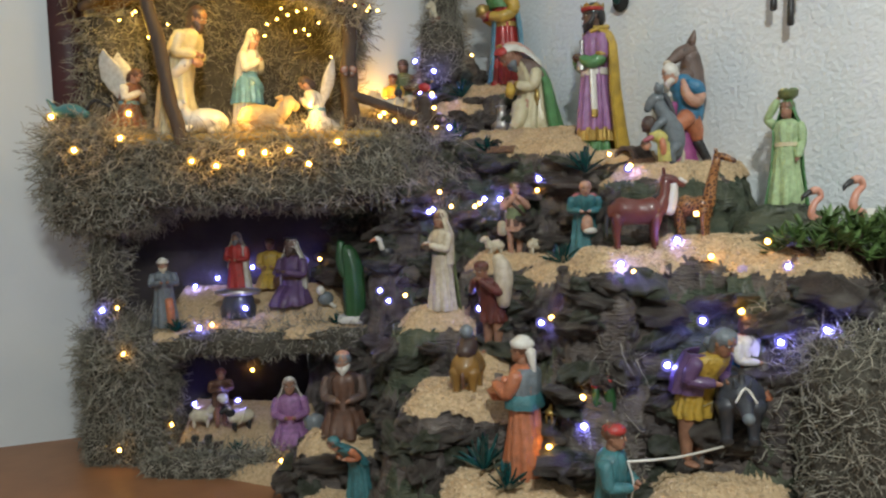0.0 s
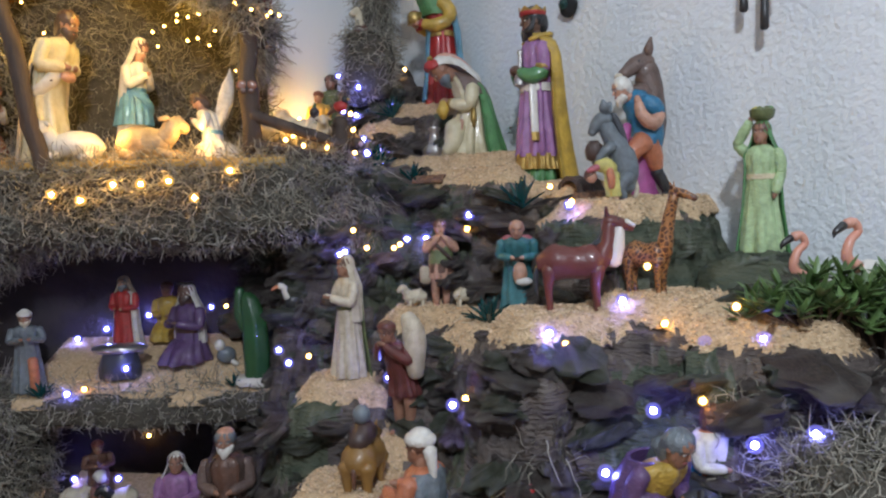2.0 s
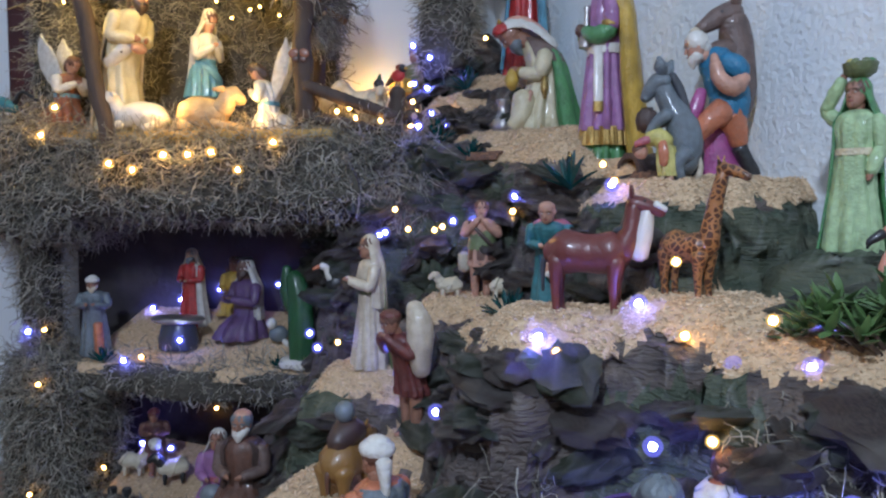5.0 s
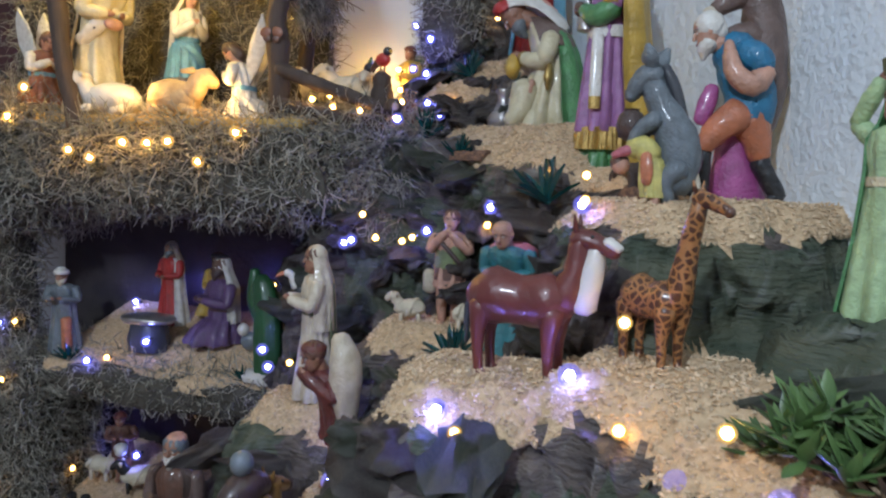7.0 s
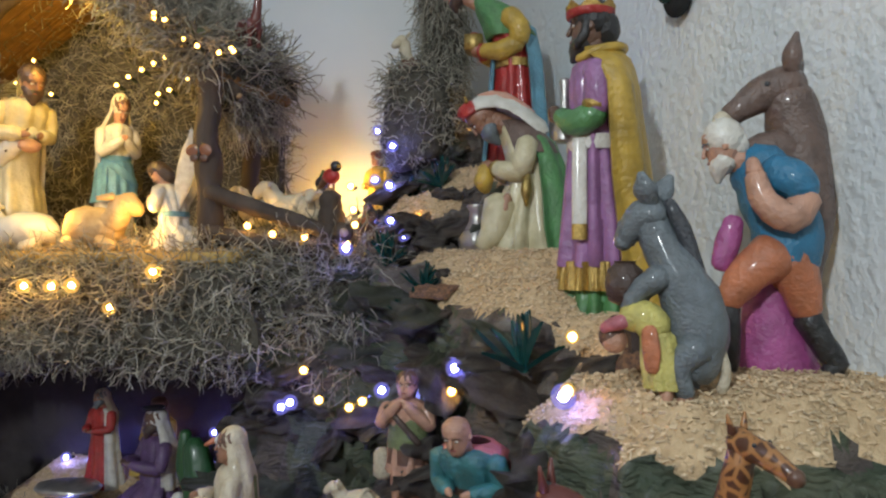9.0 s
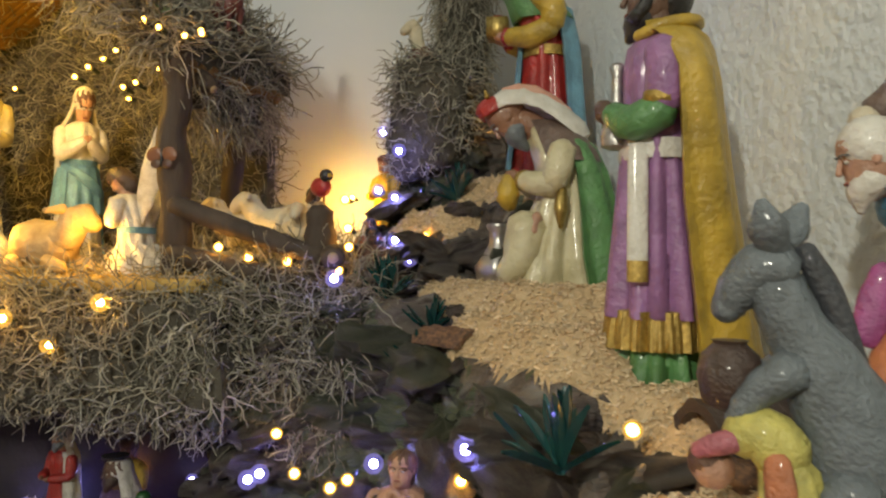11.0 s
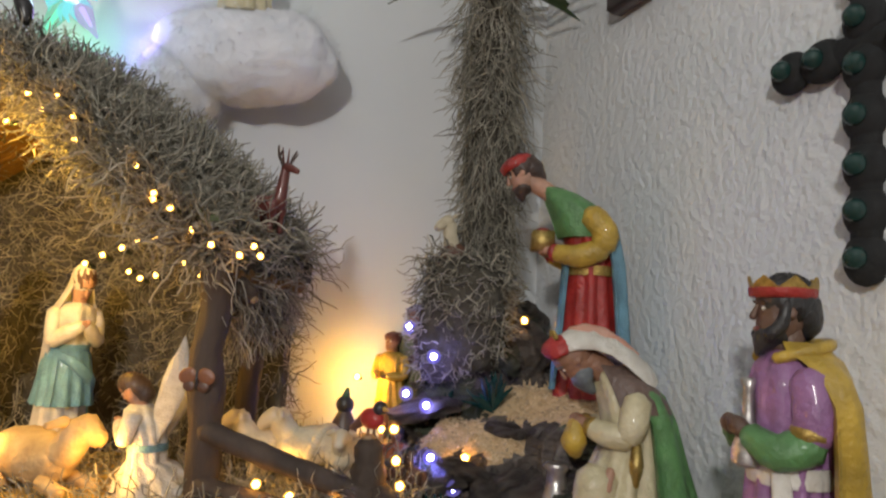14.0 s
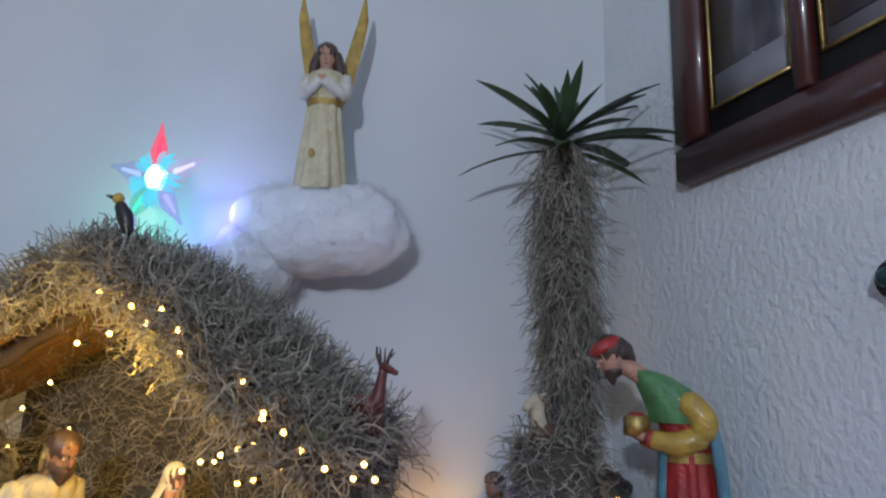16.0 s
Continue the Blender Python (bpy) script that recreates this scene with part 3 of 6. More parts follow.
def person(F, robe, skin=SKIN, hair=UMBER, cloak=None, veil=None, turban=None, cap=None, crown=None, beard=None, arms="hold",
           sleeve=None, belt=None, hem=None, under=None, kneel=False, seated=False, stoop=0.0, span=(-35, 215), bare=False, short=0.0, upper=None, cropped=False):
    """A robed plaster figure one unit high, looking along -y."""
    low = kneel or seated
    s, dz = (1.42, -0.42) if low else (1.0, 0.0)

    def u(x, y, z):
        w = s * z + dz
        return (s * x, s * y - stoop * max(0.0, w - 0.4) ** 1.3, w - 0.35 * stoop * max(0.0, w - 0.6))

    def ring(z, rx, ry, cx=0.0, cy=0.0):
        p = u(cx, cy, z)
        return (p[2], rx * s, ry * s, p[0], p[1])

    if low:
        f = 0.10 if kneel else -0.07
        foot = [(0.0, 0.25, 0.30, 0, f), (0.03, 0.26, 0.31, 0, f), (0.16, 0.22, 0.25, 0, f * 0.7), (0.26, 0.19, 0.17, 0, f * 0.3)]
    else:
        foot = [(0.0, 0.155, 0.135, 0, 0), (0.03, 0.16, 0.14, 0, 0), (0.14, 0.150, 0.125, 0, 0), (0.30, 0.132, 0.108, 0, 0)]
    if bare:
        for sx in (-1, 1):
            F.sweep([(sx * 0.05, 0, 0.03), (sx * 0.055, 0, 0.22), (sx * 0.05, 0, 0.42)], [0.032, 0.045, 0.06], skin)
            F.ball((sx * 0.055, -0.03, 0.02), (0.035, 0.07, 0.022), under or skin)
        foot = [(0.33, 0.12, 0.10, 0, 0), (0.36, 0.13, 0.105, 0, 0)]
    if short:
        foot = [(short, 0.158, 0.138, 0, 0), (short + 0.03, 0.156, 0.135, 0, 0), (0.30, 0.132, 0.108, 0, 0)]
    F.robe(foot + [ring(0.40, 0.120, 0.098), ring(0.50, 0.112, 0.090), ring(0.56, 0.108, 0.086), ring(0.62, 0.110, 0.086), ring(0.68, 0.121, 0.090), ring(0.73, 0.128, 0.091), ring(0.79, 0.112, 0.078), ring(0.82, 0.055, 0.050)] if not low else foot + [ring(0.50, 0.112, 0.090), ring(0.62, 0.110, 0.086), ring(0.73, 0.128, 0.091), ring(0.79, 0.112, 0.078), ring(0.82, 0.055, 0.050)], robe, 10, 0.13, 80)
    if hem and not low:
        F.robe([(0.0, 0.165, 0.145, 0, 0), (0.05, 0.166, 0.145, 0, 0), (0.052, 0.15, 0.13, 0, 0)], hem, 11, 0.08)
    if belt:
        F.robe([ring(0.56, 0.116, 0.093), ring(0.60, 0.118, 0.094)], belt)
    neck = u(0, -0.008, 0.80), u(0, -0.015, 0.88)
    F.sweep(neck, 0.040 * s, skin)
    h = Vector(u(0, -0.022, 0.912))
    nod = 55 * stoop + (24 if arms == "pray" else 0)
    rot = Euler((radians(nod), 0, 0)).to_matrix()
    head(F, h, s, skin, nod, beard in (GREY, WHITE))
    if hair:
        F.locks(h + rot @ Vector((0, 0.013, 0.026)) * s, 0.066 * s, hair)
        if not (veil or turban or cap or cropped):
            F.sweep([h + rot @ Vector((0, 0.022, 0.03)) * s, h + rot @ Vector((0, 0.036, -0.03)) * s, h + rot @ Vector((0, 0.034, -0.085)) * s], [0.060 * s, 0.056 * s, 0.044 * s], hair, 14)
    if beard:
        F.sweep([h + rot @ Vector((0, -0.006, -0.030)) * s, h + rot @ Vector((0, -0.032, -0.060)) * s, h + rot @ Vector((0, -0.044, -0.100)) * s], [0.057 * s, 0.046 * s, 0.018 * s], beard, 14, 0.75)
    if veil:
        F.ball(h + rot @ Vector((0, 0.020, 0.022)) * s, (0.070 * s, 0.072 * s, 0.078 * s), veil)
        F.cloak([ring(0.46, 0.135, 0.11, 0, 0.02), ring(0.62, 0.132, 0.105, 0, 0.015), ring(0.76, 0.138, 0.10, 0, 0.012), ring(0.83, 0.098, 0.085, 0, 0.01),
                 ring(0.90, 0.072, 0.074), ring(0.95, 0.064, 0.066, 0, 0.0)], -25, 205, veil, 0.012 * s)
    if cloak:
        base = 0.0 if not low else 0.02
        start = [(base, 0.19 if not low else 0.29, 0.16 if not low else 0.33, 0, 0.02 if not low else f + 0.02)]
        F.cloak(start + [ring(0.34, 0.15, 0.125, 0, 0.015), ring(0.62, 0.135, 0.11, 0, 0.01), ring(0.76, 0.142, 0.105, 0, 0.008), ring(0.815, 0.095, 0.08, 0, 0.0)],
                span[0], span[1], cloak, 0.014 * s)
    if turban:
        F.ball(h + Vector((0, 0.01, 0.045)) * s, (0.074 * s, 0.080 * s, 0.050 * s), turban)
        F.ball(h + Vector((0, 0.012, 0.075)) * s, (0.05 * s, 0.055 * s, 0.035 * s), turban)
    if cap:
        F.ball(h + Vector((0, 0.004, 0.045)) * s, (0.066 * s, 0.072 * s, 0.045 * s), cap)
    if crown:
        c0 = h + Vector((0, 0.0, 0.035)) * s
        F.robe([(c0.z, 0.068 * s, 0.072 * s, c0.x, c0.y), (c0.z + 0.030 * s, 0.071 * s, 0.075 * s, c0.x, c0.y), (c0.z + 0.042 * s, 0.055 * s, 0.06 * s, c0.x, c0.y)], crown)
        for k in range(7):
            a = 2 * math.pi * k / 7
            q = Vector((c0.x + 0.07 * s * math.cos(a), c0.y + 0.074 * s * math.sin(a), c0.z + 0.02 * s))
            F.sweep([q, q + Vector((0, 0, 0.045 * s))], [0.014 * s, 0.004 * s], GOLD, 6)
    sl = sleeve or robe
    for sx in (-1, 1):
        a = (sx * 0.115, 0.0, 0.765)
        el, ha = {"pray": ((sx * 0.135, -0.055, 0.62), (sx * 0.016, -0.125, 0.70)), "hold": ((sx * 0.145, -0.03, 0.61), (sx * 0.055, -0.13, 0.60)),
                  "down": ((sx * 0.145, 0.0, 0.60), (sx * 0.130, -0.04, 0.46)), "flute": ((sx * 0.15, -0.05, 0.65), (sx * 0.03, -0.11, 0.80)),
                  "up": ((0.19, -0.02, 0.83), (0.085, -0.03, 1.0)) if sx < 0 else ((sx * 0.145, 0.0, 0.60), (sx * 0.125, -0.05, 0.46)),
                  "carry": ((sx * 0.15, -0.05, 0.62), (sx * 0.05, -0.17, 0.66))}[arms]
        if arms == "up" and sx < 0:
            el, ha = (-0.19, -0.02, 0.83), (-0.085, -0.03, 1.0)
        F.sweep([u(*a), Vector(u(*a)).lerp(Vector(u(*el)), 0.5) + Vector((sx * 0.006, 0.004, 0)) * s, u(*el)], [0.045 * s, 0.043 * s, 0.037 * s], upper or sl, 12)
        if upper:
            m = Vector(u(*a)).lerp(Vector(u(*el)), 0.72)
            F.sweep([m, m.lerp(Vector(u(*el)), 0.35)], 0.0445 * s, GOLD)
        F.sweep([u(*el), Vector(u(*el)).lerp(Vector(u(*ha)), 0.6), u(*ha)], [0.037 * s, 0.040 * s, 0.031 * s], sl, 12)
        d = (Vector(u(*ha)) - Vector(u(*el))).normalized()
        F.sweep([Vector(u(*ha)), Vector(u(*ha)) + d * 0.022 * s, Vector(u(*ha)) + d * 0.045 * s], [0.018 * s, 0.022 * s, 0.013 * s], skin, 8, 0.75)
    return F


def beast(F, coat, length, height, neck=0.5, head=0.16, girth=0.16, leg=0.028, mane=None, muzzle=None, ears=0.05, tail=True, graze=0.0, horns=None, bulk=1.0):
    """A four-legged plaster animal; it looks along -x, feet on z = 0."""
    b = height * 0.62
    F.sweep([(length * 0.46, 0, b * 0.98), (length * 0.30, 0, b), (0, 0, b * 0.97), (-length * 0.30, 0, b * 1.02), (-length * 0.44, 0, b * 1.05)],
            [girth * 0.62 * bulk, girth * 0.98 * bulk, girth * 0.86 * bulk, girth * 0.96 * bulk, girth * 0.62 * bulk], coat, 14)
    for sx in (-0.34, 0.36):
        for sy in (-1, 1):
            F.sweep([(length * sx, sy * girth * 0.5, b * 0.9), (length * (sx + 0.02), sy * girth * 0.52, b * 0.5), (length * sx, sy * girth * 0.52, b * 0.12), (length * sx - leg * 0.3, sy * girth * 0.52, leg * 0.3)],
                    [leg * 2.0, leg * 1.1, leg * 0.8, leg * 1.05], coat, 8)
    top = Vector((-length * 0.44 - neck * 0.14, 0, b * 1.05 + neck * (0.9 - graze)))
    F.sweep([(-length * 0.40, 0, b * 1.02), (-length * 0.50, 0, b * 1.05 + neck * 0.4 * (1 - graze)), top], [girth * 0.66, girth * 0.46, girth * 0.36], coat, 12)
    nose = top + Vector((-head, 0, -head * 0.35))
    F.sweep([top + Vector((head * 0.12, 0, 0.0)), top + Vector((-head * 0.4, 0, -head * 0.1)), nose], [girth * 0.38, girth * 0.34, girth * 0.22], coat, 12)
    if muzzle:
        F.ball(nose, girth * 0.24, muzzle)
    for sy in (-1, 1):
        F.sweep([top + Vector((head * 0.10, sy * girth * 0.22, girth * 0.25)), top + Vector((head * 0.14, sy * girth * 0.34, girth * 0.25 + ears))], [girth * 0.12, girth * 0.04], coat, 8)
        F.ball(top + Vector((-head * 0.38, sy * girth * 0.30, girth * 0.10)), girth * 0.06, BLACK, 8, 6)
    if mane:
        F.sweep([top + Vector((head * 0.1, 0, girth * 0.3)), (-length * 0.44, 0, b * 1.05 + neck * 0.45 * (1 - graze)), (-length * 0.30, 0, b * 1.02 + girth * 0.9)], [girth * 0.14, girth * 0.30, girth * 0.14], mane, 8)
    if tail:
        F.sweep([(length * 0.47, 0, b * 1.0), (length * 0.56, 0, b * 0.8), (length * 0.56, 0, b * 0.35)], [girth * 0.12, girth * 0.14, girth * 0.08], mane or coat, 8)
    return F


def on(x, y, dz=0.0):
    return (x, y, hill(x, y)[0] + dz - 0.002)


def crown(F, at, s, band):
    """A red band with broad gold points above it."""
    n = 42
    rim = lambda k, r, z: at(r * 0.94 * math.cos(2 * math.pi * k / n), 0.004 + r * math.sin(2 * math.pi * k / n), z)
    up = [0.054 + 0.027 * abs((k % 6) - 3) / 3 for k in range(n)]
    F.loft([[rim(k, .071, .040) for k in range(n)], [rim(k, .078, up[k]) for k in range(n)], [rim(k, .072, up[k]) for k in range(n)], [rim(k, .060, .046) for k in range(n)]], GOLD)
    F.loft([[rim(k, .070, .030) for k in range(n)], [rim(k, .075, .034) for k in range(n)], [rim(k, .077, .052) for k in range(n)], [rim(k, .070, .056) for k in range(n)]], band)


# the three kings
F = Form()
F.robe([(0.0, .108, .102, 0, 0), (.05, .105, .100, 0, 0), (.12, .10, .095, 0, 0), (.13, .08, .08, 0, 0)], GREEN, 10, 0.20, 72)
F.robe([(.085, .128, .122, 0, 0), (.12, .126, .120, 0, 0), (.172, .120, .114, 0, 0), (.175, .10, .10, 0, 0)], GOLD, 34, 0.07, 136)
F.robe([(.155, .119, .114, 0, 0), (.16, .121, .116, 0, 0), (.30, .112, .105, 0, 0), (.42, .104, .094, 0, 0), (.54, .096, .084, 0, 0), (.64, .102, .084, 0, 0), (.73, .115, .086, 0, 0), (.78, .10, .075, 0, 0), (.815, .05, .046, 0, 0)], VIOLET, 11, 0.15, 88)
F.robe([(.515, .103, .091, 0, 0), (.53, .105, .093, 0, 0), (.56, .101, .089, 0, 0)], WHITE)
for rows, mat in ((((.55, .088), (.46, .099), (.36, .110), (.275, .119)), WHITE), (((.285, .121), (.262, .124), (.238, .124)), GOLD)):
    F.loft([[(x + .010 * math.cos(a), -.052 + .023 * math.sin(a), z) for a in (2 * math.pi * k / 16 for k in range(16))] for z, x in rows], mat)
F.cloak([(.03, .150, .205, 0, .035, -6), (.20, .142, .178, 0, .030, -4), (.42, .150, .150, 0, .022, 0), (.60, .172, .125, 0, .020, 2), (.70, .180, .114, 0, .018, 4), (.762, .160, .104, 0, .014, 14), (.795, .122, .094, 0, .012, 28),
         (.810, .088, .082, 0, .010, 42), (.835, .068, .068, 0, .008, 50)], 8, 172, YELLOW, 0.018, 8, 0.10, 44)
F.sweep([(.06, -.055, .795), (.085, .0, .815), (.06, .06, .83), (0, .085, .835), (-.06, .06, .83), (-.085, .0, .815), (-.06, -.055, .795)], .014, YELLOW, 10)
F.sweep([(0, -.006, .79), (0, -.014, .87)], .042, DUSK)
at = head(F, (0, -.022, .905), 1.0, DUSK)
F.locks(at(0, .014, .024), .066, BLACK)
F.sweep([at(0, .040, .02), at(0, .050, -.02), at(0, .048, -.05)], [.050, .046, .030], BLACK, 14)
F.sweep([at(0, -.010, -.052), at(0, -.036, -.072), at(0, -.050, -.100)], [.050, .038, .014], BLACK, 14, 0.8)
for sx in (-1, 1):
    F.sweep([at(sx * .053, -.006, .02), at(sx * .050, -.016, -.03), at(sx * .034, -.040, -.060)], [.012, .016, .018], BLACK, 8)
crown(F, at, 1.0, RED)
for sx in (-1, 1):
    F.sweep([(sx * .108, .0, .755), (sx * .122, .004, .69), (sx * .122, -.004, .625)], [.045, .046, .040], VIOLET, 14)
    F.sweep([(sx * .122, -.004, .648), (sx * .121, -.006, .632)], .0425, GOLD, 14)
    F.sweep([(sx * .120, .0, .620), (sx * .100, -.060, .592), (sx * .050, -.108, .622)], [.043, .043, .030], GREEN, 14)
    F.sweep([(sx * .046, -.112, .624), (sx * .024, -.128, .640), (sx * .010, -.136, .652)], [.019, .023, .014], DUSK, 10)
F.robe([(z, r, r, .012, -.098) for z, r in ((.545, .020), (.552, .036), (.580, .038), (.615, .026), (.660, .014), (.715, .012), (.740, .018), (.748, .013))], SILVER)
F.thing("king_statue", (0.310, 1.463, 0.609), -80, 0.300, "standing bearded king figure with ochre cloak and violet robe", "statue", "three kings", slim=True)

F = Form()
F.robe([(0, .150, .165, 0, -.04), (.012, .156, .172, 0, -.04), (.10, .142, .150, 0, -.035), (.20, .124, .122, 0, -.02), (.30, .110, .102, 0, 0), (.40, .112, .098, 0, -.010), (.48, .105, .085, 0, -.045), (.53, .055, .05, 0, -.085)], CREAM, 10, 0.17, 88)
F.sweep([(.08, -.13, .20), (.10, -.16, .08), (.10, -.20, .03)], [.07, .055, .04], CREAM, 14)
F.cloak([(0, .175, .245, 0, .0, -2), (.10, .165, .215, 0, .0), (.24, .148, .170, 0, .004), (.38, .134, .130, 0, .006, 4), (.46, .122, .108, 0, -.010, 10), (.51, .09, .075, 0, -.035, 20)], 12, 168, GREEN, 0.018, 10, 0.14, 44)
F.cloak([(.405, .134, .118, 0, .0), (.45, .132, .112, 0, -.014, 4), (.505, .108, .094, 0, -.042, 8), (.550, .06, .060, 0, -.080, 12)], -34, 214, MULE, 0.020, 7, 0.05, 36)
F.sweep([(.0, -.07, .49), (.0, -.12, .54), (.0, -.17, .56)], .045, TAN)
at = head(F, (0, -.205, .560), 1.0, TAN, 52, True)
F.ball(at(0, .018, .012), (.060, .062, .066), TAN)
F.sweep([at(0, -.004, -.040), at(0, -.030, -.070), at(0, -.036, -.115)], [.054, .046, .018], GREY, 14, 0.8)


def draped(path, mat):
    """A soft cloth laid along a path of (y, z, half width, half thickness)."""
    loops = []
    for k, (y, z, w, t) in enumerate(path):
        p, q = path[max(k - 1, 0)], path[min(k + 1, len(path) - 1)]
        d = Vector((0, q[0] - p[0], q[1] - p[1])).normalized()
        up = Vector((1, 0, 0)).cross(d)
        loops.append([Vector((w * math.cos(a), y, z)) + up * (t * math.sin(a) - 0.5 * w * math.cos(a) ** 2) for a in (2 * math.pi * m / 18 for m in range(18))])
    F.loft(loops, mat)


draped([(-.285, .590, .040, .010), (-.262, .612, .066, .020), (-.215, .636, .076, .028), (-.150, .642, .078, .030), (-.080, .622, .080, .026), (-.020, .585, .086, .022), (.045, .535, .092, .018), (.070, .505, .080, .008)], WHITE)
draped([(-.225, .662, .02, .006), (-.170, .672, .042, .012), (-.110, .664, .046, .012), (-.040, .625, .040, .010), (.010, .588, .02, .006)], FLAMINGO)
draped([(-.305, .572, .045, .012), (-.292, .590, .064, .024), (-.262, .612, .070, .030), (-.240, .628, .066, .018)], RED)
for k in range(5):
    F.sweep([(-.04 + .02 * k, -.272, .628), (-.04 + .02 * k, -.280, .652)], [.010, .004], GOLD, 6)
for sx in (-1, 1):
    F.sweep([(sx * .105, -.02, .445), (sx * .122, -.035, .375), (sx * .112, -.05, .330)], [.046, .048, .040], CREAM, 14)
    F.sweep([(sx * .112, -.045, .330), (sx * .085, -.11, .335), (sx * .045, -.150, .352)], [.040, .042, .030], CREAM, 14)
    F.sweep([(sx * .05, -.148, .350), (sx * .046, -.154, .353)], .033, GOLD, 12)
    F.sweep([(sx * .044, -.155, .354), (sx * .022, -.185, .365), (sx * .010, -.20, .372)], [.019, .023, .014], TAN, 10)
F.sweep([(.02, -.19, .36), (.03, -.20, .30), (.02, -.19, .26)], [.026, .042, .024], YELLOW, 14)
F.sweep([(.120, -.02, .31), (.136, -.025, .25), (.138, -.025, .19)], [.020, .032, .012], GILT, 12, 0.7)
F.sweep([(.112, -.10, .22), (.126, -.11, .17)], [.030, .026], SKIN, 10, 0.6)
F.thing("king_statue", (0.207, 1.635, 0.669), -75, 0.290, "kneeling king figure in green cloak and cream robe", "statue", "three kings", slim=True)

F = Form()
F.robe([(0, .125, .13, 0, .02), (.03, .128, .132, 0, .02), (.25, .115, .112, 0, .02), (.45, .104, .10, 0, .02), (.60, .106, .10, 0, .015), (.70, .115, .098, 0, -.015), (.79, .10, .082, 0, -.075), (.845, .05, .045, 0, -.14)], RED, 9, 0.15, 80)
F.cloak([(.02, .15, .175, 0, .03, -4), (.30, .14, .15, 0, .03), (.55, .13, .132, 0, .028, 4), (.70, .124, .112, 0, .015, 10)], 32, 205, BLUE, 0.016, 8, 0.12, 40)
F.cloak([(.03, .15, .16, 0, .02), (.30, .135, .14, 0, .02), (.56, .115, .115, 0, .01)], 238, 298, BLUE, 0.016, 5, 0.12, 16)
F.cloak([(.655, .138, .130, 0, .005), (.73, .142, .124, 0, -.025, 3), (.795, .120, .108, 0, -.070, 6), (.842, .080, .08, 0, -.118, 8), (.868, .05, .05, 0, -.155, 10)], -82, 262, GREEN, 0.018, 7, 0.06, 40)
F.robe([(.50, .112, .106, 0, .02), (.54, .112, .106, 0, .02)], GOLD)
F.sweep([(0, -.14, .83), (0, -.21, .875), (0, -.26, .90)], .040, SKIN)
at = head(F, (0, -.295, .925), 1.0, SKIN, 30)
F.locks(at(0, .014, .024), .066, UMBER)
F.sweep([at(0, .04, .03), at(0, .060, -.02), at(0, .075, -.060)], [.052, .048, .022], UMBER, 14)
F.sweep([at(0, -.012, -.052), at(0, -.036, -.074), at(0, -.046, -.105)], [.050, .038, .013], UMBER, 14, 0.8)
F.loft([[at(r * 0.94 * math.cos(2 * math.pi * k / 30), .004 + r * math.sin(2 * math.pi * k / 30), z) for k in range(30)] for z, r in ((.028, .068), (.034, .074), (.056, .076), (.070, .060), (.082, .03))], RED)
for sx in (-1, 1):
    F.sweep([(sx * .118, -.01, .745), (sx * .140, .045, .68), (sx * .132, .040, .61)], [.050, .054, .048], YELLOW, 14)
    F.sweep([(sx * .130, .040, .605), (sx * .105, -.05, .575), (sx * .055, -.145, .590)], [.048, .050, .036], YELLOW, 14)
    F.sweep([(sx * .06, -.14, .589), (sx * .056, -.147, .590)], .039, RED, 12)
    F.sweep([(sx * .053, -.15, .592), (sx * .03, -.185, .605), (sx * .014, -.202, .615)], [.019, .023, .014], SKIN, 10)
F.box((0, -.19, .640), (.055, .046, .042), GILT)
F.ball((0, -.19, .677), (.048, .038, .022), RED)
F.thing("king_statue", (0.152, 1.745, 0.786), -78, 0.272, "bowing king figure in red robe and sky-blue cloak", "statue", "three kings", slim=True)

# the jar beside the kneeling king
F = Form()
F.robe([(0, .016, .016, 0, 0), (.006, .022, .022, 0, 0), (.016, .0235, .0235, 0, 0), (.028, .016, .016, 0, 0), (.038, .0095, .0095, 0, 0), (.050, .009, .009, 0, 0), (.055, .0125, .0125, 0, 0), (.058, .011, .011, 0, 0)], SILVER, 9, 0.05)
F.thing("jar", (0.136, 1.640, 0.668), 0, 1.05, "small tarnished silver-painted jar on the sawdust", "jar")

# an old man bowed under an upright brown mule
F = Form()
F.sweep([(-0.02, -0.05, 0.36), (-0.10, -0.07, 0.30), (-0.155, -0.07, 0.22)], [0.078, 0.060, 0.040], ORANGE, 14)
F.sweep([(0.02, -0.02, 0.36), (0.06, -0.02, 0.28), (0.085, -0.02, 0.19)], [0.085, 0.066, 0.044], ORANGE, 14)
F.sweep([(-0.155, -0.07, 0.20), (-0.150, -0.07, 0.10), (-0.152, -0.07, 0.03), (-0.20, -0.08, 0.02)], [0.040, 0.036, 0.032, 0.026], BLACK, 12)
F.sweep([(0.085, -0.02, 0.175), (0.125, -0.02, 0.10), (0.165, -0.02, 0.03), (0.135, -0.035, 0.012)], [0.042, 0.038, 0.034, 0.026], BLACK, 12)
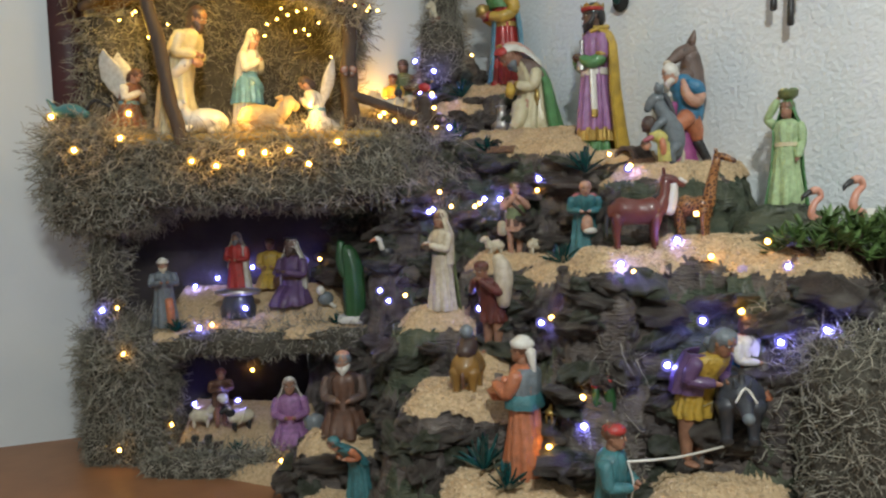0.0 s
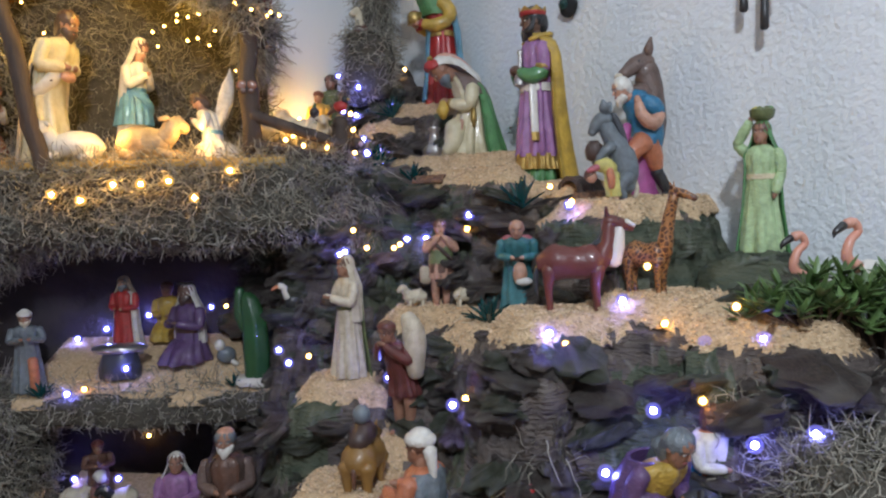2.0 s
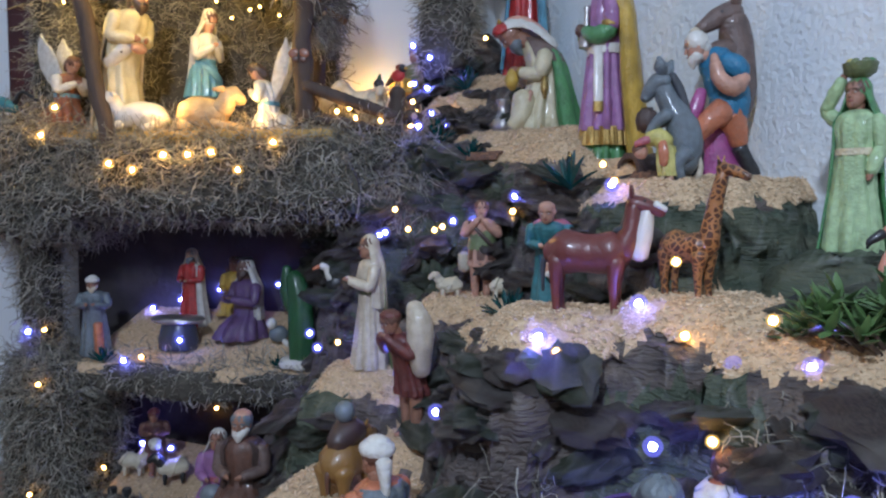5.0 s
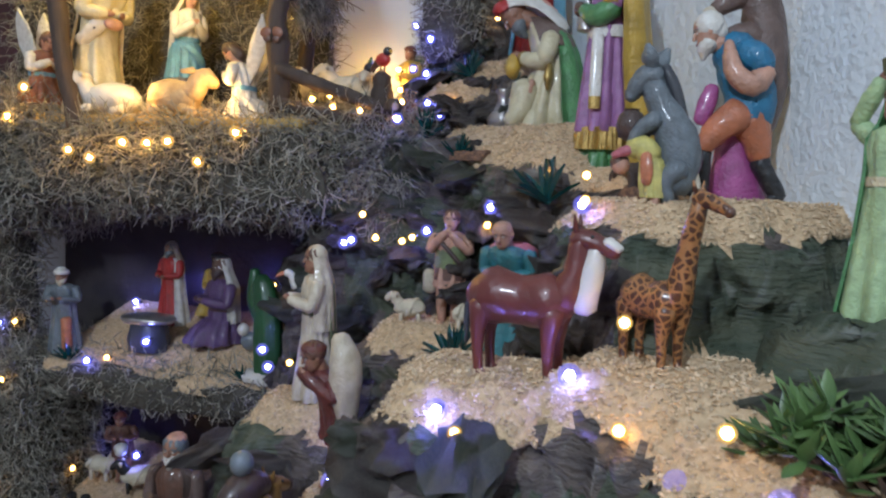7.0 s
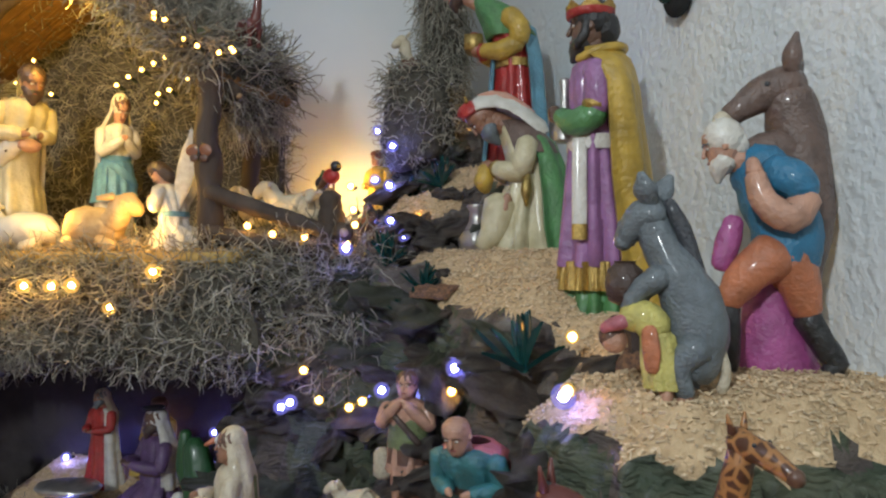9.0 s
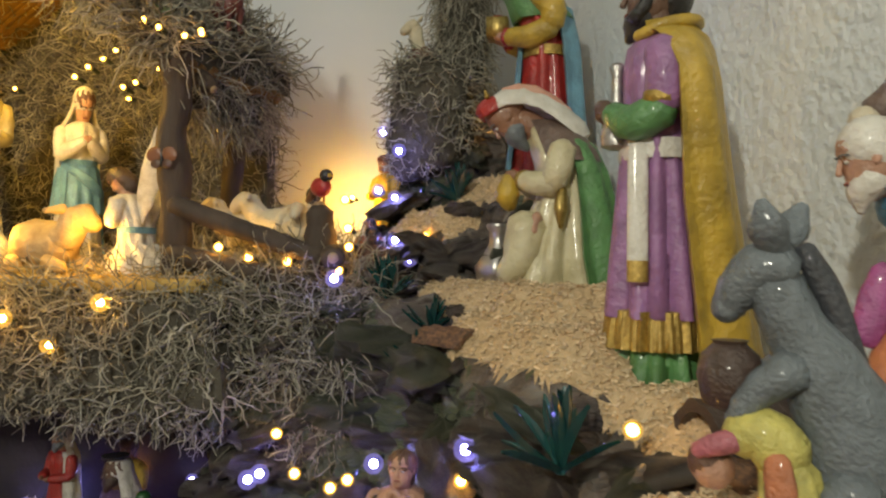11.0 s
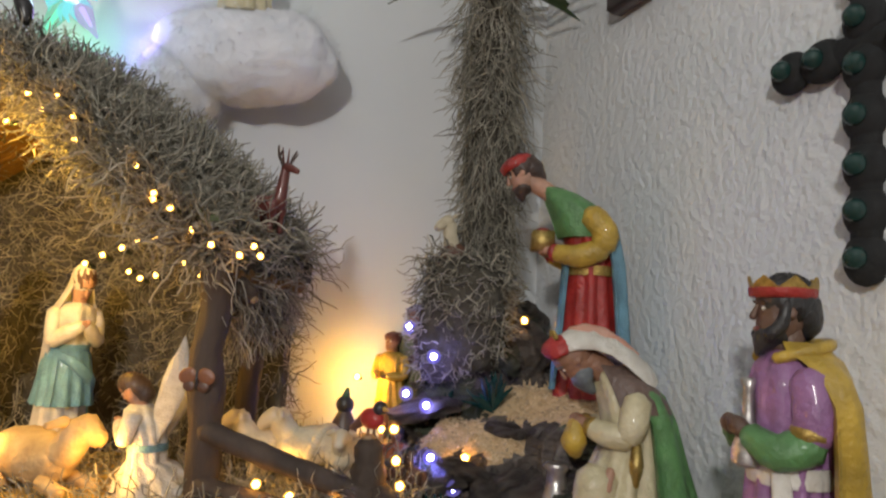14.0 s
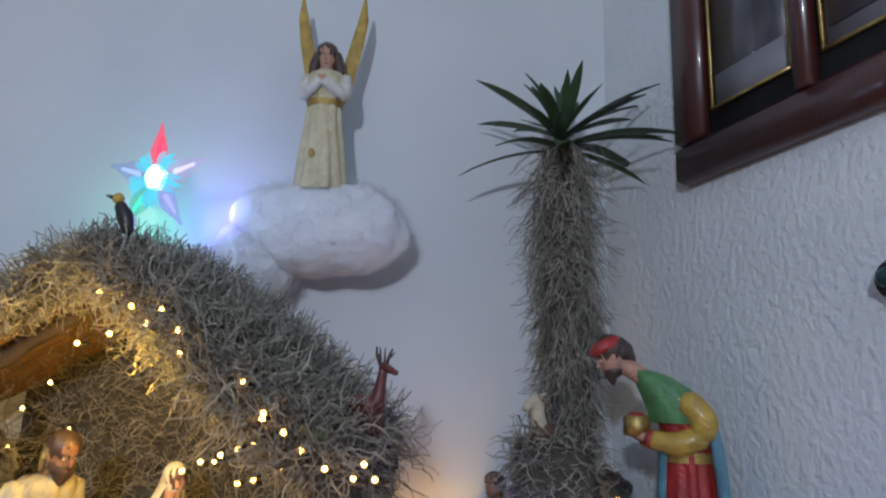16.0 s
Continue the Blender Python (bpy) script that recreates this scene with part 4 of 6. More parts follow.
F.loft([[(-0.07, 0.03, 0.40), (-0.02, 0.0, 0.40), (0.03, 0.02, 0.38), (0.03, 0.05, 0.38), (-0.07, 0.055, 0.40)],
        [(-0.09, 0.02, 0.20), (-0.02, -0.025, 0.20), (0.06, 0.0, 0.20), (0.07, 0.05, 0.20), (-0.09, 0.05, 0.20)],
        [(-0.10, 0.01, 0.06), (-0.03, -0.035, 0.05), (0.09, -0.005, 0.05), (0.12, 0.05, 0.06), (-0.10, 0.045, 0.06)],
        [(-0.10, 0.01, 0.0), (-0.02, -0.03, -0.005), (0.11, 0.0, -0.008), (0.15, 0.05, 0.0), (-0.10, 0.045, 0.0)]], MAGENTA)
F.sweep([(-0.13, -0.05, 0.47), (-0.15, -0.05, 0.40), (-0.17, -0.06, 0.33)], [0.030, 0.040, 0.028], MAGENTA, 12, 0.6)
F.sweep([(0.02, -0.01, 0.34), (0.025, 0, 0.46), (-0.02, 0, 0.58), (-0.07, 0, 0.65)], [0.098, 0.105, 0.10, 0.085], COBALT, 16)
F.sweep([(-0.03, -0.08, 0.615), (0.02, -0.115, 0.59), (0.055, -0.12, 0.55)], [0.052, 0.056, 0.048], COBALT, 14)
F.sweep([(0.055, -0.12, 0.535), (0.01, -0.135, 0.475), (-0.06, -0.13, 0.52), (-0.085, -0.12, 0.60)], [0.045, 0.048, 0.040, 0.030], SKIN, 14)
F.sweep([(-0.085, -0.12, 0.61), (-0.09, -0.11, 0.645)], [0.026, 0.018], SKIN, 10)
F.sweep([(-0.06, -0.01, 0.62), (-0.13, -0.02, 0.67)], 0.042, SKIN)
rz = Matrix.Rotation(radians(-90), 3, "Z")
f2 = Form()
at = head(f2, (0, 0, 0), 0.90, SKIN, 18, True)
f2.ball(at(0, .016, .026), (.062, .064, .064), WHITE)
f2.sweep([at(0, -.004, -.050), at(0, -.034, -.078), at(0, -.046, -.112)], [.050, .038, .013], WHITE, 14, 0.8)
f2.sweep([at(0, .04, .02), at(0, .05, -.03)], [.045, .036], WHITE, 12)
base = len(F.v)
F.v += [tuple(rz @ Vector(p) + Vector((-0.165, -0.03, 0.70))) for p in f2.v]
F.f += [tuple(k + base for k in q) for q in f2.f]
F.m += [F.slot(f2.mats[k]) for k in f2.m]
F.sweep([(0.07, 0.07, 0.22), (0.09, 0.07, 0.5), (0.075, 0.07, 0.74), (0.045, 0.06, 0.87)], [0.07, 0.095, 0.088, 0.078], MULE, 16)
F.sweep([(-0.10, 0.02, 0.66), (0.0, 0.03, 0.70), (0.08, 0.07, 0.66)], [0.05, 0.06, 0.07], MULE)
F.sweep([(0.06, 0.06, 0.90), (-0.03, 0.05, 0.875), (-0.13, 0.035, 0.805)], [0.068, 0.058, 0.036], MULE, 14)
F.ball((-0.150, 0.033, 0.792), (0.034, 0.034, 0.030), IVORY)
for sy in (-1, 1):
    F.ball((-0.025, 0.05 + sy * 0.046, 0.895), 0.011, BLACK, 8, 6)
    F.ball((-0.165, 0.033 + sy * 0.016, 0.80), 0.007, BROWN, 8, 6)
F.sweep([(0.05, 0.02, 0.94), (0.05, 0.01, 0.99), (0.06, 0.0, 1.05)], [0.026, 0.030, 0.008], MULE)
F.sweep([(0.07, 0.10, 0.93), (0.08, 0.11, 0.98), (0.09, 0.12, 1.03)], [0.026, 0.030, 0.008], MULE)
F.thing("mule_driver_statue", on(0.455, 1.345), 8, 0.232, "white-bearded man figure in blue and magenta bearing a brown mule", "statue")

# a grey donkey upright behind a child in yellow
F = Form()
F.sweep([(0.09, 0, 0.12), (0.09, 0, 0.32), (0.03, 0, 0.50), (-0.06, 0, 0.66), (-0.10, 0, 0.76)], [0.10, 0.132, 0.118, 0.088, 0.078], GREY, 16)
F.sweep([(-0.08, 0, 0.80), (-0.14, 0, 0.80), (-0.20, 0, 0.735), (-0.225, 0, 0.69)], [0.082, 0.082, 0.062, 0.048], GREY, 14)
F.ball((-0.228, 0, 0.69), (0.045, 0.048, 0.045), GREY)
for sy in (-1, 1):
    F.sweep([(-0.10, sy * 0.045, 0.86), (-0.12 + 0.05 * (sy > 0), sy * 0.080, 0.92), (-0.135 + 0.10 * (sy > 0), sy * 0.09, 0.985)], [0.040, 0.056, 0.020], GREY, 12, 0.6)
    F.sweep([(0.10, sy * 0.085, 0.24), (0.03, sy * 0.105, 0.14), (0.06, sy * 0.10, 0.03)], [0.078, 0.055, 0.040], GREY, 14)
    F.sweep([(-0.05, sy * 0.09, 0.54), (-0.15, sy * 0.10, 0.46), (-0.19, sy * 0.09, 0.38)], [0.058, 0.046, 0.034], GREY, 12)
    F.ball((-0.155, sy * 0.066, 0.805), 0.014, BLACK, 8, 6)
F.sweep([(-0.03, 0, 0.86), (0.03, 0, 0.74), (0.10, 0, 0.55)], [0.03, 0.04, 0.03], SLATE, 10)
F.sweep([(0.19, 0.02, 0.22), (0.21, 0.02, 0.12), (0.19, 0.02, 0.04)], [0.018, 0.022, 0.026], IVORY, 8)
F.sweep([(-0.06, -0.10, 0.30), (-0.13, -0.10, 0.36), (-0.19, -0.10, 0.34)], [0.075, 0.078, 0.058], LEMON, 14)
F.robe([(0.05, 0.075, 0.070, -0.035, -0.10), (0.16, 0.080, 0.075, -0.045, -0.10), (0.28, 0.070, 0.066, -0.06, -0.10), (0.33, 0.04, 0.04, -0.08, -0.10)], LEMON, 7, 0.16, 48)
F.sweep([(-0.085, -0.168, 0.31), (-0.075, -0.182, 0.22), (-0.07, -0.18, 0.14)], [0.034, 0.040, 0.030], ORANGE, 12, 0.5)
F.sweep([(-0.19, -0.13, 0.34), (-0.25, -0.14, 0.32), (-0.29, -0.13, 0.30)], [0.034, 0.030, 0.022], PINK, 12)
F.ball((-0.255, -0.08, 0.25), (0.060, 0.058, 0.066), SKIN, turn=(0, -30, 0))
F.ball((-0.262, -0.075, 0.262), (0.062, 0.062, 0.062), BROWN)
F.sweep([(-0.03, -0.12, 0.08), (-0.02, -0.13, 0.01), (-0.06, -0.14, 0.0)], [0.034, 0.028, 0.022], SKIN, 10)
F.sweep([(0.05, -0.10, 0.07), (0.06, -0.11, 0.01), (0.03, -0.13, 0.0)], [0.036, 0.028, 0.022], TAN, 10)
F.robe([(.40, .03, .03, -.215, -.03), (.42, .075, .075, -.215, -.03), (.50, .092, .092, -.215, -.03), (.56, .078, .078, -.215, -.03), (.59, .045, .045, -.215, -.03), (.60, .05, .05, -.215, -.03)], UMBER, 9, 0.04, 36)
F.thing("donkey_statue", on(0.390, 1.256), -5, 0.143, "grey donkey figure with a child in yellow before it", "statue")

# the water carrier
F = person(Form(), LIME, TAN, BROWN, cloak=GREEN, veil=GREEN, arms="up", belt=CREAM, span=(20, 215))
F.robe([(1.0, 0.045, 0.045, 0, 0), (1.03, 0.085, 0.08, 0, 0), (1.085, 0.095, 0.09, 0, 0), (1.09, 0.085, 0.08, 0, 0), (1.06, 0.06, 0.06, 0, 0)], MOSSY)
for k in range(9):
    F.ball((0.06 * math.cos(k * 2.4), 0.055 * math.sin(k * 2.4), 1.085), 0.026, (GREEN, LEMON, MOSSY)[k % 3], 8, 6)
F.thing("woman_statue", on(0.548, 1.148), -50, 0.166, "woman figure in pale green with a basket on her head", "statue", slim=True)

# people on the middle terraces
F = person(Form(), SKIN, SKIN, BROWN, arms="flute", sleeve=SKIN, bare=True)
F.robe([(0.50, 0.122, 0.098, 0, 0), (0.66, 0.122, 0.092, 0.01, 0), (0.76, 0.09, 0.075, 0.04, 0.01)], MOSSY, 6, 0.06)
F.sweep([(-0.10, -0.09, 0.78), (0.10, -0.10, 0.55)], 0.02, UMBER)
F.robe([(0.40, 0.125, 0.10, 0, 0), (0.54, 0.118, 0.094, 0, 0)], BROWN, 8, 0.08)
F.sweep([(-0.16, 0.0, 0.45), (-0.15, 0.0, 0.30)], [0.05, 0.06], LAMB)
F.thing("shepherd_statue", on(0.140, 1.410), 5, 0.143, "bare-legged shepherd boy figure playing a pipe", "statue")

F = person(Form(), TEAL, SKIN, None, arms="hold", sleeve=TEAL, stoop=0.45, belt=UMBER)
F.cloak([(0.66, 0.14, 0.11, 0, -0.02), (0.76, 0.145, 0.105, 0, -0.05), (0.80, 0.09, 0.08, 0, -0.06)], -90, 270, PINK, 0.02)
F.ball((0.02, -0.15, 0.45), (0.06, 0.05, 0.11), SKIN)
F.ball((0.05, -0.17, 0.38), (0.07, 0.04, 0.04), WHITE)
F.thing("old_man_statue", on(0.252, 1.284), -8, 0.156, "bald stooping man figure in a teal robe", "statue")

F = beast(Form(), CHESTNUT, 0.086, 0.106, 0.054, 0.028, 0.0235, 0.0052, SLATE, None, 0.012)
F.sweep([(-0.058, 0, 0.112), (-0.056, 0, 0.094), (-0.050, 0, 0.064)], [0.006, 0.0095, 0.0105], WHITE, 12)
for sy in (-1, 1):
    F.sweep([(-0.066, sy * 0.004, 0.117), (-0.076, sy * 0.003, 0.111)], [0.0035, 0.0028], WHITE, 8)
F.thing("horse_statue", on(0.300, 1.112), 172, 0.95, "glossy chestnut horse figure with a white chest", "statue")

F = beast(Form(), GIRAFFE, 0.050, 0.075, 0.075, 0.022, 0.0150, 0.0038, BROWN, BROWN, 0.007)
F.thing("giraffe_statue", on(0.396, 1.132), 140, 1.10, "spotted orange-brown giraffe figure", "statue")

F = person(Form(), IVORY, TAN, BROWN, veil=IVORY, arms="carry", belt=MOSSY, cloak=MOSSY, span=(40, 140))
F.box((0, -0.18, 0.63), (0.06, 0.04, 0.03), WOOD)
F.thing("woman_statue", on(-0.005, 1.338), -55, 0.186, "veiled woman figure in a faded ivory robe", "statue", slim=True)

F = person(Form(), CHESTNUT, TAN, BROWN, cap=CHESTNUT, arms="flute", bare=True, sleeve=CHESTNUT, stoop=0.35)
F.sweep([(0.10, -0.06, 1.0), (0.145, -0.05, 0.90), (0.15, -0.04, 0.70), (0.14, -0.03, 0.52)], [0.05, 0.078, 0.082, 0.055], IVORY, 16)
F.thing("porter_statue", on(0.083, 1.240), -40, 0.172, "porter figure with an ivory sack on his back", "statue")

F = beast(Form(), OX, 0.062, 0.066, 0.022, 0.022, 0.024, 0.0065, BROWN, UMBER, 0.010)
F.sweep([(0.02, 0, 0.062), (0.0, 0, 0.070), (-0.02, 0, 0.066)], [0.012, 0.017, 0.012], UMBER, 10)
F.ball((0.004, 0, 0.094), (0.011, 0.011, 0.012), GREY)
F.thing("ox_statue", on(0.034, 1.140), -105, 1.05, "small ochre pack animal figure with a grey-topped load", "statue")

F = person(Form(), ORANGE, TAN, BROWN, turban=WHITE, arms="carry", sleeve=ORANGE, belt=TEAL, cloak=None)
F.robe([(0.52, 0.15, 0.12, 0, 0), (0.57, 0.155, 0.125, 0, 0), (0.62, 0.13, 0.11, 0, 0)], TEAL, 7, 0.06)
F.cloak([(0.62, 0.128, 0.1, 0, 0.0), (0.76, 0.138, 0.1, 0, 0.0), (0.80, 0.1, 0.08, 0, 0.0)], 0, 180, GREY, 0.02)
F.sweep([(0.02, 0.05, 0.92), (0.03, 0.07, 0.82), (0.03, 0.075, 0.74)], [0.035, 0.022, 0.018], WHITE)
F.robe([(0.52, 0.055, 0.05, -0.05, -0.2), (0.58, 0.085, 0.075, -0.05, -0.2), (0.60, 0.07, 0.06, -0.05, -0.2)], ORANGE)
F.thing("market_woman_statue", on(0.112, 1.018), -120, 0.205, "woman figure in orange skirt and white turban with a basket", "statue")

# the traveller, his dark donkey and the rider
F = person(Form(), YELLOW, TAN, GREY, arms="hold", sleeve=PURPLE, belt=UMBER, stoop=0.46, bare=True)
F.cloak([(0.50, 0.15, 0.12, 0, 0.0), (0.66, 0.15, 0.115, 0, -0.03), (0.78, 0.125, 0.095, 0, -0.07)], 60, 250, PURPLE, 0.02)
F.sweep([(0.0, -0.12, 0.86), (0.0, -0.16, 0.80)], [0.05, 0.03], GREY)
F.thing("traveller_statue", on(0.335, 0.955), 30, 0.205, "grey-haired stooping man figure in yellow and purple", "statue")
F = beast(Form(), SLATE, 0.085, 0.092, 0.030, 0.036, 0.030, 0.0085, BLACK, GREY, 0.018, graze=0.9)
F.sweep([(-0.062, -0.012, 0.062), (-0.055, 0.0, 0.078), (-0.062, 0.012, 0.062)], 0.0016, WHITE, 6)
F.thing("donkey_statue", on(0.388, 0.940), 78, 1.05, "dark slate donkey figure with a white halter", "statue")
F = person(Form(), ORANGE, SKIN, BROWN, arms="hold", sleeve=WHITE, seated=True, cloak=COBALT, span=(20, 200))
F.cloak([(0.50, 0.20, 0.16, 0, 0.0), (0.68, 0.20, 0.15, 0, 0.0), (0.75, 0.14, 0.1, 0, 0.0)], -90, 270, WHITE, 0.02)
F.thing("rider_statue", (0.412, 0.968, hill(0.388, 0.94)[0] + 0.050), 35, 0.108, "woman rider figure in white and orange with blue cloak", "statue")
F = person(Form(), TEAL, TAN, BROWN, cap=RED, arms="hold", sleeve=TEAL, kneel=False)
F.thing("boy_statue", on(0.203, 0.868), 60, 0.185, "boy figure with a red cap leading the donkey", "statue")
F = Form()
F.sweep([(0.222, 0.862, 0.205), (0.26, 0.870, 0.2035), (0.30, 0.882, 0.203), (0.355, 0.900, 0.207)], 0.0018, WHITE, 6)
F.sweep([(0.222, 0.862, 0.205), (0.228, 0.858, 0.18), (0.224, 0.856, 0.155)], 0.0012, WHITE, 6)
F.thing("rope", (0, 0, 0), label="white lead rope between boy and donkey", category="rope")

# people at the foot of the hill
F = person(Form(), TEAL, SKIN, BROWN, veil=TEAL, arms="hold", stoop=0.8, sleeve=ORANGE)
F.thing("woman_statue", on(-0.155, 1.195), -40, 0.135, "stooping woman figure in a teal shawl", "statue")
F = person(Form(), PURPLE, TAN, BROWN, cap=WHITE, arms="hold", cloak=PINK)
F.thing("man_statue", (-0.066, 1.100, FLOOR_Z - 0.001), 20, 0.115, "man figure with a white cap", "statue")
F = person(Form(), MOSSY, TAN, BROWN, turban=WHITE, arms="hold")
F.robe([(0.965, 0.11, 0.11, 0, 0), (0.975, 0.112, 0.112, 0, 0)], WHITE)
F.robe([(0.976, 0.078, 0.082, 0, 0), (0.99, 0.077, 0.08, 0, 0)], BLACK)
F.thing("man_statue", on(0.058, 0.905), 15, 0.135, "man figure with a banded straw hat", "statue")

# ---------------------------------------------------------------- the upper grotto
def gb(x, y):
    return (x, y, 0.252 + 0.073 * (y - 1.495) / 0.215 - 0.001)

F = person(Form(), GREY, TAN, BROWN, turban=WHITE, arms="carry", beard=IVORY, stoop=0.15)
F.sweep([(0.05, -0.10, 0.40), (0.06, -0.11, 0.2), (0.06, -0.10, 0.02)], [0.05, 0.05, 0.05], ORANGE)
F.thing("man_statue", gb(-0.605, 1.525), 25, 0.150, "grey-robed man figure with a pale head cloth", "statue")
F = person(Form(), RED, TAN, GREY, arms="hold", cloak=WHITE, beard=GREY, span=(-40, 120), veil=IVORY)
F.thing("vendor_statue", gb(-0.478, 1.645), -10, 0.152, "vendor figure in red behind a dark stall", "statue")
F = person(Form(), PURPLE, DUSK, BROWN, arms="carry", veil=WHITE, seated=True, belt=BROWN, beard=UMBER)
F.robe([(1.0, .09, .095, 0, -.03), (1.02, .092, .097, 0, -.03)], BLACK)
F.thing("vendor_statue", gb(-0.345, 1.615), -25, 0.148, "seated vendor figure in purple with white head cloth", "statue")
F = Form()
F.robe([(0, .034, .028, 0, 0), (.02, .036, .03, 0, 0), (.045, .030, .024, 0, 0), (.05, .028, .022, 0, 0)], SLATE, 6, 0.2)
F.robe([(.050, .045, .03, 0, 0), (.056, .050, .034, 0, 0), (.060, .047, .032, 0, 0)], SILVER)
F.thing("stall_table", gb(-0.455, 1.560), 8, 1, "dark draped stall table with a silvery tray", "table")
F = Form()
for ax, h, r in ((0, 0.155, 0.022),):
    F.robe([(0.01, r, r * .8, ax, 0), (0.06, r * 1.1, r * .85, ax, 0), (0.12, r, r * .8, ax - .002, 0), (h, r * .75, r * .6, ax - .010, 0), (h + .012, r * .3, r * .3, ax - .012, 0)], CACTUS, 9, 0.12)
F.sweep([(-.018, 0, .10), (-.028, 0, .13), (-.026, 0, .172)], [.010, .011, .008], CACTUS)
F.robe([(0, .040, .03, 0, 0), (.008, .042, .032, 0, 0), (.014, .036, .027, 0, 0)], WHITE, 9, 0.1)
F.thing("toy_cactus", gb(-0.196, 1.530), 0, 1, "dark green toy cactus on a white base", "cactus")
F = Form()
F.ball((0, 0, .022), (.018, .012, .016), GREY)
F.ball((-.012, -.004, .042), (.010, .010, .011), WHITE)
F.sweep([(.01, -.006, .01), (.018, -.01, .003)], .005, WHITE)
F.thing("dog_statue", gb(-0.268, 1.590), 20, 1, "small grey and white dog figure lying on sawdust", "statue")
F = Form()
F.ball((0, 0, .024), (.014, .020, .020), BLACK)
F.sweep([(0, -.012, .034), (0, -.020, .052), (0, -.028, .056)], [.008, .006, .006], WHITE)
F.sweep([(0, -.032, .055), (0, -.042, .050)], [.004, .002], ORANGE)
F.thing("bird_statue", (-0.118, 1.505, 0.388), -60, 1, "black and white bird figure on a dark rock", "statue")
F = Form()
F.robe([(0, .05, .045, 0, 0), (.05, .055, .05, 0, 0), (.09, .045, .04, 0, 0), (.10, .03, .03, 0, 0)], ROCK, 5, .2)
F.thing("rock", (-0.115, 1.54, 0.29), 0, 1.0, "dark crumpled rock beside the grotto", "rock")

# ---------------------------------------------------------------- the lower grotto


def gc(x, y):
    return (x, y, max(0.0, 0.055 * (y - 1.43) / 0.21) - 0.001)

F = person(Form(), BROWN, TAN, BROWN, turban=CHESTNUT, arms="carry", bare=True, stoop=0.3)
F.sweep([(0, -.12, .5), (.02, -.2, .45)], [.08, .06], WHITE)
F.thing("man_statue", gc(-0.505, 1.555), 30, 0.135, "brown-clad man figure in the dim grotto", "statue")


def sheep(place, turn, size, dark=False, label="white sheep figure standing on sawdust"):
    f = Form()
    f.sweep([(.020, 0, .026), (.008, 0, .028), (-.012, 0, .027), (-.02, 0, .028)], [.011, .0145, .0135, .010], LAMB, 12)
    f.sweep([(-.014, 0, .032), (-.022, 0, .040), (-.026, 0, .047)], [.010, .009, .0088], BLACK if dark else LAMB, 12)
    f.sweep([(-.027, 0, .048), (-.034, 0, .044), (-.038, 0, .040)], [.0075, .006, .0042], BLACK if dark else IVORY, 10)
    for k in range(26):
        a, h = k * 2.4, -.016 + .036 * (k * 0.618 % 1)
        f.ball((h, .0125 * math.cos(a), .028 + .0125 * math.sin(a)), .0042, LAMB, 7, 5)
    for s in (-1, 1):
        f.sweep([(-.024, s * .007, .051), (-.022, s * .013, .048)], [.003, .002], IVORY, 6)
        for q in (-.013, .015):
            f.sweep([(q, s * .007, .018), (q, s * .007, .002)], [.004, .003], BLACK if dark else IVORY, 6)
    return f.thing("sheep_statue", place, turn, size, label, "statue", "sheep")


sheep(gc(-0.545, 1.545), 190, 1.0)
sheep(gc(-0.455, 1.535), 30, 1.1, True, "white sheep figure with dark head and legs")
F = Form()
F.box((0, 0, .008), (.042, .007, .004), UMBER)
for q in (-.028, .028):
    F.box((q, 0, .003), (.005, .006, .003), UMBER)
for q in (-.014, .014):
    F.robe([(.012, .006, .006, q, 0), (.022, .009, .009, q, 0), (.028, .007, .007, q, 0)], BLACK)
F.thing("bench", gc(-0.520, 1.470), 4, 1, "dark little bench with two pots on it", "bench")
F = person(Form(), VIOLET, TAN, BROWN, veil=WHITE, arms="hold", seated=True, belt=PINK)
F.thing("woman_statue", gc(-0.335, 1.490), 10, 0.138, "seated woman figure in violet with a white veil", "statue")
F = person(Form(), BROWN, TAN, GREY, beard=WHITE, cloak=UMBER, arms="hold", sleeve=MULE, seated=True, span=(-50, 230))
F.ball((0, .0, .96), (.08, .085, .06), SKIN)
F.thing("old_man_statue", on(-0.195, 1.320), 5, 0.150, "white-bearded old man figure in brown robes", "statue")

# ---------------------------------------------------------------- the stable
SB = 0.668
F = person(Form(), CREAM, TAN, UMBER, beard=UMBER, arms="hold", cloak=IVORY, stoop=0.42, span=(-20, 165))
F.sweep([(.085, -.06, .74), (.02, -.135, .64), (-.075, -.115, .52), (-.12, -.03, .44)], [.030, .042, .046, .040], WHITE, 14, 0.5)
F.sweep([(.062, -.085, .74), (-.005, -.155, .63), (-.095, -.125, .51)], .007, UMBER, 8)
F.ball((0, -.175, .545), (.060, .034, .036), SKIN)
F.thing("joseph_statue", (-0.562, 1.556, SB), 76, 0.282, "bearded man figure in cream robes leaning over the straw", "statue", slim=True)
F = person(Form(), WHITE, SKIN, BROWN, veil=WHITE, arms="pray", sleeve=WHITE, belt=BLUE, stoop=0.22)
F.cloak([(0.31, 0.168, 0.15, 0, -.005), (0.38, 0.158, 0.142, 0, -.01), (0.48, 0.145, 0.126, 0, -.012), (0.555, 0.132, 0.112, 0, -.012), (0.575, 0.118, 0.10, 0, -.012)], -130, 228, BLUE, 0.02, 13, 0.12, 60)
F.sweep([(-.10, -.08, .56), (0, -.15, .50), (.10, -.12, .42), (.13, -.02, .34)], [.020, .030, .032, .026], BLUE, 14, 0.6)
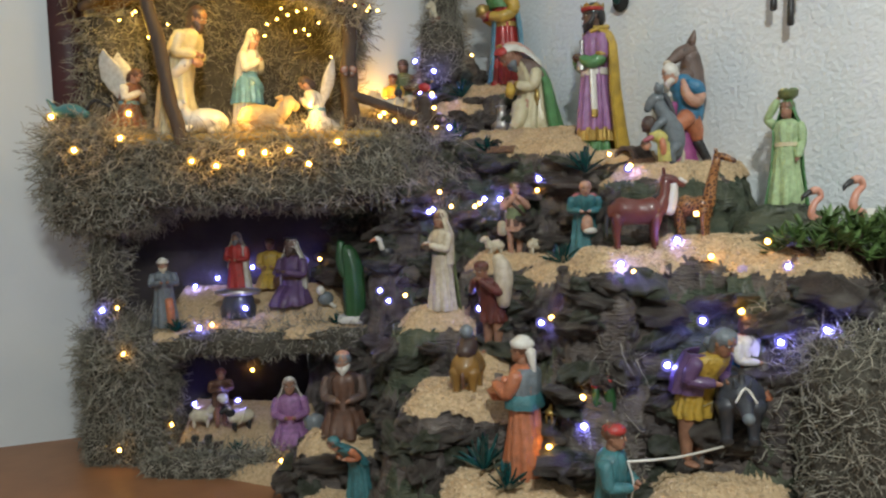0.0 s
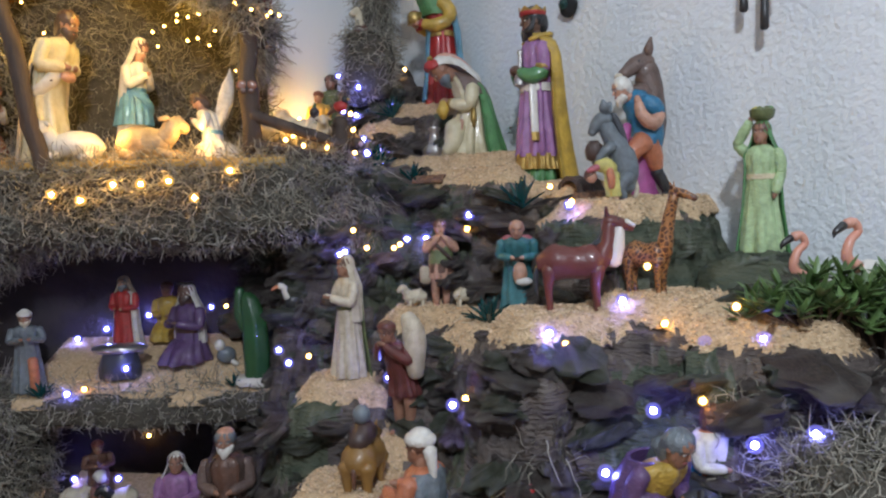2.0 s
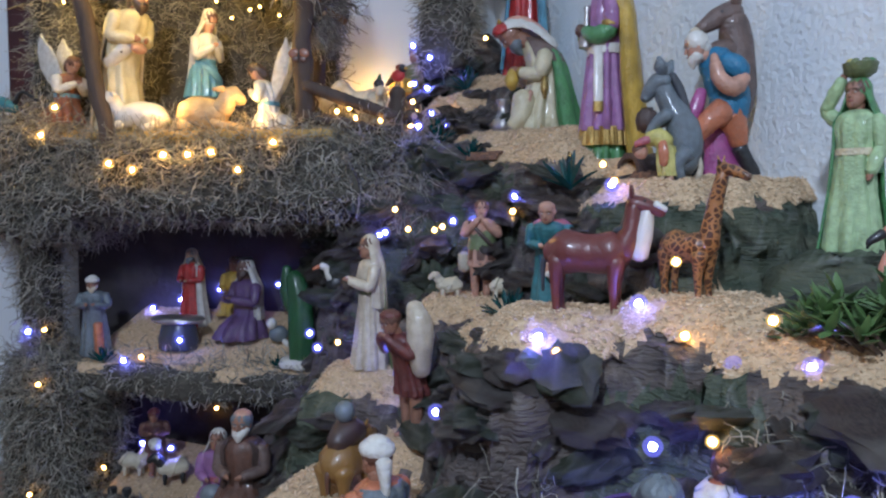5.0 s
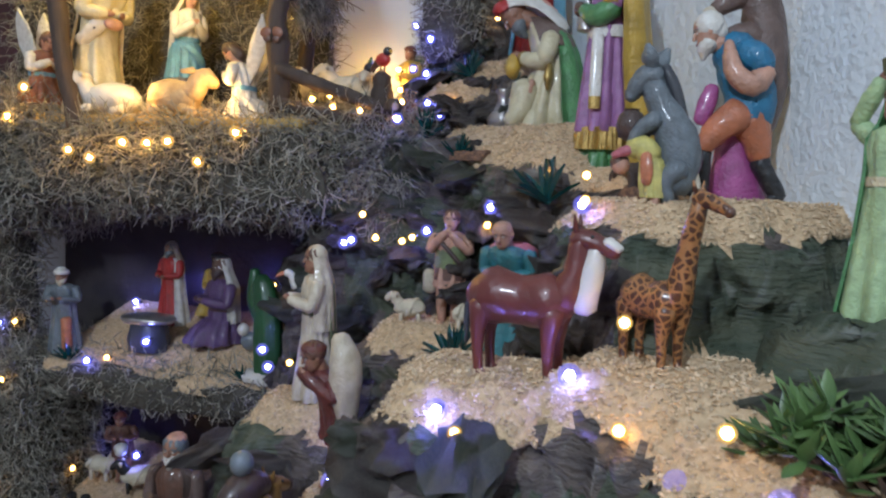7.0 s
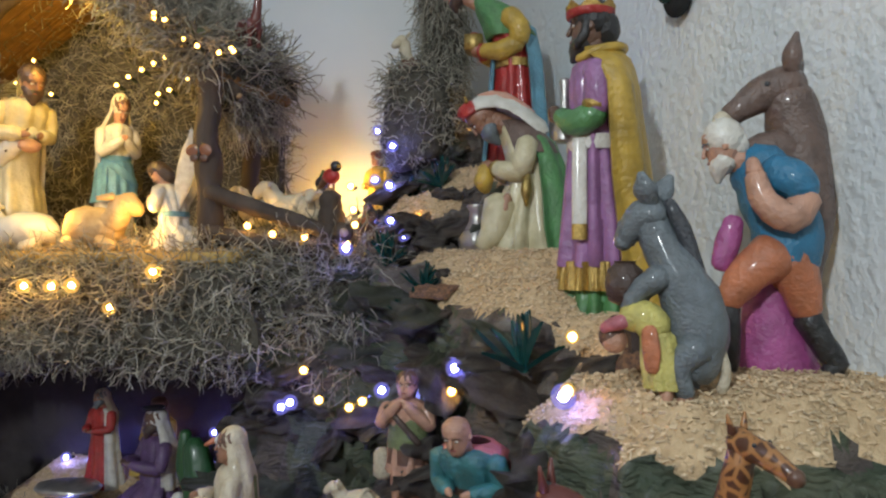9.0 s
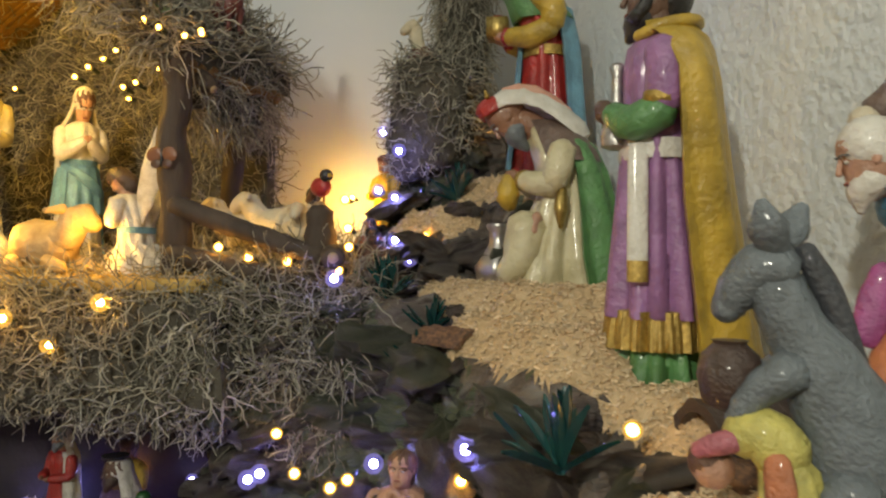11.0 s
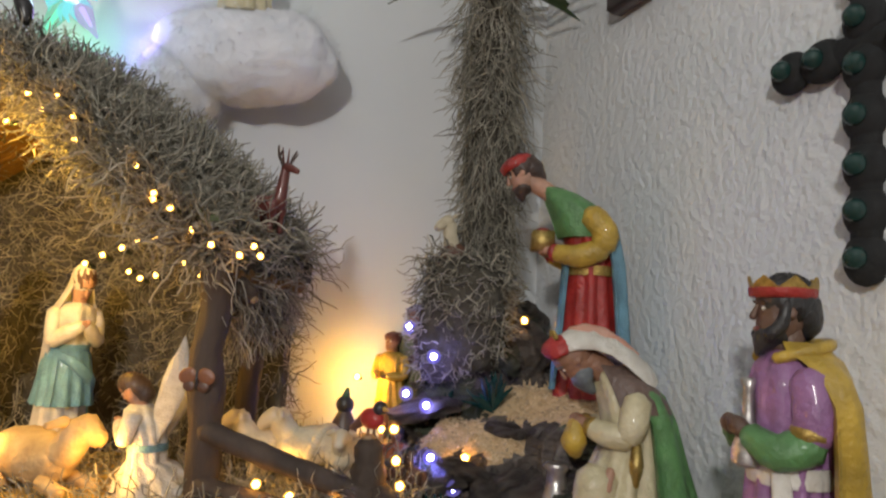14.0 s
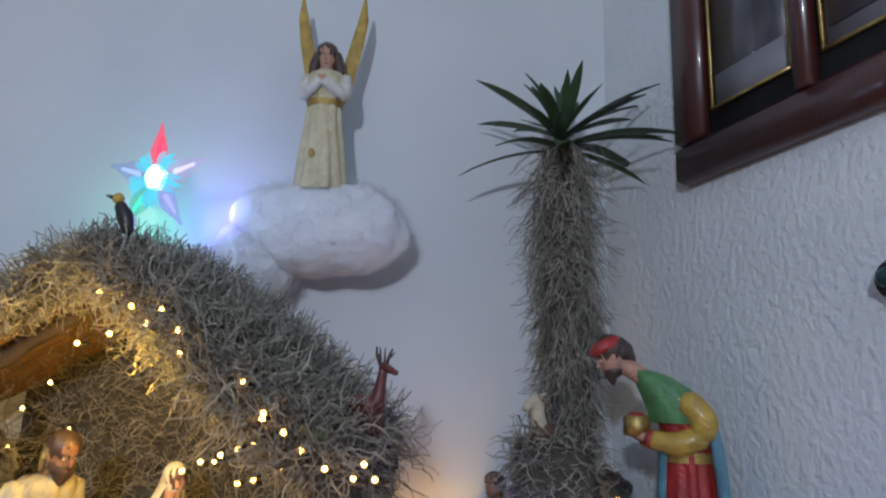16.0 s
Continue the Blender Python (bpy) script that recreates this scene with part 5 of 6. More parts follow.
F.cloak([(0.05, 0.18, 0.155, 0, 0), (0.35, 0.160, 0.135, 0, 0)], 0, 100, BLUE, 0.02)
F.thing("mary_statue", (-0.435, 1.622, SB), 64, 0.238, "praying woman figure in white veil and blue mantle", "statue", slim=True).scale.x *= 0.80


def lying(place, turn, size, coat, label, head=None):
    f = Form()
    f.sweep([(.06, 0, .030), (.035, 0, .042), (0, 0, .040), (-.035, 0, .038)], [.022, .032, .032, .024], coat, 14)
    f.sweep([(-.035, 0, .045), (-.05, -.004, .068), (-.055, -.008, .078)], [.022, .020, .020], head or coat, 12)
    f.sweep([(-.055, -.01, .080), (-.075, -.018, .066)], [.020, .012], head or coat, 12)
    for s in (-1, 1):
        f.sweep([(-.048, s * .015 - .005, .088), (-.042, s * .032, .084)], [.007, .004], coat, 8)
        f.sweep([(-.03, s * .02, .018), (-.065, s * .024, .010)], [.010, .008], coat, 8)
        f.sweep([(.045, s * .024, .016), (.02, s * .034, .010)], [.012, .009], coat, 8)
    return f.thing("lying_animal_statue", place, turn, size, label, "statue", "stable animals")


lying((-0.372, 1.532, SB), 172, 0.84, OXHIDE, "cream ox figure lying in straw")
lying((-0.505, 1.520, SB), 25, 0.75, WHITE, "white lamb figure lying in straw")


def feathers(f, path, mat):
    """A thin plaster wing: rows of x, y, z and half width."""
    f.loft([[(x + w * math.cos(a) * (1 + 0.08 * (j % 2)), y + 0.014 * math.sin(a) + 0.10 * w * math.cos(a), z + 0.35 * w * math.cos(a) * (1 if x > 0 else -1)) for j, a in enumerate(2 * math.pi * k / 20 for k in range(20))] for x, y, z, w in path], mat)


def angel(place, turn, size, label, robe, hair, wing, broad, stoop):
    """A kneeling angel; its two wings stand up behind it, broad when seen from the side."""
    f = person(Form(), robe, SKIN, hair, arms="pray", kneel=True, belt=BLUE, sleeve=WHITE, stoop=stoop)
    for s in (-1, 1):
        loops = []
        for y, z, w in ((.10, .46, .03), (.13, .60, .10), (.16, .78, .14), (.19, .98, .13), (.22, 1.14, .09), (.24, 1.26, .02)):
            loops.append([(s * (.07 + .10 * (z - .46)) + .016 * math.sin(q), y + broad * w * math.cos(q) * (1 + .07 * math.sin(5 * q + 9 * z)), z + .05 * math.cos(q)) for q in (2 * math.pi * k / 22 for k in range(22))])
        f.loft(loops, wing)
    return f.thing("angel_statue", place, turn, size, label, "statue", "kneeling angels")


angel((-0.268, 1.560, SB), -78, 0.126, "kneeling angel figure with brown hair and raised pale wings", WHITE, UMBER, WHITE, 0.7, 0.32)
angel((-0.660, 1.535, SB + 0.02), 75, 0.125, "kneeling angel figure in rust brown with broad white wings", RUST, BROWN, WHITE, 1.5, 0.3)

# posts, roof and walls of the stable
stable = tagged(new("stable"), "open wooden stable with a moss-covered reed roof", "stable")


def log(name, pts, r, parent, seed=0, label="", ends=True):
    f, n = Form(), 9
    P = [Vector(pts[0]).lerp(Vector(pts[1]), k / (n - 1)) for k in range(n)]
    P = [p + Vector((noise.noise(p * 30 + Vector((seed, 0, 0))), noise.noise(p * 30 + Vector((0, seed, 5))), 0)) * r * 0.35 for p in P]
    R = [r * (1 + 0.22 * noise.noise(p * 45 + Vector((seed, 3, 0)))) for p in P]
    f.sweep(P, R, WOOD, 12)
    if ends:
        d = (P[-1] - P[0]).normalized()
        f.sweep([P[-1] + d * r * 0.42, P[-1] + d * (r * 0.42 + 0.0015)], r * 0.5, CUT_WOOD, 12)
    return f.part(name, parent, label)


log("post", [(-0.534, 1.485, 0.64), (-0.600, 1.475, 1.00)], 0.014, stable, 1)
log("post", [(-0.192, 1.540, 0.64), (-0.192, 1.530, 0.925)], 0.0165, stable, 2)
log("post", [(-0.215, 1.66, 0.64), (-0.215, 1.66, 0.97)], 0.013, stable, 3)
log("beam", [(-0.76, 1.56, 0.945), (-0.49, 1.56, 1.09)], 0.010, stable, 5)
log("beam", [(-0.47, 1.56, 1.09), (-0.17, 1.56, 0.875)], 0.010, stable, 6)
APEX, EAVE_R, EAVE_L = Vector((-0.475, 0, 1.132)), Vector((-0.182, 0, 0.905)), Vector((-0.775, 0, 0.975))
rng = random.Random(8)
for side, (e, nrm) in enumerate(((EAVE_R, 1), (EAVE_L, -1))):
    count = 26
    for k in range(count):
        y = 1.54 + 0.17 * (k + 0.5) / count
        f = Form()
        q = rng.uniform(-0.004, 0.004)
        f.sweep([(APEX.x, y, APEX.z - 0.022 + q), ((APEX.x + e.x) / 2, y + q, (APEX.z + e.z) / 2 - 0.016), (e.x, y, e.z - 0.012 + q)], 0.0062, REED, 6)
        f.part("reed", stable)
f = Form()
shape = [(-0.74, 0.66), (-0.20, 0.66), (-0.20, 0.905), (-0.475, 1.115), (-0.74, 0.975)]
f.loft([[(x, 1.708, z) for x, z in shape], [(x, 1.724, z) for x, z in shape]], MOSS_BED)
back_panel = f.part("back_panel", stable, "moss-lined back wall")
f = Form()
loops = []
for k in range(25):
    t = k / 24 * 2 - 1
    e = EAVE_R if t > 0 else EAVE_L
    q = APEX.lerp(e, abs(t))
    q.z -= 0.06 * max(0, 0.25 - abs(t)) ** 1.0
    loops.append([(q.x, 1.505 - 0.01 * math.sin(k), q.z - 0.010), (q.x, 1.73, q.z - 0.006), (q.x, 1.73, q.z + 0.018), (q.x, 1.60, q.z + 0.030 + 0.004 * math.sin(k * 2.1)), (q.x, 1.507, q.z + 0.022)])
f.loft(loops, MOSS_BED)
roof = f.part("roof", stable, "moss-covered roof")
moss("moss_roof", roof.data, 15000, 0.058, 0.0014, "thick grey dry moss over the stable roof", 21, lambda c, n: np.where((n[:, 2] > 0.2) | (n[:, 1] < -0.5), 1.0, 0.12) * np.where(c[:, 0] > -0.27, 0.55, 1.0), 0.35, 1.25)
moss("moss_wall", back_panel.data, 9000, 0.055, 0.0011, "dry moss lining the stable's back wall", 22, lambda c, n: np.where(n[:, 1] < -0.5, 1.0, 0.0), 0.5, 1.15)
f = Form()
loops = []
for k in range(25):
    t = k / 24 * 2 - 1
    e = EAVE_R if t > 0 else EAVE_L
    q = APEX.lerp(e, abs(t) * 0.97)
    d = 0.008 + 0.020 * (1 - abs(t)) + 0.006 * math.sin(k * 1.7)
    loops.append([(q.x, 1.512, q.z + 0.015), (q.x, 1.530, q.z + 0.015), (q.x, 1.526, q.z - d), (q.x, 1.516, q.z - d)])
f.loft(loops, MOSS_BED)
gable = f.part("gable", stable, "moss-hung front edge of the roof")
moss("moss_gable", gable.data, 4500, 0.036, 0.0011, "dry moss hanging over the stable's front edge", 24, lambda c, n: np.where(n[:, 1] < -0.4, 1.0, 0.25), 0.9, 1.15)
f = Form()
f.box((-0.200, 1.63, 0.872), (0.012, 0.07, 0.018), MOSS_BED)
curtain = f.thing("moss_curtain", (0, 0, 0), label="hanging dry moss at the roof's eave", category="moss", kind="stuff")
moss("moss_curtain", curtain.data, 800, 0.050, 0.0011, "long dry moss hanging from the eave", 23, None, 1.4, 0.6)
for k, (px, py, pz, h) in enumerate(((-0.72, 1.60, 0.80, 0.13), (-0.63, 1.72, 0.80, 0.14))):
    f = Form()
    f.box((px, py, pz), (0.05, 0.02, h), MOSS_BED)
    ob = f.thing("moss_side", (0, 0, 0), label="moss-stuffed side of the stable", category="moss", kind="stuff")
    moss("moss_side", ob.data, 1500, 0.055, 0.0011, "dry moss on the stable's side", 31 + k)
f = Form()
f.box((-0.835, 1.64, 0.84), (0.035, 0.012, 0.24), MAROON, (0, 0, 20))
f.thing("board", (0, 0, 0), label="dark maroon upright board behind the moss", category="board")

# straw bed
f = Form()
f.box((-0.40, 1.62, SB - 0.006), (0.27, 0.13, 0.006), STRAW)
bed = f.thing("straw_bed", (0, 0, 0), label="golden straw spread over the stable floor", category="straw", kind="stuff")
moss("straw", bed.data, 4200, 0.04, 0.0008, "loose golden straw stalks", 41, lambda c, n: np.where(n[:, 2] > 0.5, 1.0, 0.1), 1.2, 0.15, STRAW)

# fence
fence = tagged(new("fence"), "rustic fence of rough bark-covered sticks", "fence")
log("rail", [(-0.186, 1.530, 0.745), (-0.030, 1.565, 0.692)], 0.0105, fence, 11)
log("rail", [(-0.186, 1.526, 0.693), (-0.030, 1.555, 0.664)], 0.0105, fence, 12)
log("post", [(-0.036, 1.575, 0.64), (-0.036, 1.575, 0.738)], 0.015, fence, 13)
log("rail", [(-0.036, 1.60, 0.694), (0.000, 1.540, 0.692)], 0.011, fence, 14)

# animals in the yard
YB = 0.688
sheep((-0.160, 1.612, YB), 25, 1.30, False, "cream sheep figure behind the fence")
sheep((-0.112, 1.612, YB), 18, 1.40, False, "white sheep figure with a rounded fleece in the yard")
sheep((-0.076, 1.618, YB), 100, 1.15, False, "white sheep figure facing out beside the fence post")
F = Form()
F.ball((0, 0, .022), (.016, .010, .011), RED)
F.ball((-.012, 0, .034), .0075, BLACK)
F.sweep([(-.018, 0, .034), (-.025, 0, .033)], [.003, .001], YELLOW, 6)
F.sweep([(.012, 0, .020), (.032, 0, .008)], [.007, .003], BROWN, 8)
for s in (-1, 1):
    F.sweep([(0, s * .004, .012), (0, s * .004, 0)], .0014, BROWN, 6)
F.thing("bird_statue", (-0.036, 1.575, 0.744), 150, 0.92, "small red bird figure on the fence post", "statue")
F = Form()
F.robe([(0, .014, .014, 0, 0), (.025, .017, .016, 0, 0), (.05, .012, .012, 0, 0), (.062, .006, .006, 0, 0)], UMBER)
F.ball((0, 0, .068), .009, BLACK)
F.sweep([(0, 0, .074), (.002, 0, .084)], [.005, .002], CACTUS, 6)
F.thing("hen_statue", (-0.098, 1.660, YB + 0.002), 0, 1.1, "dark hen figure in the yard", "statue")
F = person(Form(), MOSSY, TAN, UMBER, arms="hold", bare=True, sleeve=BROWN)
F.thing("shepherd_statue", (-0.098, 1.922, 0.688), -20, 0.196, "dark-haired shepherd figure in brown by the wall", "statue")
F = person(Form(), YELLOW, TAN, CHESTNUT, arms="hold", bare=True, sleeve=YELLOW, cap=CHESTNUT)
F.thing("boy_statue", (-0.124, 1.898, 0.688), -20, 0.156, "boy figure in a yellow shirt", "statue")
F = person(Form(), BROWN, DUSK, BLACK, arms="hold", seated=True)
F.thing("shepherd_statue", on(-0.020, 1.66), 20, 0.075, "small dark seated shepherd figure", "statue")
F = person(Form(), ORANGE, TAN, BLACK, arms="hold", seated=True)
F.thing("shepherd_statue", on(-0.055, 1.72), 0, 0.075, "small seated shepherd figure in orange", "statue")

F = Form()
F.sweep([(.016, 0, .012), (0, 0, .016), (-.014, 0, .015)], [.010, .014, .011], BROWN, 14)
F.sweep([(-.006, 0, .022), (-.010, 0, .040), (-.012, 0, .052)], [.010, .009, .009], LAMB, 12)
F.sweep([(-.012, 0, .055), (-.022, 0, .050), (-.028, 0, .045)], [.009, .007, .005], LAMB, 12)
for sy in (-1, 1):
    F.sweep([(-.008, sy * .006, .060), (-.006, sy * .011, .064)], [.003, .0015], LAMB, 6)
F.thing("animal_statue", (-0.008, 1.768, 0.930), 40, 1.0, "small brown and cream animal figure on the mossy mound", "statue")

# deer and birds on the roof
F = beast(Form(), CHESTNUT, 0.034, 0.042, 0.040, 0.016, 0.012, 0.003, None, None, 0.016, horns=None)
for sy in (-1, 1):
    F.sweep([(-.0205, sy * .004, .064), (-.019, sy * .009, .074), (-.021, sy * .012, .082)], [.0018, .0014, .0008], UMBER, 6)
    F.sweep([(-.0195, sy * .0085, .072), (-.025, sy * .010, .078)], [.0013, .0007], UMBER, 6)
F.thing("deer_statue", (-0.178, 1.60, 0.945), 160, 1.1, "reddish-brown deer figure standing on the roof", "statue")
F = Form()
F.sweep([(.006, 0, .004), (.002, 0, .02), (-.006, 0, .034)], [.006, .009, .007], BLACK, 10)
F.ball((-.009, 0, .042), .0065, YELLOW)
F.sweep([(-.014, 0, .043), (-.024, 0, .046)], [.003, .001], BLACK, 6)
F.thing("bird_statue", (-0.435, 1.505, 1.148), 10, 1.0, "dark bird figure with a yellow head on the ridge", "statue")
F = Form()
F.ball((0, 0, .016), (.018, .010, .011), MOSSY)
F.ball((-.018, 0, .026), .008, MOSSY)
F.thing("bird_statue", (-0.195, 1.52, 0.935), 20, 0.6, "small green bird figure in the moss", "statue")
F = Form()
F.sweep([(.03, 0, .012), (.0, 0, .02), (-.03, 0, .016)], [.010, .015, .010], TEAL, 10)
F.sweep([(-.03, 0, .02), (-.048, 0, .042)], [.008, .003], TEAL, 8)
F.sweep([(.03, 0, .018), (.05, 0, .04), (.08, 0, .025)], [.005, .004, .003], BLACK, 8)
F.thing("bird_statue", (-0.755, 1.48, 0.70), 0, 1.0, "dark teal peacock figure on the moss bank", "statue")
F = Form()
for s in (-1, 1):
    F.ball((s * .012, 0, .006), (.012, .002, .010), RUST, turn=(0, s * 25, 0))
    F.ball((s * .009, 0, -.007), (.008, .002, .007), BROWN)
F.sweep([(0, 0, -.01), (0, 0, .012)], .002, BLACK, 6)
F.thing("butterfly", (-0.191, 1.515, 0.792), 10, 0.75, "orange and brown toy butterfly on the stable post", "butterfly")

# ---------------------------------------------------------------- palm, angel, cloud, star
palm = tagged(new("palm"), "small palm with narrow leaves and a moss-wrapped trunk", "palm")
palm.location = (0.010, 1.845, 0.885)
f = Form()
f.sweep([(0.004, 0, 0.0), (0.004, 0, 0.15), (0.0, 0, 0.32), (-0.002, 0, 0.455)], [0.034, 0.032, 0.030, 0.024], MOSS_BED, 18)
trunk = f.part("trunk", palm)
p_, n_ = surface_points(trunk.data, 3600, 51)
tr_moss = new("trunk_moss", strands("trunk_moss", p_, n_ * 0.3 - np.array([0, 0, 1.6]), 0.060, 0.0009, MOSS, 2.2, 0.75, seed=51))
tr_moss.parent = palm
tagged(tr_moss, "long dry grey moss", kind="stuff")


def blade(length, width, droop, mat, name, segs=7, fold=0.25):
    f = Form()
    loops = []
    for k in range(segs + 1):
        t = k / segs
        w = width * (0.35 + 1.3 * t * (1.25 - t)) * (1 - t ** 6) + 0.0006
        x, z = length * t * (1 - 0.12 * droop * t), length * (0.03 - droop * t * t)
        loops.append([(x, -w, z + fold * w), (x, 0, z), (x, w, z + fold * w), (x, 0, z - 0.0012)])
    f.loft(loops, mat)
    return f.mesh(name)


leaves = [blade(0.158, 0.0120, d, LEAF, "leaf") for d in (0.05, 0.16, 0.26)]
rng = random.Random(3)
for k in range(38):
    lift = rng.uniform(-3, 66)
    ob = new("leaf", leaves[0 if lift > 45 else 1 if lift > 15 else 2])
    ob.parent = palm
    ob.location = (0, 0, 0.446 + 0.0006 * lift)
    s = rng.uniform(0.75, 1.12) * (0.66 if lift > 38 else 1)
    ob.rotation_euler, ob.scale = (rng.uniform(-0.3, 0.3), -radians(lift), radians(k * 137.5)), (s, s, s)

F = bulge("cloud", (0, 0, 0), (0.126, 0.060, 0.072), COTTON, 5, 0.13, 2.2, 84, 46, 8.0)
F.thing("cloud", (-0.322, 1.786, 1.220), 20, 1.0, "white cotton-wool cloud fixed to the wall", "cloud")
F = bulge("cloud", (0, 0, 0), (0.050, 0.05, 0.052), COTTON, 9, 0.16, 2.2, 48, 28, 14.0)
F.thing("cloud", (-0.425, 1.765, 1.170), 10, 1.1, "small tuft of cotton wool beside the roof", "cloud")
for k, cl in enumerate([o for o in scene.objects if o.name.startswith("cloud")]):
    p_, n_ = surface_points(cl.data, 4200, 90 + k)
    fz = new("cotton_fuzz", strands("cotton_fuzz", p_, n_, 0.022, 0.00025, COTTON, 0.1, 1.0, seed=90 + k))
    fz.parent = cl
    tagged(fz, "fine loose cotton fibres", kind="stuff")
F = person(Form(), CREAM, SKIN, UMBER, arms="pray", belt=GOLD, sleeve=WHITE)
F.sweep([(-.055, -.01, .93), (-.085, -.01, .84), (-.09, -.02, .74)], [.035, .035, .02], UMBER)
F.sweep([(.055, -.01, .93), (.085, -.01, .84), (.09, -.02, .74)], [.035, .035, .02], UMBER)
for s in (-1, 1):
    feathers(F, [(s * .06, .10, .58, .03), (s * .11, .11, .80, .050), (s * .165, .11, 1.05, .046), (s * .20, .11, 1.24, .034), (s * .21, .10, 1.40, .008)], YELLOW)
F.ball((-.04, -.12, .22), (.02, .008, .03), GOLD)
F.thing("angel_statue", (-0.327, 1.760, 1.266), 14, 0.228, "standing angel figure with gilded wings on the cloud", "statue", slim=True)

star = tagged(new("star_light"), "clear plastic star lamp glowing in changing colours", "star lamp")
star.location = (-0.522, 1.66, 1.266)
def crystal(name, colour, strength, clear):
    m = glow(name, colour, strength)
    nt = m.node_tree
    out = [n for n in nt.nodes if n.type == "OUTPUT_MATERIAL"][0]
    em = [n for n in nt.nodes if n.type == "EMISSION"][0]
    tr, mx = nt.nodes.new("ShaderNodeBsdfTransparent"), nt.nodes.new("ShaderNodeMixShader")
    mx.inputs[0].default_value = clear
    nt.links.new(em.outputs[0], mx.inputs[1])
    nt.links.new(tr.outputs[0], mx.inputs[2])
    nt.links.new(mx.outputs[0], out.inputs[0])
    return m


f = Form()
f.ball((0, 0, 0.002), (0.016, 0.012, 0.019), glow("cyan_glow", (0.45, 0.9, 1.0), 5))
f.part("core", star, "cyan glowing core")
rays = [((1.0, 0.08, 0.14), 1.5, 0.45), ((0.75, 0.70, 1.0), 0.9, 0.6), ((0.45, 0.45, 1.0), 1.0, 0.55), ((0.10, 0.85, 0.55), 0.9, 0.6), ((0.40, 0.55, 0.95), 0.8, 0.65)]
for k in range(5):
    an = radians(90 - 72 * k)
    d = Vector((math.cos(an), 0, math.sin(an)))
    sd = Vector((-d.z, 0, d.x))
    m = crystal("ray_plastic", *rays[k])
    f = Form()
    f.sweep([d * 0.016, d * 0.034, d * 0.050, d * 0.080], [0.010, 0.0165, 0.012, 0.002], m, 6, 0.6)
    f.sweep([d * 0.030, d * 0.060], [0.004, 0.002], glow("ray_filament", rays[k][0], 2.2), 6)
    f.part("ray", star)
    m2 = crystal("cyan_plastic", (0.15, 0.8, 0.95), 1.3, 0.5)
    for q in (-0.7, -0.35, 0.35, 0.7):
        w = (d + sd * q).normalized()
        f = Form()
        f.sweep([w * 0.008, w * 0.030 + Vector((0, -0.008, 0)), w * 0.042], [0.004, 0.0045, 0.001], m2, 5)
        f.part("facet", star)
lamp("star_lamp", (-0.498, 1.635, 1.262), 0.35, (0.35, 0.6, 1.0), 0.02)
lamp("star_lamp", (-0.470, 1.72, 1.235), 0.38, (0.35, 0.25, 1.0), 0.02)
lamp("star_lamp", (-0.570, 1.70, 1.23), 0.22, (0.1, 1.0, 0.4), 0.02)

# ---------------------------------------------------------------- the right wall's picture, cross and hooks
turn = math.degrees(math.atan2(RIGHT_DIR.y, RIGHT_DIR.x))
PHOTO = material("dark_photo", (0.045, 0.045, 0.055), 0.3, (0.14, 0.13, 0.14), 9, 0.05, coat=0.5)
MOUNT = material("grey_mount", (0.20, 0.20, 0.22), 0.5, (0.14, 0.14, 0.16), 12)
pic = tagged(new("picture_frame"), "large dark-red wooden picture frame with several photographs", "picture frame")
pic.location, pic.rotation_euler = wall_right_at(0.205, 1.270), (0, 0, radians(turn))
W, H = 0.62, 0.52
for c0, h0 in (((W / 2, -0.012, 0.026), (W / 2, 0.012, 0.026)), ((W / 2, -0.012, H - 0.026), (W / 2, 0.012, 0.026)), ((0.026, -0.012, H / 2), (0.026, 0.012, H / 2 - 0.0525)), ((W - 0.026, -0.012, H / 2), (0.026, 0.012, H / 2 - 0.0525))):
    f = Form()
    f.box(c0, h0, FRAME_WOOD, None, 0.006)
    f.part("frame_side", pic)
f = Form()
f.box((W / 2, -0.006, H / 2), (W / 2 - 0.05, 0.004, H / 2 - 0.05), BLACK_CLOTH)
f.part("backing", pic, "near-black backing board")
for k in range(3):
    x0 = 0.066 + k * 0.17
    f = Form()
    f.box((x0 + 0.064, -0.012, 0.085 + 0.14), (0.062, 0.002, 0.14), MOUNT if k else PHOTO)
    photo = f.part("photograph", pic, "dim dark photograph")
    f = Form()
    f.box((x0 + 0.064, -0.0155, 0.085 + 0.022 + 0.1 * (k > 0)), (0.056, 0.0015, 0.020 + 0.08 * (k > 0)), PHOTO if k else MOUNT)
    f.part("photograph", pic, "dim grey photograph")
    for q in (0, 1):
        f = Form()
        f.box((x0 + 0.064, -0.016, 0.085 + q * 0.28), (0.066, 0.002, 0.002), GILT)
        f.part("inner_border", pic, "thin gilt edge")
        f = Form()
        f.box((x0 + q * 0.128, -0.016, 0.225), (0.002, 0.002, 0.14), GILT)
        f.part("inner_border", pic, "thin gilt edge")
    if k < 2:
        f = Form()
        f.box((x0 + 0.1475, -0.015, H / 2), (0.010, 0.012, H / 2 - 0.05), FRAME_WOOD)
        f.part("mullion", pic)

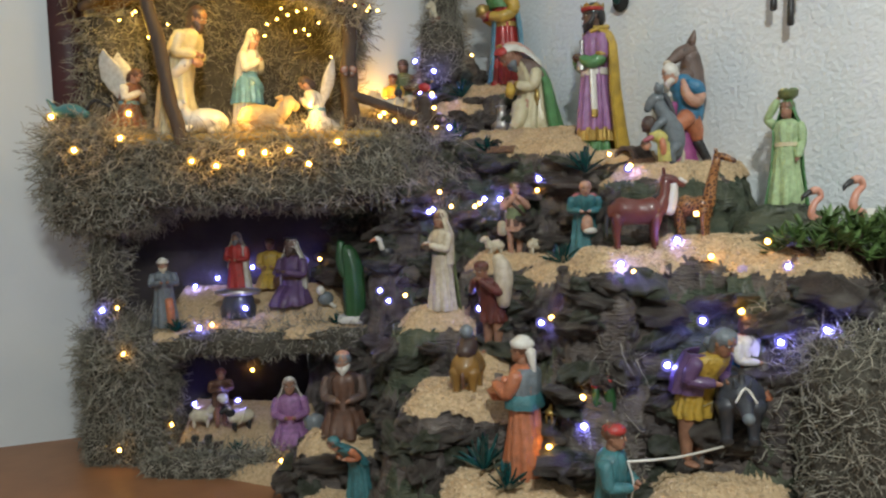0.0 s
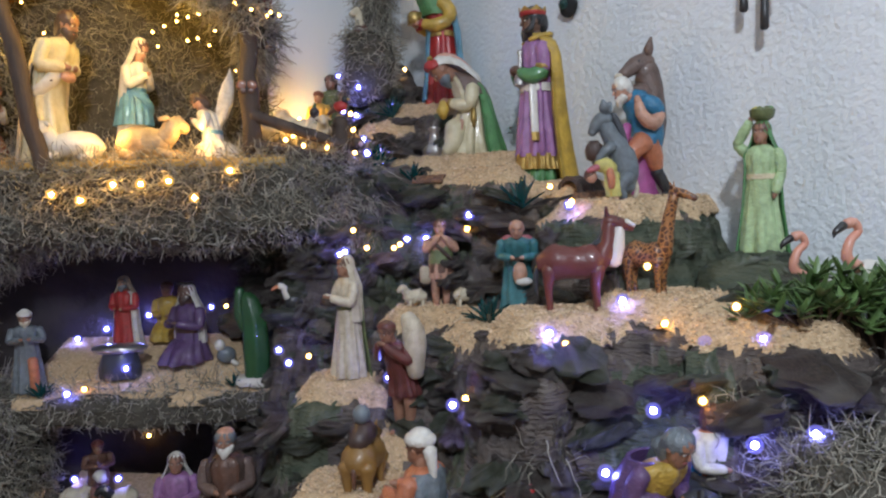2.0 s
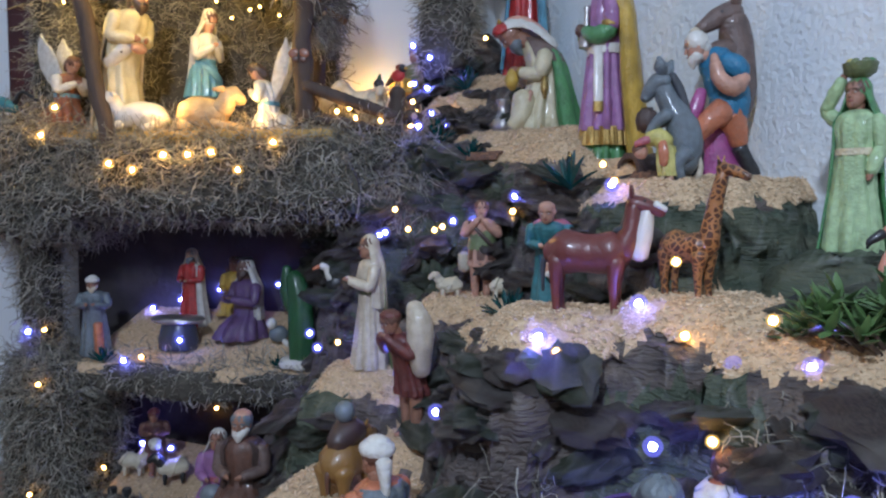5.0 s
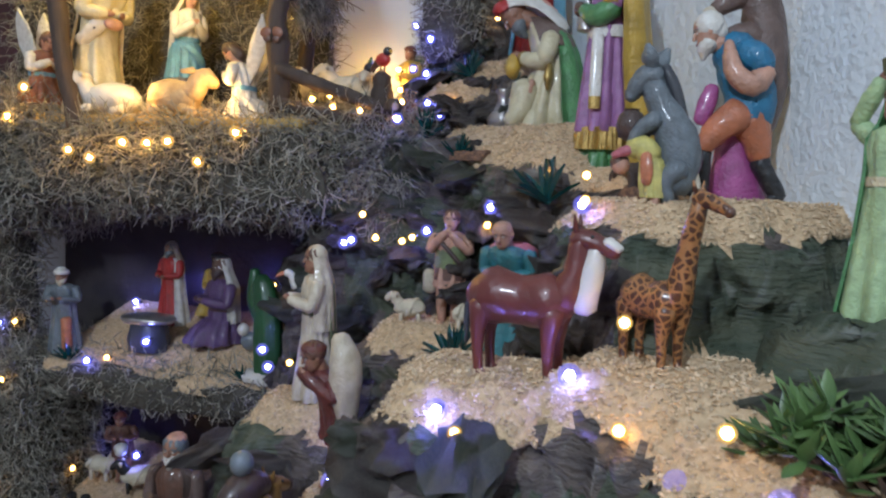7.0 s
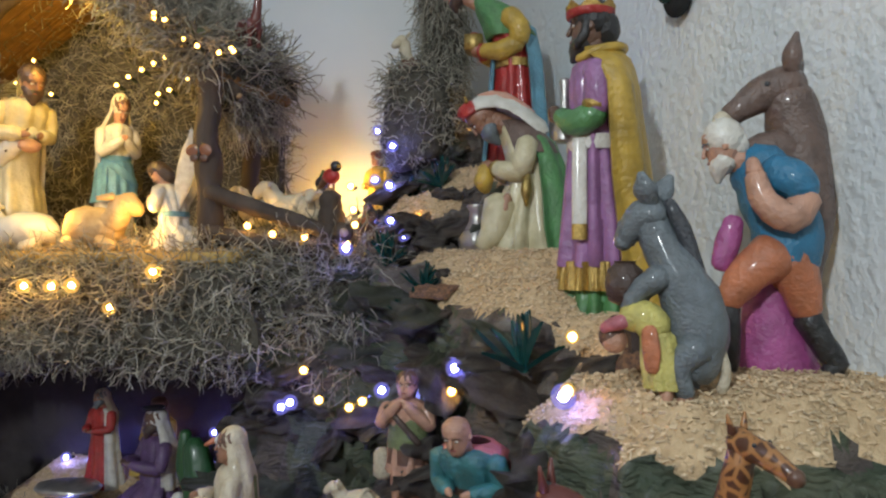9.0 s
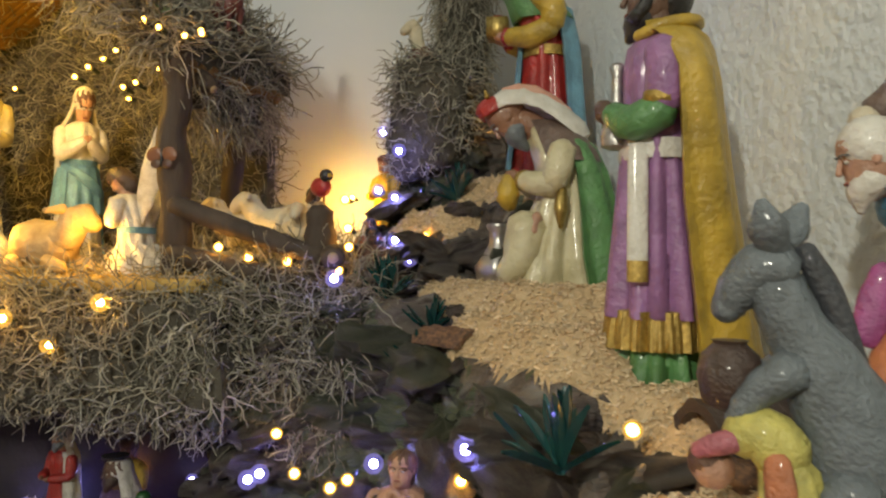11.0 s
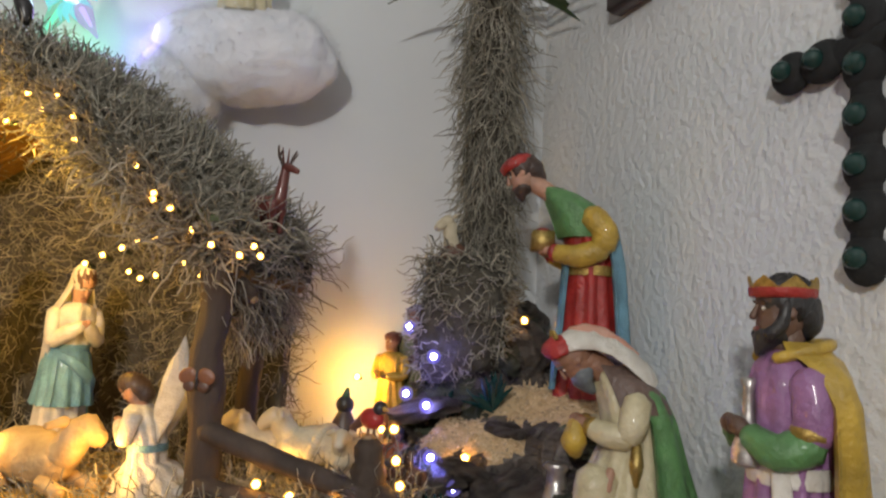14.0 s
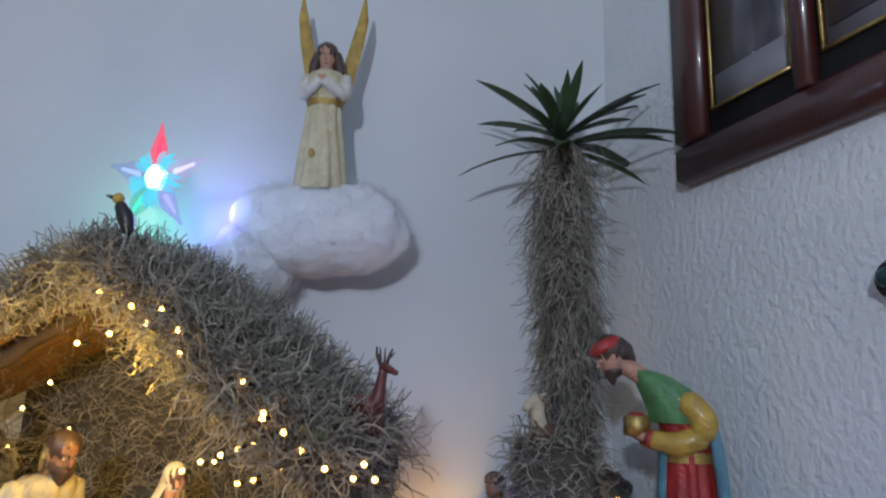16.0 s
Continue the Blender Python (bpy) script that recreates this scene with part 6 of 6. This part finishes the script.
GLASS = bpy.data.materials.new("green_glass")
GLASS.use_nodes = True
g = GLASS.node_tree.nodes["Principled BSDF"]
g.inputs["Base Color"].default_value = (0.015, 0.05, 0.045, 1)
g.inputs["Transmission Weight"].default_value, g.inputs["Roughness"].default_value, g.inputs["IOR"].default_value = 0.15, 0.04, 1.5
cross = tagged(new("wall_cross"), "black velvet wall cross set with clear green glass beads", "cross")
cross.location, cross.rotation_euler = wall_right_at(0.565, 0.90), (0, 0, radians(turn))
zs = [0.028, 0.066, 0.103, 0.144, 0.186, 0.226, 0.262]
f = Form()
for k in range(len(zs)):
    f.ball((0, -0.010, zs[k]), (0.0195, 0.012, 0.022), BLACK_CLOTH)
for sx in (-1, 1):
    f.ball((sx * 0.040, -0.010, 0.203), (0.022, 0.012, 0.0195), BLACK_CLOTH)
    f.ball((sx * 0.074, -0.010, 0.203), (0.021, 0.012, 0.020), BLACK_CLOTH)
f.sweep([(0, -0.009, 0.03), (0, -0.009, 0.26)], 0.014, BLACK_CLOTH, 12, 0.6)
f.sweep([(-0.07, -0.009, 0.203), (0.07, -0.009, 0.203)], 0.014, BLACK_CLOTH, 12, 0.6)
f.part("cross_body", cross)
f = Form()
f.ball((0, 0, 0), 0.0095, GLASS, 16, 10)
bead = f.mesh("glass_bead")
for x0, z0 in [(0, z) for z in zs] + [(-0.074, 0.203), (-0.040, 0.203), (0.040, 0.203), (0.074, 0.203)]:
    ob = new("glass_bead", bead)
    ob.parent, ob.location = cross, (x0, -0.022, z0)

rack = tagged(new("key_rack"), "black wrought-iron hook rack with hanging iron pieces", "rack")
rack.location, rack.rotation_euler = wall_right_at(0.86, 0.845), (0, 0, radians(turn))
f = Form()
f.sweep([(0, -0.006, 0.045), (0.02, -0.01, 0.028), (0.045, -0.008, 0.034), (0.07, -0.008, 0.044), (0.10, -0.008, 0.03), (0.13, -0.006, 0.036)], 0.0025, BLACK, 8)
f.part("scroll", rack)
for x0, l in ((0.058, 0.045), (0.098, 0.035), (0.088, 0.075)):
    f = Form()
    f.sweep([(x0, -0.008, 0.036), (x0, -0.034, 0.034), (x0, -0.036, 0.025), (x0, -0.036, 0.035 - l)], [0.0025, 0.0028, 0.0045, 0.006], BLACK, 8)
    f.part("hanging_piece", rack)

# ---------------------------------------------------------------- plants
agave_leaf = [blade(0.036, 0.0034, d, AGAVE, "leaf", 5, 0.5) for d in (-0.25, 0.05)]


def agave(x, y, z, size, seed, label="small dark teal agave of glossy plastic"):
    ob = tagged(new("agave"), label, "agave", "agaves")
    ob.location, ob.scale = (x, y, z), (size, size, size)
    r = random.Random(seed)
    for k in range(20):
        lf = new("leaf", agave_leaf[k % 2])
        lf.parent = ob
        s = r.uniform(0.8, 1.1)
        lf.rotation_euler, lf.scale = (0, -radians(r.uniform(18, 80)), radians(k * 137.5)), (s, s, s)
    return ob


for k, (x, y, s) in enumerate(((0.052, 1.738, 1.15), (0.205, 1.238, 1.15), (0.052, 1.030, 1.45), (0.080, 0.965, 1.1), (0.095, 1.565, 0.9), (0.030, 1.600, 1.2), (-0.005, 1.760, 0.9))):
    agave(*on(x, y, 0.0), s, k)
agave(0.268, 1.352, max(0.570, hill(0.268, 1.352)[0]), 1.35, 24)
agave(0.098, 1.534, max(0.565, hill(0.098, 1.534)[0]), 1.25, 25)
agave(-0.570, 1.500, 0.252, 0.9, 21)
agave(-0.440, 1.450, 0.0, 0.85, 22)
agave(-0.235, 1.520, 0.258, 0.7, 23)

rng = np.random.default_rng(12)


def jade(x, y, z, spread, height, count, seed, label):
    ob = tagged(new("succulent"), label, "succulent", "succulents")
    ob.location = (x, y, z)
    r = random.Random(seed)
    stems, lv = Form(), Form()
    for k in range(count):
        a, d = r.uniform(0, 6.28), spread * math.sqrt(r.random())
        tip = Vector((d * math.cos(a), d * math.sin(a) * 0.75, height * (1 - 0.5 * (d / spread) ** 2) * r.uniform(0.65, 1.05)))
        stems.sweep([(tip.x * 0.15, tip.y * 0.15, 0), (tip.x * 0.7, tip.y * 0.7, tip.z * 0.6), tip], [0.003, 0.0022, 0.0016], UMBER, 5)
        for j in range(11):
            b, e = j * 2.4, r.uniform(-0.1, 1.2)
            w = Vector((math.cos(b) * math.cos(e), math.sin(b) * math.cos(e), math.sin(e)))
            base = tip - Vector((0, 0, 0.010 * r.random()))
            side = w.cross(Vector((0, 0, 1))).normalized()
            up = side.cross(w)
            L, wd = r.uniform(0.018, 0.029), r.uniform(0.0034, 0.0048)
            lv.loft([[base + w * (L * t) + side * (wd * q * cx) + up * (0.0016 * q * sx_) for cx, sx_ in ((1, 0), (0.0, 1), (-1, 0), (0.0, -1))]
                     for t, q in ((0, 0.4), (0.3, 0.9), (0.55, 1.0), (0.85, 0.5), (1.0, 0.08))], JADE)
    tagged(stems.part("stem", ob), kind="stuff")
    tagged(lv.part("foliage", ob), kind="stuff")
    return ob


jade(0.548, 1.000, 0.425, 0.085, 0.075, 46, 1, "bushy green succulent at the terrace's edge")
jade(0.610, 1.000, 0.395, 0.095, 0.105, 52, 2, "taller green succulent beside the wall")
jade(0.66, 0.93, 0.36, 0.07, 0.10, 30, 4, "green succulent below the flamingos")


def flamingo(place, turn, size):
    f = Form()
    f.ball((0, 0, .050), (.026, .014, .016), WHITE, turn=(0, 20, 0))
    f.sweep([(-.02, 0, .058), (-.034, 0, .070), (-.030, 0, .088), (-.020, 0, .098), (-.026, 0, .108), (-.034, 0, .106)], [.008, .006, .005, .0045, .005, .006], FLAMINGO, 10)
    f.sweep([(-.038, 0, .105), (-.048, 0, .098), (-.050, 0, .092)], [.005, .0035, .001], BLACK, 8)
    for s in (-1, 1):
        f.sweep([(.004, s * .005, .042), (.004, s * .005, .0)], .0014, FLAMINGO, 6)
    return f.thing("flamingo_statue", place, turn, size, "pink and white flamingo figure among the succulents", "statue", "flamingos")


flamingo((0.590, 1.085, 0.425), 5, 1.0)
flamingo((0.632, 1.050, 0.435), 10, 1.05)
f = Form()
f.sweep([(0, 0, 0), (0.003, 0, .03), (0, 0, .055)], [.008, .009, .007], CACTUS, 10)
f.sweep([(0, 0, .02), (-.014, 0, .026), (-.018, 0, .05)], [.006, .006, .005], CACTUS, 10)
f.ball((0, 0, .062), .006, RED)
f.ball((-.018, 0, .056), .006, RED)
f.thing("toy_cactus", (0.226, 0.985, 0.212), 0, 1.0, "small green toy cactus with red blossoms", "cactus")

# loose hanging moss on the rock
hs = bpy.data.objects["hillside"].data


def patch(x0, x1, y0, y1, z0, z1, count, seed, length=0.05, label="tufts of dry grey moss on the rock"):
    keep = lambda c, n: ((c[:, 0] > x0) & (c[:, 0] < x1) & (c[:, 1] > y0) & (c[:, 1] < y1) & (c[:, 2] > z0) & (c[:, 2] < z1)).astype(float)
    moss("moss_tuft", hs, count, length, 0.0010, label, seed, keep, 0.8, 0.7)


patch(-0.10, 0.03, 1.48, 1.62, 0.50, 0.66, 900, 61, 0.07)
patch(0.19, 0.27, 0.93, 1.04, 0.10, 0.32, 150, 62, 0.045)
patch(-0.07, 0.03, 1.78, 1.90, 0.80, 0.95, 500, 63, 0.045)
patch(-0.24, -0.16, 1.35, 1.42, 0.02, 0.26, 500, 64, 0.05)
patch(0.34, 0.62, 0.84, 0.98, 0.20, 0.40, 600, 65, 0.04)

# ---------------------------------------------------------------- sawdust chips
def chips(name, me, count, seed, keep, label):
    p, n = surface_points(me, count, seed, keep)
    r = np.random.default_rng(seed)
    d = r.normal(0, 1, (count, 3)) * [1, 1, 0.35]
    d /= np.linalg.norm(d, axis=1)[:, None]
    w = np.cross(d, r.normal(0, 0.5, (count, 3)) + [0, 0, 1])
    w /= np.linalg.norm(w, axis=1)[:, None]
    L, B = r.uniform(0.0009, 0.0030, count)[:, None], r.uniform(0.0006, 0.0014, count)[:, None]
    q = p + np.array([0, 0, 0.0015])
    up = np.cross(d, w) * 0.0004
    V = np.stack([q - d * L - w * B * .6, q + d * L - w * B, q + d * L * .8 + w * B, q - d * L * .7 + w * B * .8], 1)
    V = np.concatenate([V - up[:, None], V + up[:, None]], 1).reshape(-1, 3)
    quads = np.array([(3, 2, 1, 0), (4, 5, 6, 7), (0, 1, 5, 4), (1, 2, 6, 5), (2, 3, 7, 6), (3, 0, 4, 7)])
    Fq = (quads[None] + (np.arange(count) * 8)[:, None, None]).reshape(-1, 4)
    me = bpy.data.meshes.new(name)
    me.from_pydata(V.tolist(), [], Fq.tolist())
    me.materials.append(CHIP)
    tagged(new(name, me), label, "sawdust", kind="stuff")


sandy = np.array([pp.material_index == 1 for pp in hs.polygons])
hs.calc_loop_triangles()
tri_sand = sandy[np.array([t.polygon_index for t in hs.loop_triangles])]
chips("sawdust_chips", hs, 26000, 71, lambda c, n: tri_sand.astype(float), "loose pale sawdust chips over the terraces")
f = Form()
f.loft([[(-0.62, 1.49, 0.235), (-0.15, 1.49, 0.235), (-0.15, 1.72, 0.28), (-0.62, 1.70, 0.28)], [(-0.62, 1.495, 0.252), (-0.15, 1.495, 0.252), (-0.15, 1.72, 0.325), (-0.62, 1.70, 0.325)]], SAND)
ob = f.thing("sawdust_bed", (0, 0, 0), label="sawdust floor of the upper grotto", category="sawdust", kind="stuff")
f = Form()
f.loft([[(-0.60, 1.46, FLOOR_Z), (-0.12, 1.25, FLOOR_Z), (-0.10, 1.60, FLOOR_Z), (-0.62, 1.68, FLOOR_Z)], [(-0.58, 1.48, 0.0), (-0.14, 1.27, 0.0), (-0.12, 1.60, 0.055), (-0.60, 1.68, 0.055)]], SAND)
ob2 = f.thing("sawdust_bed", (0, 0, 0), label="sawdust floor of the lower grotto", category="sawdust", kind="stuff")
for k, o in enumerate((ob, ob2)):
    chips("sawdust_chips", o.data, 2500, 72 + k, lambda c, n: (n[:, 2] > 0.5).astype(float), "loose sawdust chips in the grotto")

sheep(on(0.098, 1.385), 20, 0.75, False, "small white lamb figure at the shepherd's feet")
sheep(on(0.178, 1.372), 200, 0.75, False, "small white lamb figure lying by the shepherd")
F = person(Form(), YELLOW, TAN, BROWN, cap=BROWN, arms="hold", seated=True)
F.thing("vendor_statue", gb(-0.415, 1.700), 0, 0.115, "dim seated figure in ochre at the grotto's back", "statue")


def bark(place, turn, size, arch, label, mat):
    f = Form()
    loops = []
    for k in range(9):
        t = k / 8
        ring = []
        for j in range(14):
            q = math.pi * j / 13
            rr_ = 1 + 0.25 * noise.noise(Vector((k * 0.7, j * 0.6, size * 90)))
            ring.append(((t - 0.5) * 2.4, math.cos(q) * rr_, arch * math.sin(q) * rr_))
        for j in range(13, -1, -1):
            q = math.pi * j / 13
            ring.append(((t - 0.5) * 2.4, math.cos(q) * 0.8, arch * math.sin(q) * 0.78 - 0.02))
        loops.append(ring)
    f.loft(loops, mat)
    return f.thing("bark_piece", place, turn, size, label, "bark")


BARK = material("peeling_bark", (0.34, 0.18, 0.10), 0.75, (0.10, 0.06, 0.05), 6, 0.9, 30)
bark(on(0.372, 1.345, -0.004), -20, 0.020, 0.9, "curled piece of reddish-brown bark in sawdust", BARK)
bark(on(0.365, 1.375, -0.006), 35, 0.024, 1.1, "dark curled bark beside the king's feet", UMBER)
bark(on(0.130, 1.531, -0.006), -25, 0.024, 0.6, "flat pale bark piece half buried in sawdust", BARK)
f = Form()
f.robe([(0, .014, .011, 0, 0), (.012, .016, .012, 0, 0), (.02, .011, .008, 0, 0), (.023, .004, .003, 0, 0)], GREY, 5, .2)
f.thing("stone", on(-0.255, 1.335), 20, 1.2, "small blue-grey stone on the sawdust", "stone")

# ---------------------------------------------------------------- strings of small lights
COOL = glow("cool_light", (0.20, 0.23, 1.0), 220)
WARM = glow("warm_light", (1.0, 0.50, 0.10), 60)


# Half-clear glowing material: puts the glare round a bulb into a drawn halo.
def halo(name, colour, strength, clear):
    m = glow(name, colour, strength)
    nt = m.node_tree
    out = [n for n in nt.nodes if n.type == "OUTPUT_MATERIAL"][0]
    em = [n for n in nt.nodes if n.type == "EMISSION"][0]
    tr, mx = nt.nodes.new("ShaderNodeBsdfTransparent"), nt.nodes.new("ShaderNodeMixShader")
    mx.inputs[0].default_value = clear
    nt.links.new(em.outputs[0], mx.inputs[1])
    nt.links.new(tr.outputs[0], mx.inputs[2])
    nt.links.new(mx.outputs[0], out.inputs[0])
    return m


COOL_HALO = halo("cool_halo", (0.28, 0.27, 1.0), 1.1, 0.72)
WARM_HALO = halo("warm_halo", (1.0, 0.60, 0.14), 1.2, 0.62)
SOCKET = material("dark_green_plastic", (0.012, 0.02, 0.014), 0.5)


def bulb_mesh(mat, shell, size):
    f = Form()
    f.ball((0, 0, 0), min(0.0036, size * 0.7), mat, 10, 7)
    # Outer ball is the bulb's glare, modelled as a glowing shell.
    f.ball((0, 0, 0), size, shell, 12, 9)
    return f.mesh("bulb")


f = Form()
f.robe([(0.0, .0024, .0024, 0, 0), (.003, .003, .003, 0, 0), (.010, .0026, .0026, 0, 0), (.012, .0016, .0016, 0, 0)], SOCKET, seg=8)
socket = f.mesh("socket")
SMALL_WARM_BULB = bulb_mesh(glow("dim_warm_light", (1.0, 0.50, 0.10), 40), WARM_HALO, 0.0036)
COOL_BULB, WARM_BULB = bulb_mesh(COOL, COOL_HALO, 0.0085), bulb_mesh(WARM, WARM_HALO, 0.0056)
BIG_WARM_BULB = bulb_mesh(glow("strong_warm_light", (1.0, 0.50, 0.10), 230), WARM_HALO, 0.0092)


def light_string(places, mesh, label, seed):
    ob = tagged(new("light_string"), label, "string lights", "strings of lights")
    r = random.Random(seed)
    for x, y, z in places:
        b = new("bulb", mesh)
        b.parent, b.location = ob, (x, y - 0.003, z + 0.001)
        s = new("socket", socket)
        s.parent = b
        s.location, s.rotation_euler = (0, 0.0045, -0.001), (-1.57 + r.uniform(-0.35, 0.35), r.uniform(-0.2, 0.2), 0)
    return ob


light_string([(0.358, 0.988, 0.355), (0.422, 1.010, 0.421), (0.476, 0.989, 0.428), (0.258, 1.045, 0.430), (0.168, 1.085, 0.320), (0.189, 0.974, 0.212), (0.060, 1.265, 0.331),
              (0.347, 1.066, 0.462), (0.148, 1.100, 0.335), (0.476, 0.884, 0.360), (0.300, 0.960, 0.300), (0.440, 0.93, 0.335)],
             COOL_BULB, "blue-white little lights on the lower rock", 1)
light_string([(0.084, 1.474, 0.521), (0.116, 1.474, 0.521), (0.137, 1.525, 0.594), (0.321, 1.248, 0.574), (0.149, 1.508, 0.596), (-0.022, 1.463, 0.502), (0.188, 1.412, 0.560),
              (0.030, 1.655, 0.690), (-0.005, 1.690, 0.712), (0.016, 1.52, 0.672), (0.038, 1.800, 0.918), (-0.051, 1.735, 0.774), (-0.016, 1.720, 0.820), (-0.022, 1.722, 0.764), (-0.029, 1.456, 0.498), (-0.061, 1.765, 0.852)],
             COOL_BULB, "blue-white little lights up the dark hill", 2)
light_string([(-0.130, 1.417, 0.345), (-0.112, 1.404, 0.326), (-0.466, 1.730, 0.363), (-0.546, 1.712, 0.340), (-0.590, 1.68, 0.326), (-0.431, 1.530, 0.296), (-0.339, 1.740, 0.376),
              (-0.520, 1.492, 0.262), (-0.592, 1.64, 0.054), (-0.725, 1.497, 0.303), (-0.10, 1.42, 0.19), (-0.46, 1.54, 0.09)],
             COOL_BULB, "blue-white little lights in the grottoes", 3)
light_string([(0.400, 0.960, 0.372), (0.275, 1.038, 0.418), (0.385, 1.032, 0.440), (0.164, 1.102, 0.342), (0.189, 0.982, 0.251), (0.380, 1.080, 0.500), (0.445, 0.985, 0.464),
              (0.143, 0.992, 0.177), (0.063, 1.440, 0.508), (0.185, 1.412, 0.538), (0.133, 1.536, 0.624), (0.324, 1.246, 0.578), (0.034, 1.688, 0.716), (0.310, 1.342, 0.602), (-0.007, 1.466, 0.538), (0.016, 1.460, 0.508), (0.073, 1.450, 0.513), (0.077, 1.795, 0.868)],
             WARM_BULB, "warm little lights scattered over the hill", 4)
light_string([(-0.079, 1.405, 0.336), (-0.438, 1.738, 0.381), (-0.298, 1.706, 0.382), (-0.501, 1.516, 0.264), (-0.477, 1.728, 0.110), (-0.612, 1.548, 0.036), (-0.337, 1.40, 0.006),
              (-0.698, 1.507, 0.306), (-0.665, 1.452, 0.219), (-0.68, 1.44, 0.02)],
             WARM_BULB, "warm little lights in the grottoes", 5)
light_string([(-0.709, 1.393, 0.633), (-0.649, 1.460, 0.660), (-0.448, 1.430, 0.599), (-0.401, 1.446, 0.624), (-0.355, 1.446, 0.624), (-0.302, 1.428, 0.627), (-0.637, 1.48, 0.71),
              (-0.211, 1.462, 0.644), (-0.790, 1.470, 0.706), (-0.27, 1.455, 0.60), (-0.50, 1.44, 0.61), (0.168, 0.998, 0.142)],
             BIG_WARM_BULB, "warm yellow lights along the stable's moss ledge", 6)
light_string([(x, y + 0.045, z) for x, y, z in ((-0.147, 1.455, 0.909), (-0.126, 1.455, 0.909), (-0.239, 1.447, 0.959), (-0.171, 1.445, 0.917), (-0.237, 1.445, 0.964), 
              (-0.145, 1.476, 0.920), (-0.201, 1.455, 0.931), (-0.265, 1.452, 0.993), (-0.207, 1.430, 0.948))],
             SMALL_WARM_BULB, "warm lights woven through the roof moss", 7)
light_string([(-0.366, 1.56, 0.900), (-0.345, 1.56, 0.910), (-0.322, 1.56, 0.918), (-0.302, 1.56, 0.925), (-0.283, 1.56, 0.930), (-0.264, 1.56, 0.942), (-0.311, 1.58, 0.888), (-0.292, 1.58, 0.892), (-0.260, 1.58, 0.905),
              (-0.680, 1.56, 0.915), (-0.645, 1.56, 0.932), (-0.620, 1.56, 0.878)],
             SMALL_WARM_BULB, "warm lights under the stable roof", 8)
light_string([(-0.130, 1.535, 0.700), (-0.125, 1.581, 0.711), (-0.100, 1.545, 0.690), (-0.060, 1.555, 0.686), (-0.020, 1.60, 0.752), (-0.016, 1.60, 0.722), (-0.006, 1.585, 0.702), (-0.012, 1.575, 0.678), (-0.165, 1.871, 0.778), (-0.10, 1.80, 0.72)],
             WARM_BULB, "warm lights along the fence and yard", 9)
light_string([(-0.445, 1.497, 1.083), (-0.403, 1.497, 1.068), (-0.366, 1.497, 1.064), (-0.344, 1.497, 1.043), (-0.339, 1.497, 1.020), (-0.383, 1.497, 1.050), (-0.426, 1.497, 1.039), (-0.465, 1.497, 1.029), (-0.700, 1.674, 0.955), (-0.715, 1.674, 0.905), (-0.660, 1.674, 0.990), (-0.620, 1.674, 0.930), (-0.360, 1.674, 0.960), (-0.300, 1.674, 0.900), (-0.250, 1.674, 0.850), (-0.400, 1.674, 0.900)],
             SMALL_WARM_BULB, "warm lights in the golden moss inside the stable", 10)

# a brass lantern among the market goods
f = Form()
f.robe([(0, .010, .010, 0, 0), (.004, .011, .011, 0, 0), (.005, .007, .007, 0, 0), (.007, .006, .006, 0, 0)], GOLD, seg=12)
f.robe([(.030, .008, .008, 0, 0), (.034, .010, .010, 0, 0), (.042, .003, .003, 0, 0), (.046, .002, .002, 0, 0)], GOLD, seg=12)
for k in range(4):
    q = k * 1.5708
    f.sweep([(.007 * math.cos(q), .007 * math.sin(q), .005), (.0075 * math.cos(q), .0075 * math.sin(q), .032)], .0012, GOLD, 6)
f.thing("lantern", on(0.150, 1.012), 0, 1.0, "small brass lantern standing on the sawdust", "lantern")
